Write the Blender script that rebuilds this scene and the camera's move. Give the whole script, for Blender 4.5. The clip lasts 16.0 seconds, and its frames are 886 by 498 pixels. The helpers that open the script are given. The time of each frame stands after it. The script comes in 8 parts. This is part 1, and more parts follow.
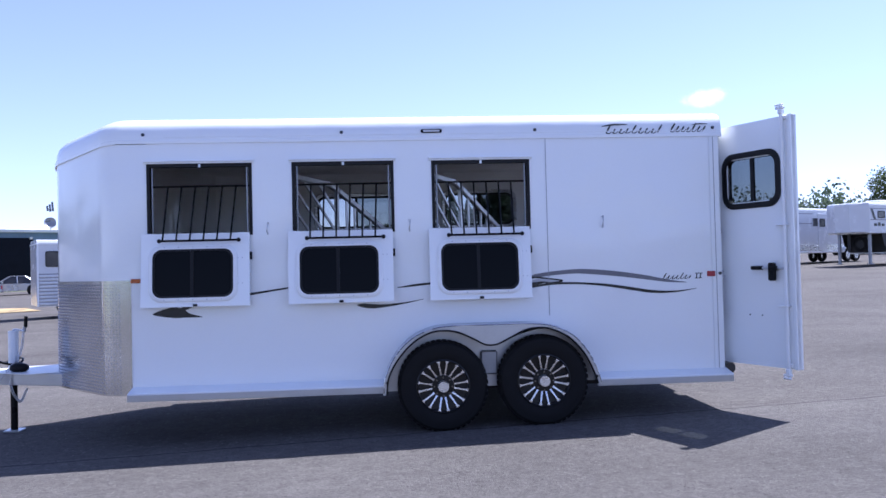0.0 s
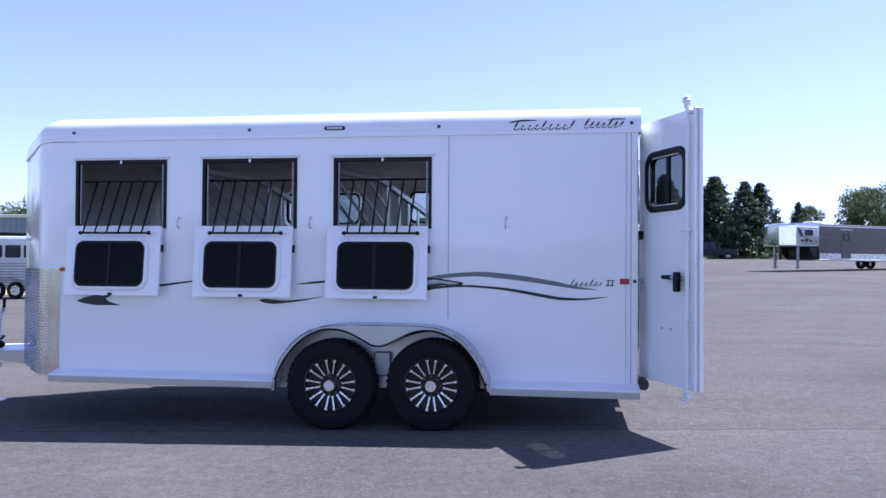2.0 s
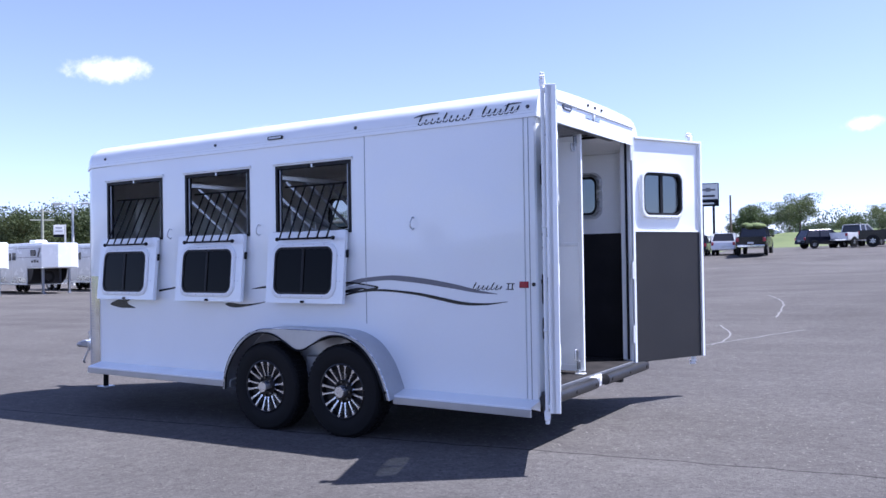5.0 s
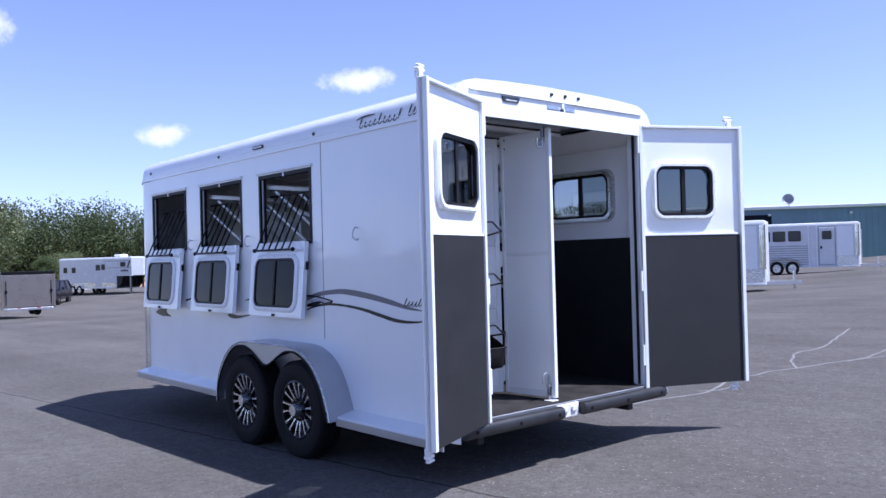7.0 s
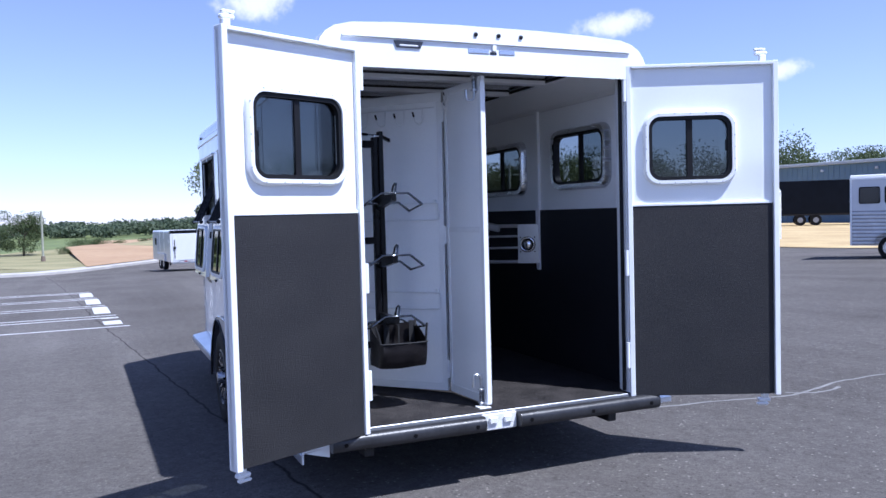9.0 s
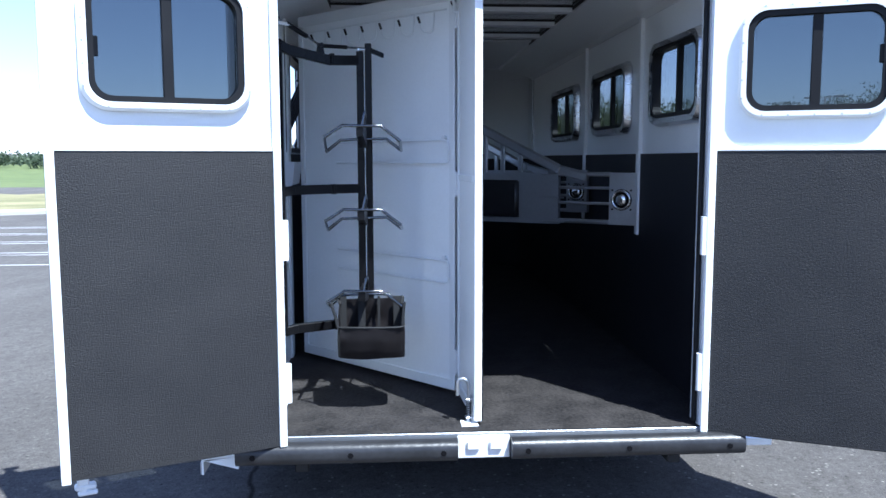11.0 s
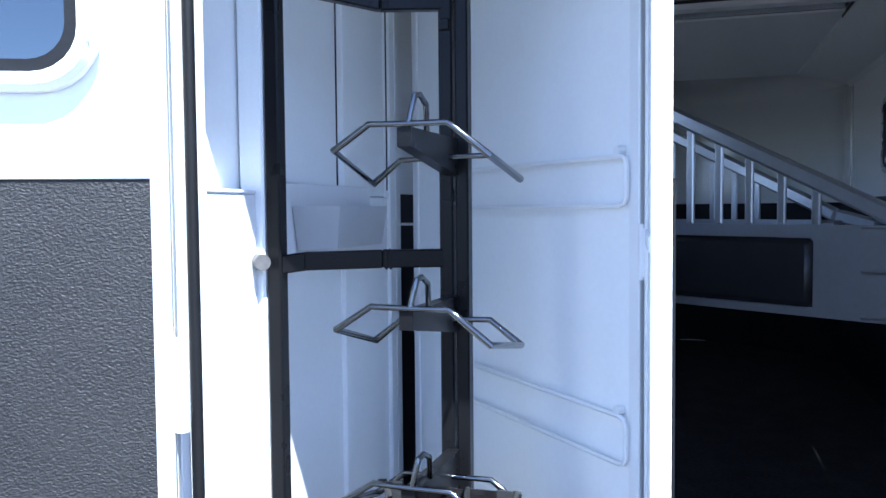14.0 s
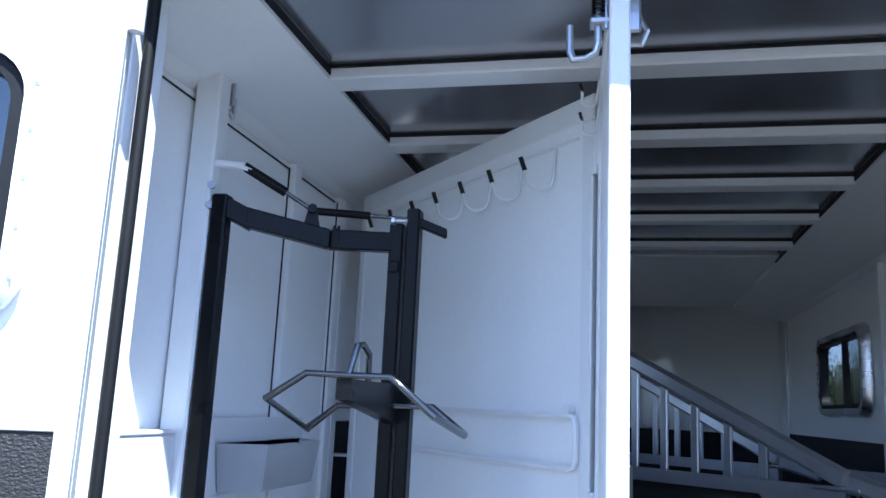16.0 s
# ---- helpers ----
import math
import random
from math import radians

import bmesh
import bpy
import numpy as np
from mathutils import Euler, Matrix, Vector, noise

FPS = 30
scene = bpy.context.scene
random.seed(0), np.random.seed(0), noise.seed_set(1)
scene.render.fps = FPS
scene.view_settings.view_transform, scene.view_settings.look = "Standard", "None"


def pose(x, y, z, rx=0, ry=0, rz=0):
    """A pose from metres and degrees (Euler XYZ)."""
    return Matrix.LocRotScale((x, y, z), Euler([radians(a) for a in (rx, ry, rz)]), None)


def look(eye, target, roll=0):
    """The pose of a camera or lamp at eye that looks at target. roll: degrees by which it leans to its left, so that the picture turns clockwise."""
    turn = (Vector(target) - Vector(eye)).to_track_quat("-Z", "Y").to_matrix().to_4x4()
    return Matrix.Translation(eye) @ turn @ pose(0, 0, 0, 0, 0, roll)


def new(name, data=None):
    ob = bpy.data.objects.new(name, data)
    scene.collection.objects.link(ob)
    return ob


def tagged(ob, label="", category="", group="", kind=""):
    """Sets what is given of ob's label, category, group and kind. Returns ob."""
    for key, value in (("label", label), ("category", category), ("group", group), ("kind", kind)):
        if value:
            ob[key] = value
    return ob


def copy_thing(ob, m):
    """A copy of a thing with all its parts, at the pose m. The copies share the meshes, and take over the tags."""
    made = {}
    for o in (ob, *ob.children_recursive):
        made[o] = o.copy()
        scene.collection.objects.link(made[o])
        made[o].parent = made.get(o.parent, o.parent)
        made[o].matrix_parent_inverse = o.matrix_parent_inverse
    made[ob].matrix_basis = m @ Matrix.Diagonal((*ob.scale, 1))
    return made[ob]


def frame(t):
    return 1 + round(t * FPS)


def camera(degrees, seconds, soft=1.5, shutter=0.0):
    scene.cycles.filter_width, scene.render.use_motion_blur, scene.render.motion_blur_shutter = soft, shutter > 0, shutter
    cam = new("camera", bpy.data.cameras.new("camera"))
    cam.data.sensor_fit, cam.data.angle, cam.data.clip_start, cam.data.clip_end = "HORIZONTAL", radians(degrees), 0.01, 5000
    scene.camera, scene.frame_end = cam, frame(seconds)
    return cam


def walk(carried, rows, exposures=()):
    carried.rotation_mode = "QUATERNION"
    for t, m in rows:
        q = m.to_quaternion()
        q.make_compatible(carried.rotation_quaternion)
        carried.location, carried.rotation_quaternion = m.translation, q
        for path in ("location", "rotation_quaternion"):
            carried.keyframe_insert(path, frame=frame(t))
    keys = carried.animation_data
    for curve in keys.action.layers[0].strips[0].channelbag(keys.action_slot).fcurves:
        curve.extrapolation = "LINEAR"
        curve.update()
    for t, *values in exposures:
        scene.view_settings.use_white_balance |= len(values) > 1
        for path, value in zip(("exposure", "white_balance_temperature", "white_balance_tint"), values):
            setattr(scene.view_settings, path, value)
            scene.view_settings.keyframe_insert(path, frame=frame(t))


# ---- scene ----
cam = camera(56.8, 16.0)
METRES, EYE, TILT, LEAN, TURN = 14.4, 1.28, 0.0, 0.0, -6.2
PATH = [
    (0, (0.223, -0.41, 1.351), (0.362, 1.585, 1.39), -1.4),
    (0.5, (0.872, -0.415, 1.33), (0.919, 1.584, 1.371), -0.9),
    (1, (1.434, -0.346, 1.335), (1.395, 1.653, 1.368), -0.2),
    (1.5, (2.066, -0.273, 1.35), (1.902, 1.72, 1.38), 0.2),
    (2, (2.59, -0.172, 1.359), (2.287, 1.804, 1.393), 0.4),
    (2.5, (3.16, -0.031, 1.374), (2.683, 1.911, 1.416), 0.2),
    (3, (3.688, 0.11, 1.394), (3.071, 2.012, 1.439), -0.2),
    (3.5, (4.254, 0.355, 1.406), (3.498, 2.206, 1.446), -0.7),
    (4, (4.766, 0.584, 1.407), (3.904, 2.388, 1.439), -0.8),
    (4.5, (5.269, 0.935, 1.407), (4.293, 2.68, 1.43), -0.9),
    (5, (5.706, 1.277, 1.423), (4.629, 2.962, 1.444), -0.9),
    (5.2, (5.865, 1.422, 1.433), (4.749, 3.082, 1.457), -1.0),
    (7.3, (7.183, 3.433, 1.536), (5.597, 4.651, 1.537), -1.5),
    (7.5, (7.313, 3.659, 1.577), (5.68, 4.813, 1.561), -1.5),
    (8, (7.398, 4.186, 1.598), (5.694, 5.232, 1.564), -1.6),
    (8.5, (7.467, 4.849, 1.614), (5.687, 5.76, 1.556), -1.6),
    (9, (7.389, 5.401, 1.611), (5.552, 6.189, 1.527), -1.5),
    (9.2, (7.34, 5.663, 1.61), (5.479, 6.389, 1.513), -1.5),
    (11.5, (6.167, 7.416, 1.592), (4.186, 7.403, 1.316), -0.0),
    (12, (5.85, 7.644, 1.565), (3.887, 7.487, 1.212), -0.4),
    (12.5, (5.426, 7.721, 1.526), (3.499, 7.39, 1.105), -1.2),
    (13, (5.062, 7.75, 1.536), (3.15, 7.284, 1.182), -1.3),
    (13.5, (4.68, 7.691, 1.559), (2.772, 7.139, 1.323), -1.2),
    (14, (4.39, 7.578, 1.575), (2.478, 6.998, 1.478), -0.5),
    (14.5, (4.298, 7.556, 1.633), (2.384, 6.977, 1.684), 0.9),
    (15, (4.301, 7.54, 1.663), (2.392, 6.983, 1.87), 1.8),
    (15.5, (4.314, 7.527, 1.682), (2.407, 7.019, 2.004), 2.3),
    (16, (4.316, 7.548, 1.694), (2.403, 7.106, 2.072), 2.7),
]
walk(cam, [(t, look(eye, target, roll)) for t, eye, target, roll in PATH], exposures=[(0, 1.08, 5250, 19), (5, 1.06, 5250, 19), (7.5, 0.72, 5100, 18), (9.2, 0.70, 5050, 15), (11.5, 1.58, 5050, 4), (12.5, 1.82, 5050, 4), (13.2, 2.05, 5050, 4), (13.8, 2.18, 5050, 4), (14.5, 2.02, 5050, 4), (16, 1.92, 5050, 4)])

# ---- world, sun, exposure ----
SUN_TO = Vector((0.46, 0.318, 1.0)).normalized()
world = bpy.data.worlds.new("sky_world")
scene.world = world
world.use_nodes = True
wt = world.node_tree
sky = wt.nodes.new("ShaderNodeTexSky")
sky.sky_type, sky.sun_disc = "NISHITA", False
sky.altitude = 1200
sky.sun_elevation = math.asin(SUN_TO.z)
sky.sun_rotation = math.atan2(SUN_TO.x, SUN_TO.y)
sky.air_density, sky.dust_density, sky.ozone_density = 1.0, 0.3, 1.6
haze = wt.nodes.new("ShaderNodeHueSaturation")
haze.inputs["Saturation"].default_value = 0.74
cast = wt.nodes.new("ShaderNodeVectorMath")
cast.operation = "MULTIPLY"
cast.inputs[1].default_value = (1.0, 0.945, 1.08)
wt.links.new(sky.outputs["Color"], haze.inputs["Color"])
wt.links.new(haze.outputs["Color"], cast.inputs[0])
wt.links.new(cast.outputs["Vector"], wt.nodes["Background"].inputs["Color"])
wt.nodes["Background"].inputs["Strength"].default_value = 0.094
sun_data = bpy.data.lights.new("sun", "SUN")
sun_data.energy, sun_data.angle, sun_data.color = 5.0, radians(0.53), (1.0, 0.915, 0.79)
sun_lamp = new("sun", sun_data)
sun_lamp.matrix_world = look(SUN_TO * 60, (0, 0, 0))


# ---- materials ----
def mat(name, base, rough=0.5, metal=0.0, scale=8.0, vary=0.06, bump=0.0, fine=60.0, base2=None, spec=0.5, coat=0.0, rand=0.0, stretch=(1, 1, 1), fmix=0.35, wave=0.0):
    """Painted, metal or mineral surface: two scales of colour variation, roughness wear and relief."""
    m = bpy.data.materials.new(name)
    m.use_nodes = True
    nt = m.node_tree
    n, l = nt.nodes, nt.links
    p = n["Principled BSDF"]
    p.inputs["Roughness"].default_value, p.inputs["Metallic"].default_value = rough, metal
    p.inputs["Specular IOR Level"].default_value = spec
    p.inputs["Coat Weight"].default_value = coat
    p.inputs["Coat Roughness"].default_value = 0.06
    tc = n.new("ShaderNodeTexCoord")
    mp = n.new("ShaderNodeMapping")
    mp.inputs["Scale"].default_value = stretch
    l.new(tc.outputs["Object"], mp.inputs["Vector"])
    big, small = n.new("ShaderNodeTexNoise"), n.new("ShaderNodeTexNoise")
    big.inputs["Scale"].default_value, small.inputs["Scale"].default_value = scale, fine
    big.inputs["Detail"].default_value, small.inputs["Detail"].default_value = 5, 3
    for t in (big, small):
        l.new(mp.outputs["Vector"], t.inputs["Vector"])
    mixf = n.new("ShaderNodeMix")
    mixf.inputs["Factor"].default_value = fmix
    l.new(big.outputs["Fac"], mixf.inputs["A"])
    l.new(small.outputs["Fac"], mixf.inputs["B"])
    ramp = n.new("ShaderNodeValToRGB")
    lo = [c * (1 - vary) for c in base] if base2 is None else base
    hi = [min(1, c * (1 + vary)) for c in base] if base2 is None else base2
    ramp.color_ramp.elements[0].position, ramp.color_ramp.elements[1].position = 0.32, 0.68
    ramp.color_ramp.elements[0].color, ramp.color_ramp.elements[1].color = (*lo, 1), (*hi, 1)
    l.new(mixf.outputs["Result"], ramp.inputs["Fac"])
    out = ramp.outputs["Color"]
    if rand:
        info = n.new("ShaderNodeObjectInfo")
        hs = n.new("ShaderNodeHueSaturation")
        mr = n.new("ShaderNodeMapRange")
        mr.inputs["To Min"].default_value, mr.inputs["To Max"].default_value = 1 - rand, 1 + rand
        l.new(info.outputs["Random"], mr.inputs["Value"])
        l.new(mr.outputs["Result"], hs.inputs["Value"])
        l.new(out, hs.inputs["Color"])
        out = hs.outputs["Color"]
    l.new(out, p.inputs["Base Color"])
    rr = n.new("ShaderNodeMapRange")
    rr.inputs["To Min"].default_value, rr.inputs["To Max"].default_value = max(0, rough - 0.06), min(1, rough + 0.08)
    l.new(big.outputs["Fac"], rr.inputs["Value"])
    l.new(rr.outputs["Result"], p.inputs["Roughness"])
    if bump:
        b = n.new("ShaderNodeBump")
        b.inputs["Strength"].default_value, b.inputs["Distance"].default_value = bump, 0.004
        l.new(small.outputs["Fac"], b.inputs["Height"])
        l.new(b.outputs["Normal"], p.inputs["Normal"])
    if wave:
        sw, wb = n.new("ShaderNodeTexNoise"), n.new("ShaderNodeBump")
        sw.inputs["Scale"].default_value, sw.inputs["Detail"].default_value = 1.7, 1
        l.new(tc.outputs["Object"], sw.inputs["Vector"])
        wb.inputs["Strength"].default_value, wb.inputs["Distance"].default_value = 1.0, wave
        l.new(sw.outputs["Fac"], wb.inputs["Height"])
        l.new(wb.outputs["Normal"], p.inputs["Coat Normal"])
        l.new(wb.outputs["Normal"], p.inputs["Normal"])
    return m


def glass(name, tint, rough=0.02, ior=1.5):
    """A tinted pane: see-through, with a mirror gloss that follows Fresnel."""
    m = bpy.data.materials.new(name)
    m.use_nodes = True
    n, l = m.node_tree.nodes, m.node_tree.links
    n.remove(n["Principled BSDF"])
    tr, gl, fr, mx = (n.new("ShaderNode" + k) for k in ("BsdfTransparent", "BsdfGlossy", "LayerWeight", "MixShader"))
    tr.inputs["Color"].default_value = (*tint, 1)
    gl.inputs["Roughness"].default_value = rough
    fr.inputs["Blend"].default_value = 0.5
    power, gain = n.new("ShaderNodeMath"), n.new("ShaderNodeMath")
    power.operation, gain.operation = "POWER", "MULTIPLY_ADD"
    power.inputs[1].default_value = 5.0
    r0 = ((ior - 1) / (ior + 1)) ** 2
    gain.inputs[1].default_value, gain.inputs[2].default_value = 1 - r0, r0
    l.new(fr.outputs["Facing"], power.inputs[0])
    l.new(power.outputs[0], gain.inputs[0])
    l.new(gain.outputs[0], mx.inputs["Fac"])
    l.new(tr.outputs["BSDF"], mx.inputs[1])
    l.new(gl.outputs["BSDF"], mx.inputs[2])
    l.new(mx.outputs["Shader"], n["Material Output"].inputs["Surface"])
    return m


WHITE = mat("white_trailer_paint", (0.85, 0.87, 0.87), 0.16, scale=1.2, vary=0.02, fine=90, spec=0.5, coat=0.5, wave=0.02)
WHITE_IN = mat("white_interior_panel", (0.91, 0.925, 0.925), 0.3, scale=2.0, vary=0.035, fine=70, bump=0.04)
WHITE_FRAME = mat("white_powder_coat", (0.83, 0.845, 0.845), 0.3, scale=6, vary=0.04, fine=200, bump=0.05)
CEIL = mat("bare_roof_sheet", (0.46, 0.47, 0.50), 0.2, metal=0.8, scale=1.3, vary=0.16, fine=2.6, bump=0.6, stretch=(1, 0.5, 1))
RUBBER = mat("black_rubber_mat", (0.0105, 0.0105, 0.0115), 0.55, scale=4, vary=0.45, fine=170, bump=0.8, spec=0.4, stretch=(1, 1, 1.5), fmix=0.72, base2=(0.027, 0.026, 0.027))
RUBBER_IN = mat("black_wall_rubber", (0.014, 0.014, 0.017), 0.5, scale=5, vary=0.3, fine=330, bump=0.35, spec=0.25)
FLOORMAT = mat("dusty_floor_rubber", (0.010, 0.0095, 0.010), 0.75, scale=7, vary=0.3, fine=70, bump=0.9, base2=(0.050, 0.045, 0.043), fmix=0.5, spec=0.15)
BLACK = mat("black_powder_coat", (0.006, 0.006, 0.007), 0.28, scale=9, vary=0.2, fine=200, bump=0.03, spec=0.14)
BLACKTRIM = mat("black_rubber_trim", (0.008, 0.008, 0.009), 0.5, scale=9, vary=0.2, fine=120, bump=0.1, spec=0.25)
STEEL = mat("galvanised_steel", (0.55, 0.56, 0.58), 0.3, metal=0.9, scale=12, vary=0.12, fine=120, bump=0.05)
ALU = mat("brushed_aluminium", (0.62, 0.63, 0.65), 0.26, metal=0.95, scale=4, vary=0.08, fine=90, bump=0.05, stretch=(1, 1, 6))
ALUDARK = mat("oxidised_aluminium", (0.30, 0.31, 0.33), 0.42, metal=0.8, scale=5, vary=0.12, fine=90, bump=0.05)
CHROME = mat("bright_chrome", (0.75, 0.76, 0.78), 0.08, metal=1.0, scale=20, vary=0.04)
DARKCHROME = mat("smoked_chrome", (0.13, 0.135, 0.14), 0.1, metal=1.0, scale=20, vary=0.08)
RIM_DARK = mat("black_wheel_paint", (0.008, 0.008, 0.009), 0.3, scale=20, vary=0.1, spec=0.3)
TYRE = mat("tyre_rubber", (0.007, 0.007, 0.0075), 0.7, scale=14, vary=0.25, fine=120, bump=0.25, spec=0.2)
CHASSIS = mat("dark_chassis_paint", (0.01, 0.01, 0.011), 0.6, scale=10, vary=0.3, fine=80, bump=0.2)
FENDER = mat("grey_fender_metal", (0.46, 0.47, 0.49), 0.32, metal=0.7, scale=4, vary=0.08, fine=80, bump=0.03)
DECAL_GREY = mat("grey_vinyl_decal", (0.15, 0.15, 0.17), 0.3, scale=40, vary=0.12, fine=300)
DECAL_BLACK = mat("black_vinyl_decal", (0.008, 0.009, 0.012), 0.25, scale=10, vary=0.15)
DECAL_PALE = mat("pale_vinyl_decal", (0.42, 0.43, 0.46), 0.3, scale=10, vary=0.1)
RED = mat("red_reflector", (0.32, 0.02, 0.035), 0.2, scale=60, vary=0.15)
AMBER = mat("amber_marker_lens", (0.42, 0.1, 0.02), 0.2, scale=60, vary=0.1)
SMOKE = mat("smoked_lamp_lens", (0.03, 0.03, 0.035), 0.12, scale=60, vary=0.2)
CLEARLENS = mat("clear_lamp_lens", (0.55, 0.56, 0.58), 0.12, scale=60, vary=0.1)
FABRIC = mat("brown_black_canvas", (0.0095, 0.0078, 0.008), 0.5, scale=9, vary=0.45, fine=260, bump=0.5, spec=0.2)
STRAP = mat("black_webbing", (0.012, 0.012, 0.013), 0.8, scale=20, vary=0.2, fine=300, bump=0.4)
PLASTIC_W = mat("white_plastic_box", (0.78, 0.79, 0.81), 0.4, scale=6, vary=0.03)
GLASS_DARK = glass("dark_tinted_glass", (0.010, 0.012, 0.013), 0.02, 1.22)
GLASS_PALE = glass("clear_window_glass", (0.6, 0.62, 0.63))
GLASS_GREY = glass("grey_tinted_glass", (0.36, 0.385, 0.39))
GLASS_CAR = glass("vehicle_glass", (0.04, 0.045, 0.05))


# ---- mesh helpers ----
def bm_new():
    return bmesh.new()


def quad(bm, a, b, c, d):
    bm.faces.new([bm.verts.new(v) for v in (a, b, c, d)])


def box(bm, lo, hi, m=None, bev=0.0):
    """A box between two corners, bevelled, through the matrix m."""
    r = bmesh.ops.create_cube(bm, size=1.0)
    vs = r["verts"]
    c = [(a + b) / 2 for a, b in zip(lo, hi)]
    s = [abs(b - a) for a, b in zip(lo, hi)]
    for v in vs:
        v.co = Vector((c[0] + v.co.x * s[0], c[1] + v.co.y * s[1], c[2] + v.co.z * s[2]))
    if bev:
        es = {e for v in vs for e in v.link_edges}
        r2 = bmesh.ops.bevel(bm, geom=list(es), offset=min(bev, min(s) * 0.45), segments=1, affect="EDGES")
        vs = list({v for f in r2["faces"] for v in f.verts} | {v for v in vs if v.is_valid})
    if m is not None:
        for v in vs:
            v.co = m @ v.co
    return vs


def cyl(bm, a, b, r, r2=None, seg=14, cap=True):
    """A round bar from a to b."""
    a, b = Vector(a), Vector(b)
    d = b - a
    q = d.to_track_quat("Z", "Y").to_matrix().to_4x4()
    bmesh.ops.create_cone(bm, cap_ends=cap, segments=seg, radius1=r, radius2=r if r2 is None else r2, depth=d.length, matrix=Matrix.Translation((a + b) / 2) @ q)


def tube(bm, pts, r, seg=8, closed=False):
    """A round bar swept along a polyline with mitred bends."""
    pts = [Vector(p) for p in pts]
    n = len(pts)
    rings = []
    up = None
    for i, p in enumerate(pts):
        a = pts[i - 1] if (i > 0 or closed) else p
        c = pts[(i + 1) % n] if (i < n - 1 or closed) else p
        d1 = (p - a).normalized() if (p - a).length > 1e-9 else (c - p).normalized()
        d2 = (c - p).normalized() if (c - p).length > 1e-9 else d1
        t = (d1 + d2).normalized()
        if up is None:
            up = Vector((0, 0, 1)) if abs(t.z) < 0.9 else Vector((1, 0, 0))
        s = t.cross(up).normalized()
        up = s.cross(t).normalized()
        k = 1 / max(0.5, math.sqrt((1 + max(-0.9, d1.dot(d2))) / 2))
        rings.append([bm.verts.new(p + (s * math.cos(2 * math.pi * j / seg) + up * math.sin(2 * math.pi * j / seg)) * r * (1 + (k - 1) * 0.6)) for j in range(seg)])
    for i in range(n if closed else n - 1):
        A, B = rings[i], rings[(i + 1) % n]
        for j in range(seg):
            bm.faces.new((A[j], A[(j + 1) % seg], B[(j + 1) % seg], B[j]))
    if not closed:
        bm.faces.new(list(reversed(rings[0])))
        bm.faces.new(rings[-1])


def prism(bm, poly, m, depth):
    """A flat polygon (u, v) thickened along w, through the matrix m."""
    A = [bm.verts.new(m @ Vector((u, v, 0))) for u, v in poly]
    B = [bm.verts.new(m @ Vector((u, v, depth))) for u, v in poly]
    bm.faces.new(list(reversed(A)))
    bm.faces.new(B)
    n = len(poly)
    for i in range(n):
        bm.faces.new((A[i], A[(i + 1) % n], B[(i + 1) % n], B[i]))


def rrect(u0, u1, v0, v1, r, seg=6):
    """A rounded rectangle, anticlockwise."""
    pts = []
    for cu, cv, a0 in ((u1 - r, v0 + r, -90), (u1 - r, v1 - r, 0), (u0 + r, v1 - r, 90), (u0 + r, v0 + r, 180)):
        for i in range(seg + 1):
            a = radians(a0 + 90 * i / seg)
            pts.append((cu + r * math.cos(a), cv + r * math.sin(a)))
    return pts


def ring(bm, outer, inner, m, w0, w1, soft=0.0):
    """A frame between two outlines with as many points each, from w0 to w1; soft rounds its outer rim."""
    n = len(outer)
    loops = [(outer, w0), (outer, w1 - soft), ([(o[0] + (i[0] - o[0]) * 0.35, o[1] + (i[1] - o[1]) * 0.35) for o, i in zip(outer, inner)], w1), (inner, w1), (inner, w0)]
    V = [[bm.verts.new(m @ Vector((u, v, w))) for u, v in lp] for lp, w in loops]
    for a in range(len(V)):
        A, B = V[a], V[(a + 1) % len(V)]
        for i in range(n):
            bm.faces.new((A[i], A[(i + 1) % n], B[(i + 1) % n], B[i]))


def slab(bm, u0, u1, v0, v1, holes, m, t):
    """A wall of thickness t along w with rectangular holes (u0, u1, v0, v1) going through it."""
    us = sorted({u0, u1, *(h[0] for h in holes), *(h[1] for h in holes)})
    vs = sorted({v0, v1, *(h[2] for h in holes), *(h[3] for h in holes)})
    cache = {}

    def vert(i, j, k):
        if (i, j, k) not in cache:
            cache[i, j, k] = bm.verts.new(m @ Vector((us[i], vs[j], t * k)))
        return cache[i, j, k]

    def solid(i, j):
        if not (0 <= i < len(us) - 1 and 0 <= j < len(vs) - 1):
            return False
        cu, cv = (us[i] + us[i + 1]) / 2, (vs[j] + vs[j + 1]) / 2
        return not any(h[0] < cu < h[1] and h[2] < cv < h[3] for h in holes)

    for i in range(len(us) - 1):
        for j in range(len(vs) - 1):
            if not solid(i, j):
                continue
            bm.faces.new((vert(i, j, 1), vert(i + 1, j, 1), vert(i + 1, j + 1, 1), vert(i, j + 1, 1)))
            bm.faces.new((vert(i, j + 1, 0), vert(i + 1, j + 1, 0), vert(i + 1, j, 0), vert(i, j, 0)))
            for di, dj, a, b in ((-1, 0, (i, j), (i, j + 1)), (1, 0, (i + 1, j + 1), (i + 1, j)), (0, -1, (i + 1, j), (i, j)), (0, 1, (i, j + 1), (i + 1, j + 1))):
                if not solid(i + di, j + dj):
                    bm.faces.new((vert(*a, 0), vert(*b, 0), vert(*b, 1), vert(*a, 1)))


def frame_matrix(origin, u, v, w):
    m = Matrix.Identity(4)
    for k, a in enumerate((u, v, w)):
        for i in range(3):
            m[i][k] = a[i]
    m.translation = origin
    return m


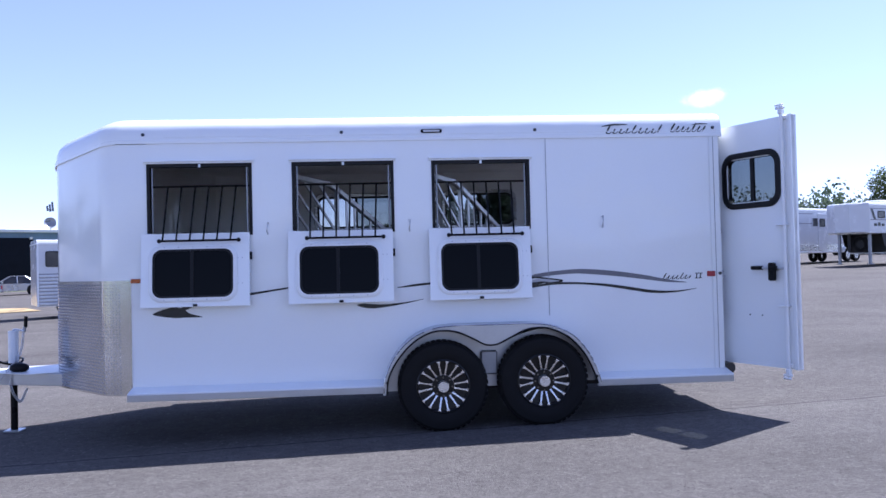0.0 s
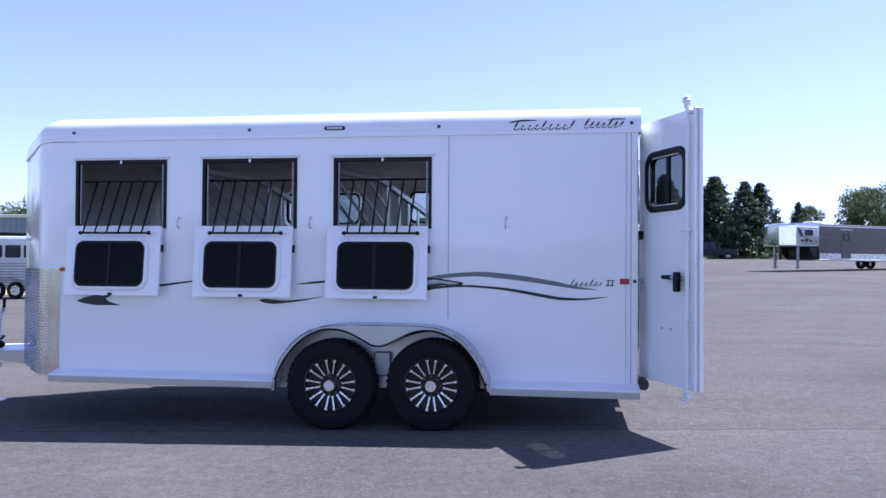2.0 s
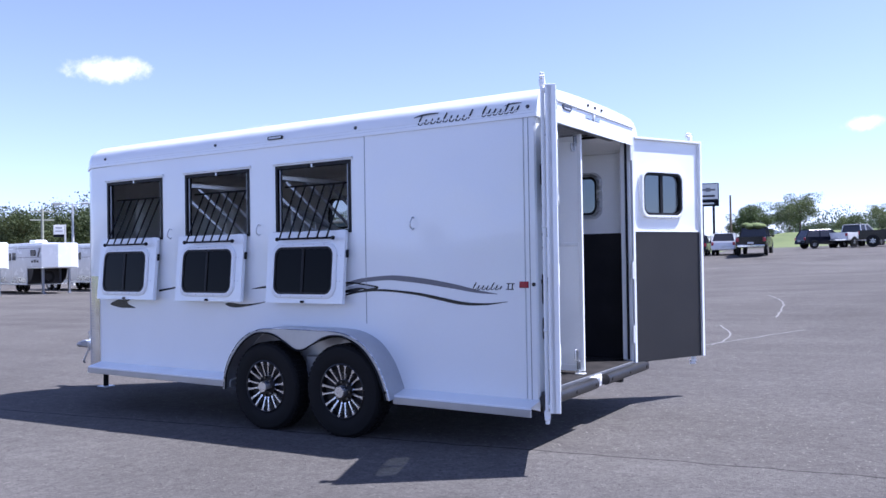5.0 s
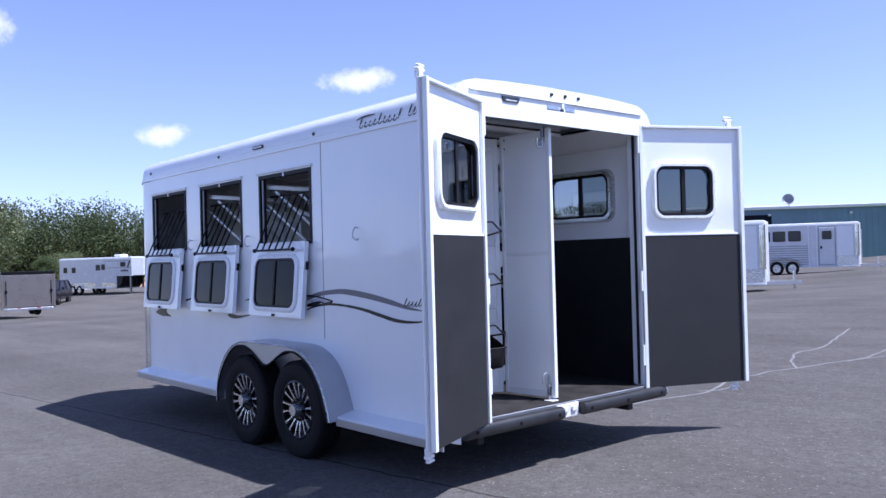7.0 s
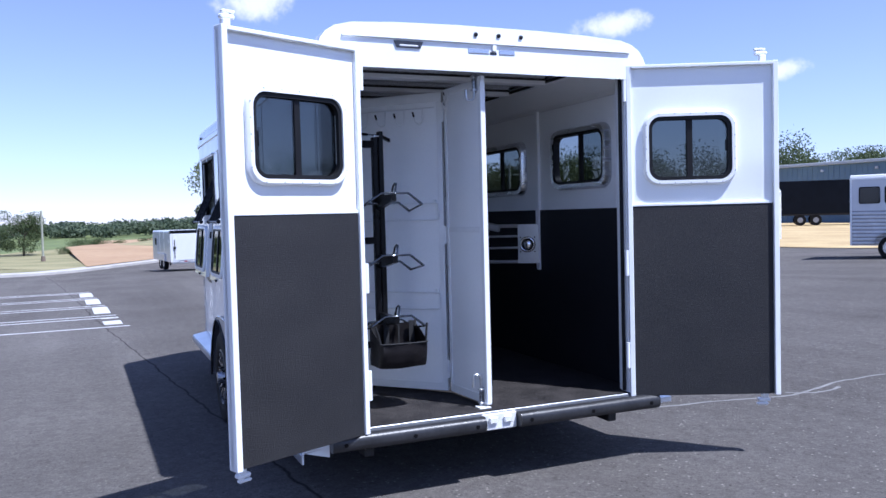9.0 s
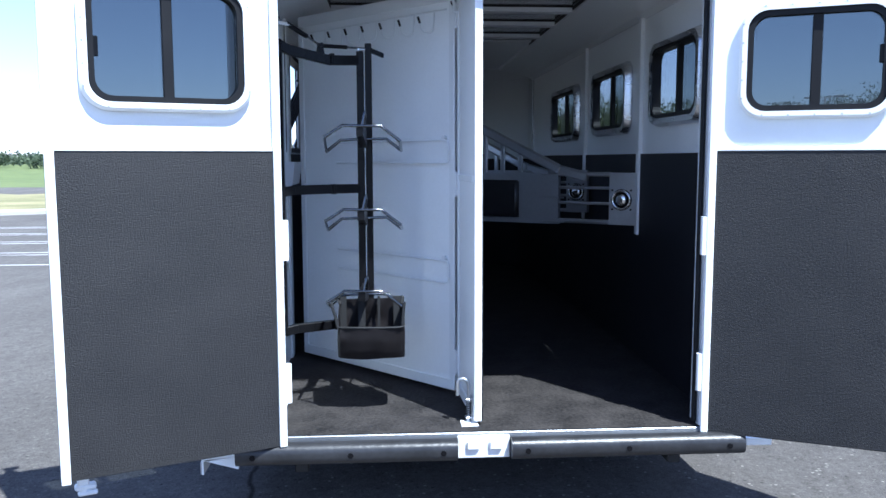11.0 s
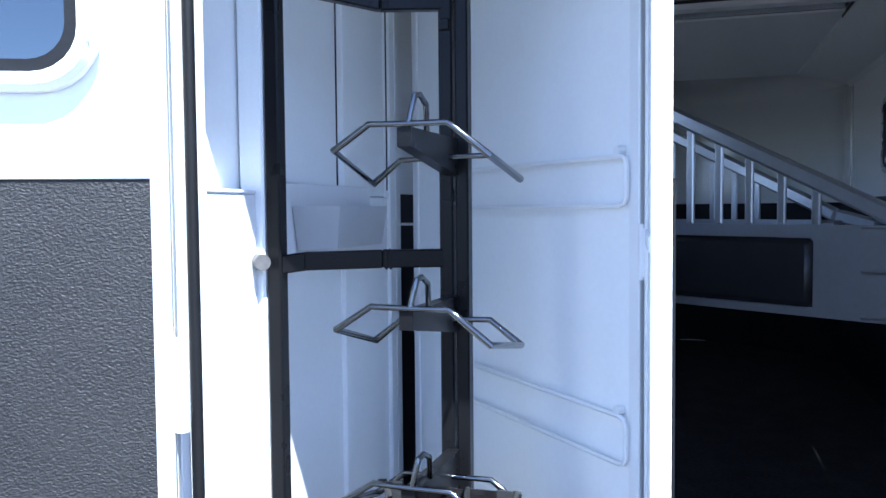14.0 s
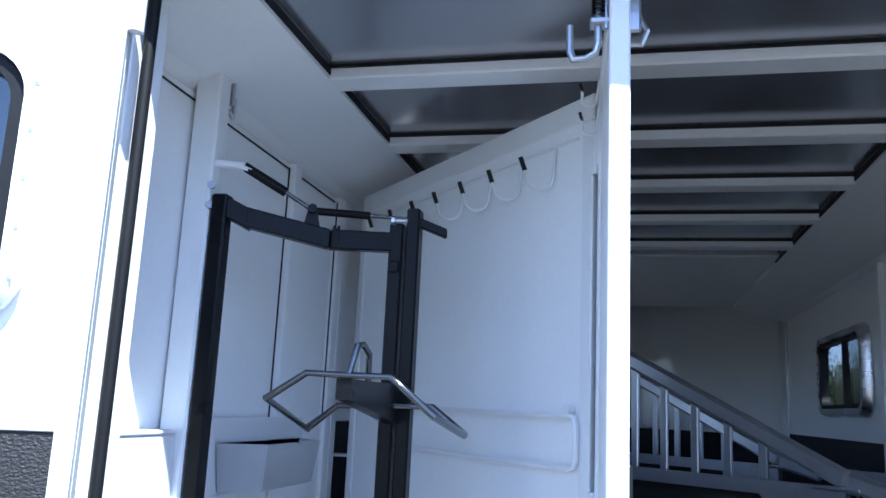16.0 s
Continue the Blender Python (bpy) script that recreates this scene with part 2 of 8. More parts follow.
def thing(name, label, category, group="", at=(0, 0, 0), kind=""):
    ob = new(name)
    ob.empty_display_size = 0.1
    ob.location = at
    return tagged(ob, label, category, group, kind)


def part(name, bm, material, parent=None, label="", smooth=0.0):
    """Links a bmesh as one mesh object under a thing or a part."""
    bmesh.ops.recalc_face_normals(bm, faces=bm.faces)
    me = bpy.data.meshes.new(name)
    bm.to_mesh(me)
    bm.free()
    for mm in material if isinstance(material, (list, tuple)) else (material,):
        me.materials.append(mm)
    if smooth:
        for p in me.polygons:
            p.use_smooth = True
        me.set_sharp_from_angle(angle=radians(smooth))
    ob = new(name, me)
    if parent is not None:
        ob.parent = parent
        if parent.type == "EMPTY" and parent.location.length > 0:
            ob.matrix_parent_inverse = Matrix.Translation(-parent.location)
    if label:
        ob["label"] = label
    return ob


def pieces(name, bm, material, parent=None, label="", smooth=0.0):
    """Links each separate piece of a bmesh as an object of its own."""
    left = set(bm.faces)
    while left:
        todo, isle = [left.pop()], []
        while todo:
            f = todo.pop()
            isle.append(f)
            for v in f.verts:
                for g in v.link_faces:
                    if g in left:
                        left.discard(g)
                        todo.append(g)
        b2, seen = bmesh.new(), {}
        for f in isle:
            for v in f.verts:
                if v not in seen:
                    seen[v] = b2.verts.new(v.co)
            b2.faces.new([seen[v] for v in f.verts])
        part(name, b2, material, parent, label, smooth)
    bm.free()


def smoothstep(a, b, x):
    t = max(0.0, min(1.0, (x - a) / (b - a)))
    return t * t * (3 - 2 * t)


def curve_pts(ctrl, n):
    """Catmull-Rom through control points, n samples."""
    P = np.array(ctrl, float)
    P = np.vstack([2 * P[0] - P[1], P, 2 * P[-1] - P[-2]])
    out = []
    k = len(ctrl) - 1
    for s in np.linspace(0, k - 1e-9, n):
        i = int(s)
        t = s - i
        p0, p1, p2, p3 = P[i], P[i + 1], P[i + 2], P[i + 3]
        out.append(0.5 * (2 * p1 + (p2 - p0) * t + (2 * p0 - 5 * p1 + 4 * p2 - p3) * t * t + (3 * p1 - p0 - 3 * p2 + p3) * t ** 3))
    return np.array(out)


# ---- ground ----
def height(x, y):
    """Lot surface: level round the trailer, rising gently to the north-east, falling a little to the west."""
    rise = max(smoothstep(-22, 6, x), 0.75 * smoothstep(-38, -14, x) * smoothstep(58, 78, y), 1.16 * smoothstep(-17, -12, x) * (1 - 0.14 * smoothstep(2, 10, x)) * smoothstep(44, 63, y))
    z = rise * 0.0245 * max(0.0, min(y, 84) - 9) * smoothstep(9, 24, y)
    z += 0.36 * smoothstep(33, 39, y) * (1 - smoothstep(44, 56, y)) * smoothstep(-18, -12.5, x) * (1 - smoothstep(-4, 2, x))
    z += 0.022 * (min(x, 6.0) - 1.1) if x > 1.1 else -0.025 * (1.1 - max(x, -10.0))
    z -= 0.0008 * min(28.0, max(0.0, -10.0 - x)) ** 2 * (1 - smoothstep(14, 26, y))
    return z


def terrain(x, y):
    """Land beyond the lot: grassy bank to the north, bare field falling away to the west, distant flat country."""
    z = height(x, y)
    z += 2.4 * smoothstep(83, 104, y) * max(smoothstep(-6, 3, x), 0.8 * smoothstep(-30, -15, x))
    z -= 1.6 * smoothstep(48, 150, -x) * (1 - smoothstep(30, 120, abs(y - 14)))
    z += 2.0 * smoothstep(150, 600, math.hypot(x, y))
    return z


def sheet(name, xs, ys, f, material, label="", kind="structure", category=""):
    me = bpy.data.meshes.new(name)
    nx, ny = len(xs), len(ys)
    verts = [(x, y, f(x, y)) for y in ys for x in xs]
    faces = [(j * nx + i, j * nx + i + 1, (j + 1) * nx + i + 1, (j + 1) * nx + i) for j in range(ny - 1) for i in range(nx - 1)]
    me.from_pydata(verts, [], faces)
    me.materials.append(material)
    for p in me.polygons:
        p.use_smooth = True
    return tagged(new(name, me), label, category, kind=kind)


def asphalt_material():
    """Weathered asphalt: patches, stone aggregate, hairline cracks and a paver's seam along the lane."""
    m = bpy.data.materials.new("weathered_asphalt")
    m.use_nodes = True
    n, l = m.node_tree.nodes, m.node_tree.links
    p = n["Principled BSDF"]
    p.inputs["Specular IOR Level"].default_value = 0.1
    tc = n.new("ShaderNodeTexCoord")

    def noise_tex(scale, detail, rough=0.6, stretch=None):
        t = n.new("ShaderNodeTexNoise")
        t.inputs["Scale"].default_value, t.inputs["Detail"].default_value, t.inputs["Roughness"].default_value = scale, detail, rough
        if stretch:
            mp = n.new("ShaderNodeMapping")
            mp.inputs["Scale"].default_value = stretch
            mp.inputs["Rotation"].default_value = (0, 0, radians(-5))
            l.new(tc.outputs["Object"], mp.inputs["Vector"])
            l.new(mp.outputs["Vector"], t.inputs["Vector"])
        else:
            l.new(tc.outputs["Object"], t.inputs["Vector"])
        return t

    def rgb_mix(kind, a, b, fac=1.0):
        mx = n.new("ShaderNodeMix")
        mx.data_type, mx.blend_type = "RGBA", kind
        for v, sk in ((fac, mx.inputs[0]), (a, mx.inputs[6]), (b, mx.inputs[7])):
            if isinstance(v, (tuple, float)):
                sk.default_value = v
            else:
                l.new(v, sk)
        return mx.outputs[2]

    def remap(v, a, b, c, d):
        mr = n.new("ShaderNodeMapRange")
        for k, q in zip(("From Min", "From Max", "To Min", "To Max"), (a, b, c, d)):
            mr.inputs[k].default_value = q
        l.new(v, mr.inputs["Value"])
        return mr.outputs["Result"]

    def calc(op, a, b):
        mt = n.new("ShaderNodeMath")
        mt.operation = op
        for v, sk in ((a, mt.inputs[0]), (b, mt.inputs[1])):
            if isinstance(v, float):
                sk.default_value = v
            else:
                l.new(v, sk)
        return mt.outputs["Value"]

    patch, streak = noise_tex(0.35, 6), noise_tex(0.5, 5, 0.65, (0.12, 1.6, 1))
    both = calc("MULTIPLY", calc("ADD", patch.outputs["Fac"], streak.outputs["Fac"]), 0.5)
    ramp = n.new("ShaderNodeValToRGB")
    e = ramp.color_ramp.elements
    e[0].position, e[1].position = 0.34, 0.66
    e[0].color, e[1].color = (0.090, 0.083, 0.0775, 1), (0.156, 0.145, 0.136, 1)
    l.new(both, ramp.inputs["Fac"])
    # the paver's seam: a smooth lane before it, a coarser and darker one beyond
    sep = n.new("ShaderNodeSeparateXYZ")
    l.new(tc.outputs["Object"], sep.inputs["Vector"])
    off = calc("ADD", sep.outputs["Y"], calc("ADD", calc("MULTIPLY", sep.outputs["X"], -0.085), -6.33))
    off = calc("ADD", off, calc("MULTIPLY", noise_tex(2.2, 4).outputs["Fac"], 0.12))
    beyond = remap(off, 0.0, 0.12, 0.0, 1.0)
    col = rgb_mix("MULTIPLY", ramp.outputs["Color"], (0.88, 0.875, 0.87, 1.0), beyond)
    # gravel: a few pale stones and a few open pits among the fines
    vor = n.new("ShaderNodeTexVoronoi")
    vor.inputs["Scale"].default_value = 42
    l.new(tc.outputs["Object"], vor.inputs["Vector"])
    cell = n.new("ShaderNodeSeparateColor")
    l.new(vor.outputs["Color"], cell.inputs["Color"])
    core = remap(vor.outputs["Distance"], 0.22, 0.42, 1.0, 0.0)
    rough_side = remap(beyond, 0.0, 1.0, 0.45, 1.0)
    pale = calc("MULTIPLY", calc("MULTIPLY", remap(cell.outputs["Red"], 0.90, 0.97, 0.0, 1.0), core), rough_side)
    pit = calc("MULTIPLY", remap(cell.outputs["Green"], 0.90, 0.95, 0.0, 1.0), core)
    grit = remap(noise_tex(120, 4, 0.75).outputs["Fac"], 0.32, 0.68, 0.62, 1.38)
    mid = remap(noise_tex(11, 4, 0.6).outputs["Fac"], 0.3, 0.7, 0.84, 1.16)
    coarse = remap(noise_tex(34, 3, 0.7).outputs["Fac"], 0.3, 0.7, 0.78, 1.22)
    tone = calc("MULTIPLY", calc("MULTIPLY", grit, mid), coarse)
    col = rgb_mix("MULTIPLY", col, tone)
    col = rgb_mix("MIX", col, (0.34, 0.315, 0.285, 1.0), calc("MULTIPLY", pale, 0.8))
    col = rgb_mix("MIX", col, (0.03, 0.028, 0.028, 1.0), calc("MULTIPLY", pit, 0.75))
    groove = remap(calc("ABSOLUTE", off, 0.0), 0.004, 0.018, 0.3, 1.0)
    col = rgb_mix("MULTIPLY", col, groove)
    l.new(col, p.inputs["Base Color"])
    p.inputs["Roughness"].default_value = 0.85
    bp = n.new("ShaderNodeBump")
    bp.inputs["Strength"].default_value, bp.inputs["Distance"].default_value = 0.7, 0.008
    l.new(calc("ADD", tone, calc("SUBTRACT", pale, pit)), bp.inputs["Height"])
    l.new(bp.outputs["Normal"], p.inputs["Normal"])
    return m


ASPHALT = asphalt_material()
GRASS = mat("mown_grass", (0.07, 0.10, 0.028), 0.9, scale=0.25, vary=0.3, fine=9, bump=0.6, base2=(0.17, 0.20, 0.065))
STRAW = mat("dry_straw_grass", (0.33, 0.23, 0.10), 0.95, scale=0.3, vary=0.2, fine=6, bump=0.6, base2=(0.52, 0.40, 0.20))
SOIL = mat("bare_orange_soil", (0.28, 0.17, 0.09), 0.95, scale=0.15, vary=0.25, fine=2.5, bump=0.6, base2=(0.40, 0.28, 0.16))
CONCRETE = mat("pale_kerb_concrete", (0.42, 0.40, 0.37), 0.85, scale=1.5, vary=0.15, fine=40, bump=0.3)
PAINT = mat("worn_white_road_paint", (0.38, 0.38, 0.38), 0.8, scale=5, vary=0.3, fine=60, bump=0.3, base2=(0.62, 0.62, 0.62))


def axis(lo, hi, fine_lo, fine_hi, step, grow=1.28):
    a = list(np.arange(fine_lo, fine_hi + 1e-6, step))
    s, v = step, fine_hi
    while v < hi:
        s *= grow
        v = min(hi, v + s)
        a.append(v)
    s, v = step, fine_lo
    while v > lo:
        s *= grow
        v = max(lo, v - s)
        a.insert(0, v)
    return a


sheet("ground", axis(-2600, 2600, -60, 80, 4.0), axis(-2600, 2600, -40, 120, 4.0), lambda x, y: terrain(x, y) - (0.1 if -68 < x < 110 and -70 < y < 83 else 0.0), GRASS, "mown green grass and open country round the lot", category="ground")
sheet("pavement", list(np.linspace(-70, 111, 92)), list(np.linspace(-70, 84, 78)), height, ASPHALT, "worn grey asphalt sales lot with stone aggregate and cracks", category="pavement")
me = bpy.data.meshes.new("straw_verge")
pts = [(u * (7.4 - 0.72 * (y - 4.5)) + (1 - u) * (7.4 - 1.15 * (y - 4.5)), y) for y in np.linspace(34, 74, 21) for u in np.linspace(0, 1, 31)]
me.from_pydata([(x, y, height(x, y) + 0.03) for x, y in pts], [], [(j * 31 + i, j * 31 + i + 1, (j + 1) * 31 + i + 1, (j + 1) * 31 + i) for j in range(20) for i in range(30)])
me.materials.append(STRAW)
tagged(new("straw_verge", me), "strip of dry straw-coloured grass beside the lot", "verge", kind="structure")
sheet("soil_field", list(np.linspace(-185, -62, 33)), list(np.linspace(5.5, 70, 21)), lambda x, y: terrain(x, y) + 0.05 + 0.3 * smoothstep(62, 72, -x), SOIL, "bare orange soil hillside beyond the kerb", category="field")


# ---- the horse trailer: shell ----
YN, YF, XR, XC = 6.53, 8.65, 3.14, 7.59
Z0, ZF, ZT = 0.36, 0.46, 2.415
trailer = thing("horse_trailer", "white three-horse slant-load trailer with open rear doors", "horse trailer", at=(0.6, XC, 0))
X = Vector((1, 0, 0))
Y = Vector((0, 1, 0))
Z = Vector((0, 0, 1))


def half_outline(d):
    """Plan of the near half from the rear to the nose tip, inset by d: side, rounded corner, slanted nose, rounded tip."""
    c, t = Vector((-2.085, YN)), Vector((-3.057, XC))
    v = (t - c).normalized()
    nrm = Vector((v.y, -v.x))
    nrm = nrm if nrm.x > 0 else -nrm
    c2 = Vector((c.x + d * math.tan(math.atan2(v.y, -v.x) / 2) , YN + d))
    t2 = Vector((t.x + d / max(0.3, v.y), XC))
    r1, r2 = 0.13, 0.5
    a, b = c2 + Vector((r1, 0)), c2 + v * r1
    pts = [Vector((XR, YN + d)), Vector((1.0, YN + d)), Vector((-1.2, YN + d))]
    for i in range(9):
        s = i / 8
        pts.append(a * (1 - s) ** 2 + c2 * 2 * s * (1 - s) + b * s * s)
    e = t2 - v * r2
    pts.append((b + e) / 2)
    f, q = t2 + Vector((0.19, 0)), t2 + Vector((0.262, -0.25))
    for i in range(6):
        s = i / 6
        pts.append(e * (1 - s) ** 2 + q * 2 * s * (1 - s) + f * s * s)
    pts.append(f)
    return pts


def outline(d):
    h = half_outline(d)
    return h + [Vector((p.x, 2 * XC - p.y)) for p in reversed(h[:-1])]


def loft(bm, loops, cap=False):
    V = [[bm.verts.new(p) for p in lp] for lp in loops]
    for A, B in zip(V, V[1:]):
        for i in range(len(A) - 1):
            bm.faces.new((A[i], A[i + 1], B[i + 1], B[i]))
    return V


SIDE_N = frame_matrix((0, YN, 0), X, Z, Y)
SIDE_F = frame_matrix((0, YF, 0), X, Z, -Y)
OPEN_N = [(-1.733, -0.895, 1.655, 2.24), (-0.54, 0.29, 1.655, 2.24), (0.635, 1.452, 1.655, 2.235)]
WIN_F = [(2.115, 2.80, 1.785, 2.185), (0.86, 1.655, 1.765, 2.155), (-0.53, 0.35, 1.755, 2.14)]

bm = bm_new()
slab(bm, -1.745, 3.04, Z0, ZT, OPEN_N, SIDE_N, 0.045)
part("near_wall", bm, WHITE, trailer)
bm = bm_new()
slab(bm, -1.745, 3.04, Z0, ZT, [(a - 0.28, b + 0.02, c - 0.01, d + 0.01) for a, b, c, d in WIN_F], SIDE_F, 0.036)
part("far_wall", bm, WHITE, trailer)
# nose: rounded corners and slanted front
oo, oi = outline(0.0), outline(0.045)
sel = [i for i, p in enumerate(oo) if p.x < -1.745]
bm = bm_new()


def strip(bm, z0, z1, idx, d0, d1, pre=None, post=None):
    a, b = outline(d0), outline(d1)
    A = [a[i] for i in idx]
    B = [b[i] for i in idx]
    if pre is not None:
        A, B = [Vector((pre, A[0].y))] + A, [Vector((pre, B[0].y))] + B
    if post is not None:
        A, B = A + [Vector((post, A[-1].y))], B + [Vector((post, B[-1].y))]
    loft(bm, [[Vector((*p, z)) for p in q] for q, z in ((A, z0), (A, z1), (B, z1), (B, z0), (A, z0))])
    for k in (0, -1):
        bm.faces.new([bm.verts.new((*q[k], z)) for q, z in ((A, z0), (A, z1), (B, z1), (B, z0))])


strip(bm, Z0, ZT - 0.004, sel, 0, 0.045, -1.745, -1.745)
part("nose", bm, WHITE, trailer, smooth=35)
# roof with rolled edge
bm = bm_new()
prof = [(ZT, 0.02), (ZT, -0.012), (ZT + 0.028, -0.012), (ZT + 0.032, -0.004), (ZT + 0.05, -0.004), (2.505, 0.0), (2.552, 0.012), (2.594, 0.042), (2.627, 0.095), (2.65, 0.19), (2.664, 0.45), (2.672, 0.8)]


def roof_point(p, z):
    """The roof falls a little over the nose, and its far edge is drawn in above the lip."""
    fall = 0.085 * max(0.0, -1.98 - p.x) / 0.86
    draw = 0.035 * smoothstep(2.45, 2.53, z) * smoothstep(8.3, 8.6, p.y)
    return Vector((p.x + (0.02 if abs(p.x - XR) < 1e-6 else 0), p.y - draw, z - fall))


V = loft(bm, [[roof_point(p, z) for p in outline(d)] for z, d in prof])
n = len(V[0])
for k in range(len(V) - 1):
    bm.faces.new((V[k][0], V[k + 1][0], V[k + 1][-1], V[k][-1]))
for i in range(n // 2):
    A = V[-1]
    if i + 1 <= n - 2 - i:
        bm.faces.new([A[i], A[i + 1], A[n - 2 - i], A[n - 1 - i]] if i + 1 < n - 2 - i else [A[i], A[i + 1], A[n - 1 - i]])
part("roof", bm, WHITE, trailer, smooth=40)
# ceiling sheet, cove panels, cross members
bm = bm_new()
box(bm, (-1.86, YN + 0.08, 2.505), (2.984, YF - 0.08, 2.515))
part("ceiling_sheet", bm, CEIL, trailer)
for s in (1, -1):
    bm = bm_new()
    y0, y1 = XC - s * (XC - YN - 0.047), (6.83 if s > 0 else 8.27)
    for a, b, c, d in (((y0, 2.375), (y0 + s * 0.03, 2.40), (y1, 2.47), (y1, 2.5)),):
        A = [bm.verts.new((-1.75, *q)) for q in (a, b, c, d, (y0, 2.5))]
        B = [bm.verts.new((3.05, *q)) for q in (a, b, c, d, (y0, 2.5))]
        for i in range(5):
            bm.faces.new((A[i], A[(i + 1) % 5], B[(i + 1) % 5], B[i]))
        bm.faces.new(A)
        bm.faces.new(B)
    part("cove_panel", bm, WHITE_IN, trailer)
for x in (2.535, 2.015, 1.505, 0.99, 0.46):
    bm = bm_new()
    box(bm, (x - 0.085, 6.80, 2.470), (x, 8.30, 2.504), bev=0.004)
    part("roof_beam", bm, WHITE_IN, trailer)
    bm = bm_new()
    box(bm, (x + 0.0005, 6.83, 2.4965), (x + 0.007, 8.27, 2.5045))
    part("beam_sealant", bm, BLACKTRIM, trailer)
for y in (6.832, 8.268):
    bm = bm_new()
    box(bm, (0.0, y - 0.0015, 2.480), (3.03, y + 0.0015, 2.4995))
    part("cove_sealant", bm, BLACKTRIM, trailer)
bm = bm_new()
box(bm, (-1.86, 6.82, 2.492), (0.10, 8.28, 2.503))
part("front_ceiling_panel", bm, WHITE_IN, trailer)
# floor and under-frame
bm = bm_new()
lp = outline(0.05)
A = [bm.verts.new((min(p.x, 3.132), p.y, ZF)) for p in lp]
B = [bm.verts.new((min(p.x, 3.10), p.y, 0.39)) for p in lp]
bm.faces.new(A)
bm.faces.new(B)
for i in range(len(A)):
    bm.faces.new((A[i], A[(i + 1) % len(A)], B[(i + 1) % len(A)], B[i]))
part("floor_mat", bm, FLOORMAT, trailer, "dusty black rubber floor mat")
for y in (6.78, 8.40):
    bm = bm_new()
    box(bm, (-1.9, y - 0.03, 0.27), (3.06, y + 0.03, 0.385), bev=0.006)
    part("chassis_rail", bm, CHASSIS, trailer)
for x in (-1.6, -0.9, -0.2, 2.2, 2.8):
    bm = bm_new()
    box(bm, (x - 0.025, 6.6, 0.31), (x + 0.025, 8.58, 0.383))
    part("cross_member", bm, CHASSIS, trailer)
# white lining of the inner walls, black rubber below
bm = bm_new()
slab(bm, -1.76, 3.0, 1.62, 2.37, [(a - 0.015, b + 0.015, c - 0.02, d + 0.015) for a, b, c, d in OPEN_N], frame_matrix((0, YN + 0.047, 0), X, Z, Y), 0.006)
part("inner_lining", bm, WHITE_IN, trailer)
bm = bm_new()
slab(bm, -1.6, 3.0, 1.6, 2.37, [(a + 0.03, b - 0.03, c + 0.03, d - 0.03) for a, b, c, d in WIN_F], frame_matrix((0, YF - 0.047, 0), X, Z, -Y), 0.006)
part("inner_lining", bm, WHITE_IN, trailer)
bm = bm_new()
box(bm, (-1.6, YF - 0.062, ZF), (3.0, YF - 0.047, 1.626), bev=0.003)
part("wall_rubber", bm, RUBBER_IN, trailer)
bm = bm_new()
box(bm, (-1.6, YN + 0.047, ZF), (1.68, YN + 0.062, 1.63), bev=0.003)
part("wall_rubber", bm, RUBBER_IN, trailer)
for x in (1.85, 0.56):
    bm = bm_new()
    box(bm, (x - 0.025, YF - 0.075, 1.165), (x + 0.025, YF - 0.05, 2.38), bev=0.004)
    part("wall_post", bm, WHITE_IN, trailer)
bm = bm_new()
strip(bm, ZF, 1.6, sel, 0.05, 0.062, -1.6, -1.6)
part("nose_rubber", bm, RUBBER_IN, trailer)

# rear corner posts, header and sill
for s in (1, -1):
    ya, yb = XC - s * (XC - YN), XC - s * (XC - 6.70 if s > 0 else XC - 6.70)
    bm = bm_new()
    box(bm, (3.04, min(ya, yb), Z0), (XR, max(ya, yb), 2.50), bev=0.012)
    post = part("corner_post", bm, WHITE, trailer)
    for z0, z1 in ((1.93, 2.09), (1.075, 1.235), (0.82, 0.985)):
        m = frame_matrix((XR - 0.001, XC - s * (XC - 6.628), 0), -s * Y, Z, X)
        bm = bm_new()
        prism(bm, rrect(-0.03, 0.03, z0, z1, 0.0299), m, 0.009)
        part("tail_lamp_seal", bm, BLACKTRIM, post)
        bm = bm_new()
        prism(bm, rrect(-0.018, 0.018, z0 + 0.014, z1 - 0.014, 0.0179), m, 0.014)
        part("tail_lamp", bm, CLEARLENS if z0 > 0.83 else SMOKE, post)
    for z in (1.79, 1.58, 1.48):
        bm = bm_new()
        cyl(bm, (XR, XC - s * (XC - 6.632), z), (XR + 0.012, XC - s * (XC - 6.632), z), 0.02)
        part("plug_cap", bm, SMOKE, post, smooth=30)
bm = bm_new()
box(bm, (3.04, 6.702, 2.486), (XR - 0.004, 8.478, 2.61), bev=0.006)
header = part("rear_header", bm, WHITE, trailer)
bm = bm_new()
box(bm, (XR + 0.018, 6.66, 2.572), (XR + 0.034, 8.50, 2.584), bev=0.003)
part("drip_rail", bm, WHITE, header)
bm = bm_new()
box(bm, (XR - 0.004, 6.70, 2.486), (XR + 0.018, 8.48, 2.516), bev=0.004)
part("header_lip", bm, WHITE, header)
# thin black strip drawn in for the shadow line above the lip
bm = bm_new()
box(bm, (XR - 0.004, 6.70, 2.5165), (XR + 0.013, 8.48, 2.5195))
part("lip_shadow_line", bm, BLACKTRIM, header)
bm = bm_new()
box(bm, (2.985, 6.70, 2.452), (3.038, 8.478, 2.52), bev=0.004)
part("header_beam", bm, ALUDARK, header)
bm = bm_new()
box(bm, (3.039, 6.715, 2.462), (3.11, 8.465, 2.4855), bev=0.004)
part("door_seal", bm, BLACKTRIM, header)
bm = bm_new()
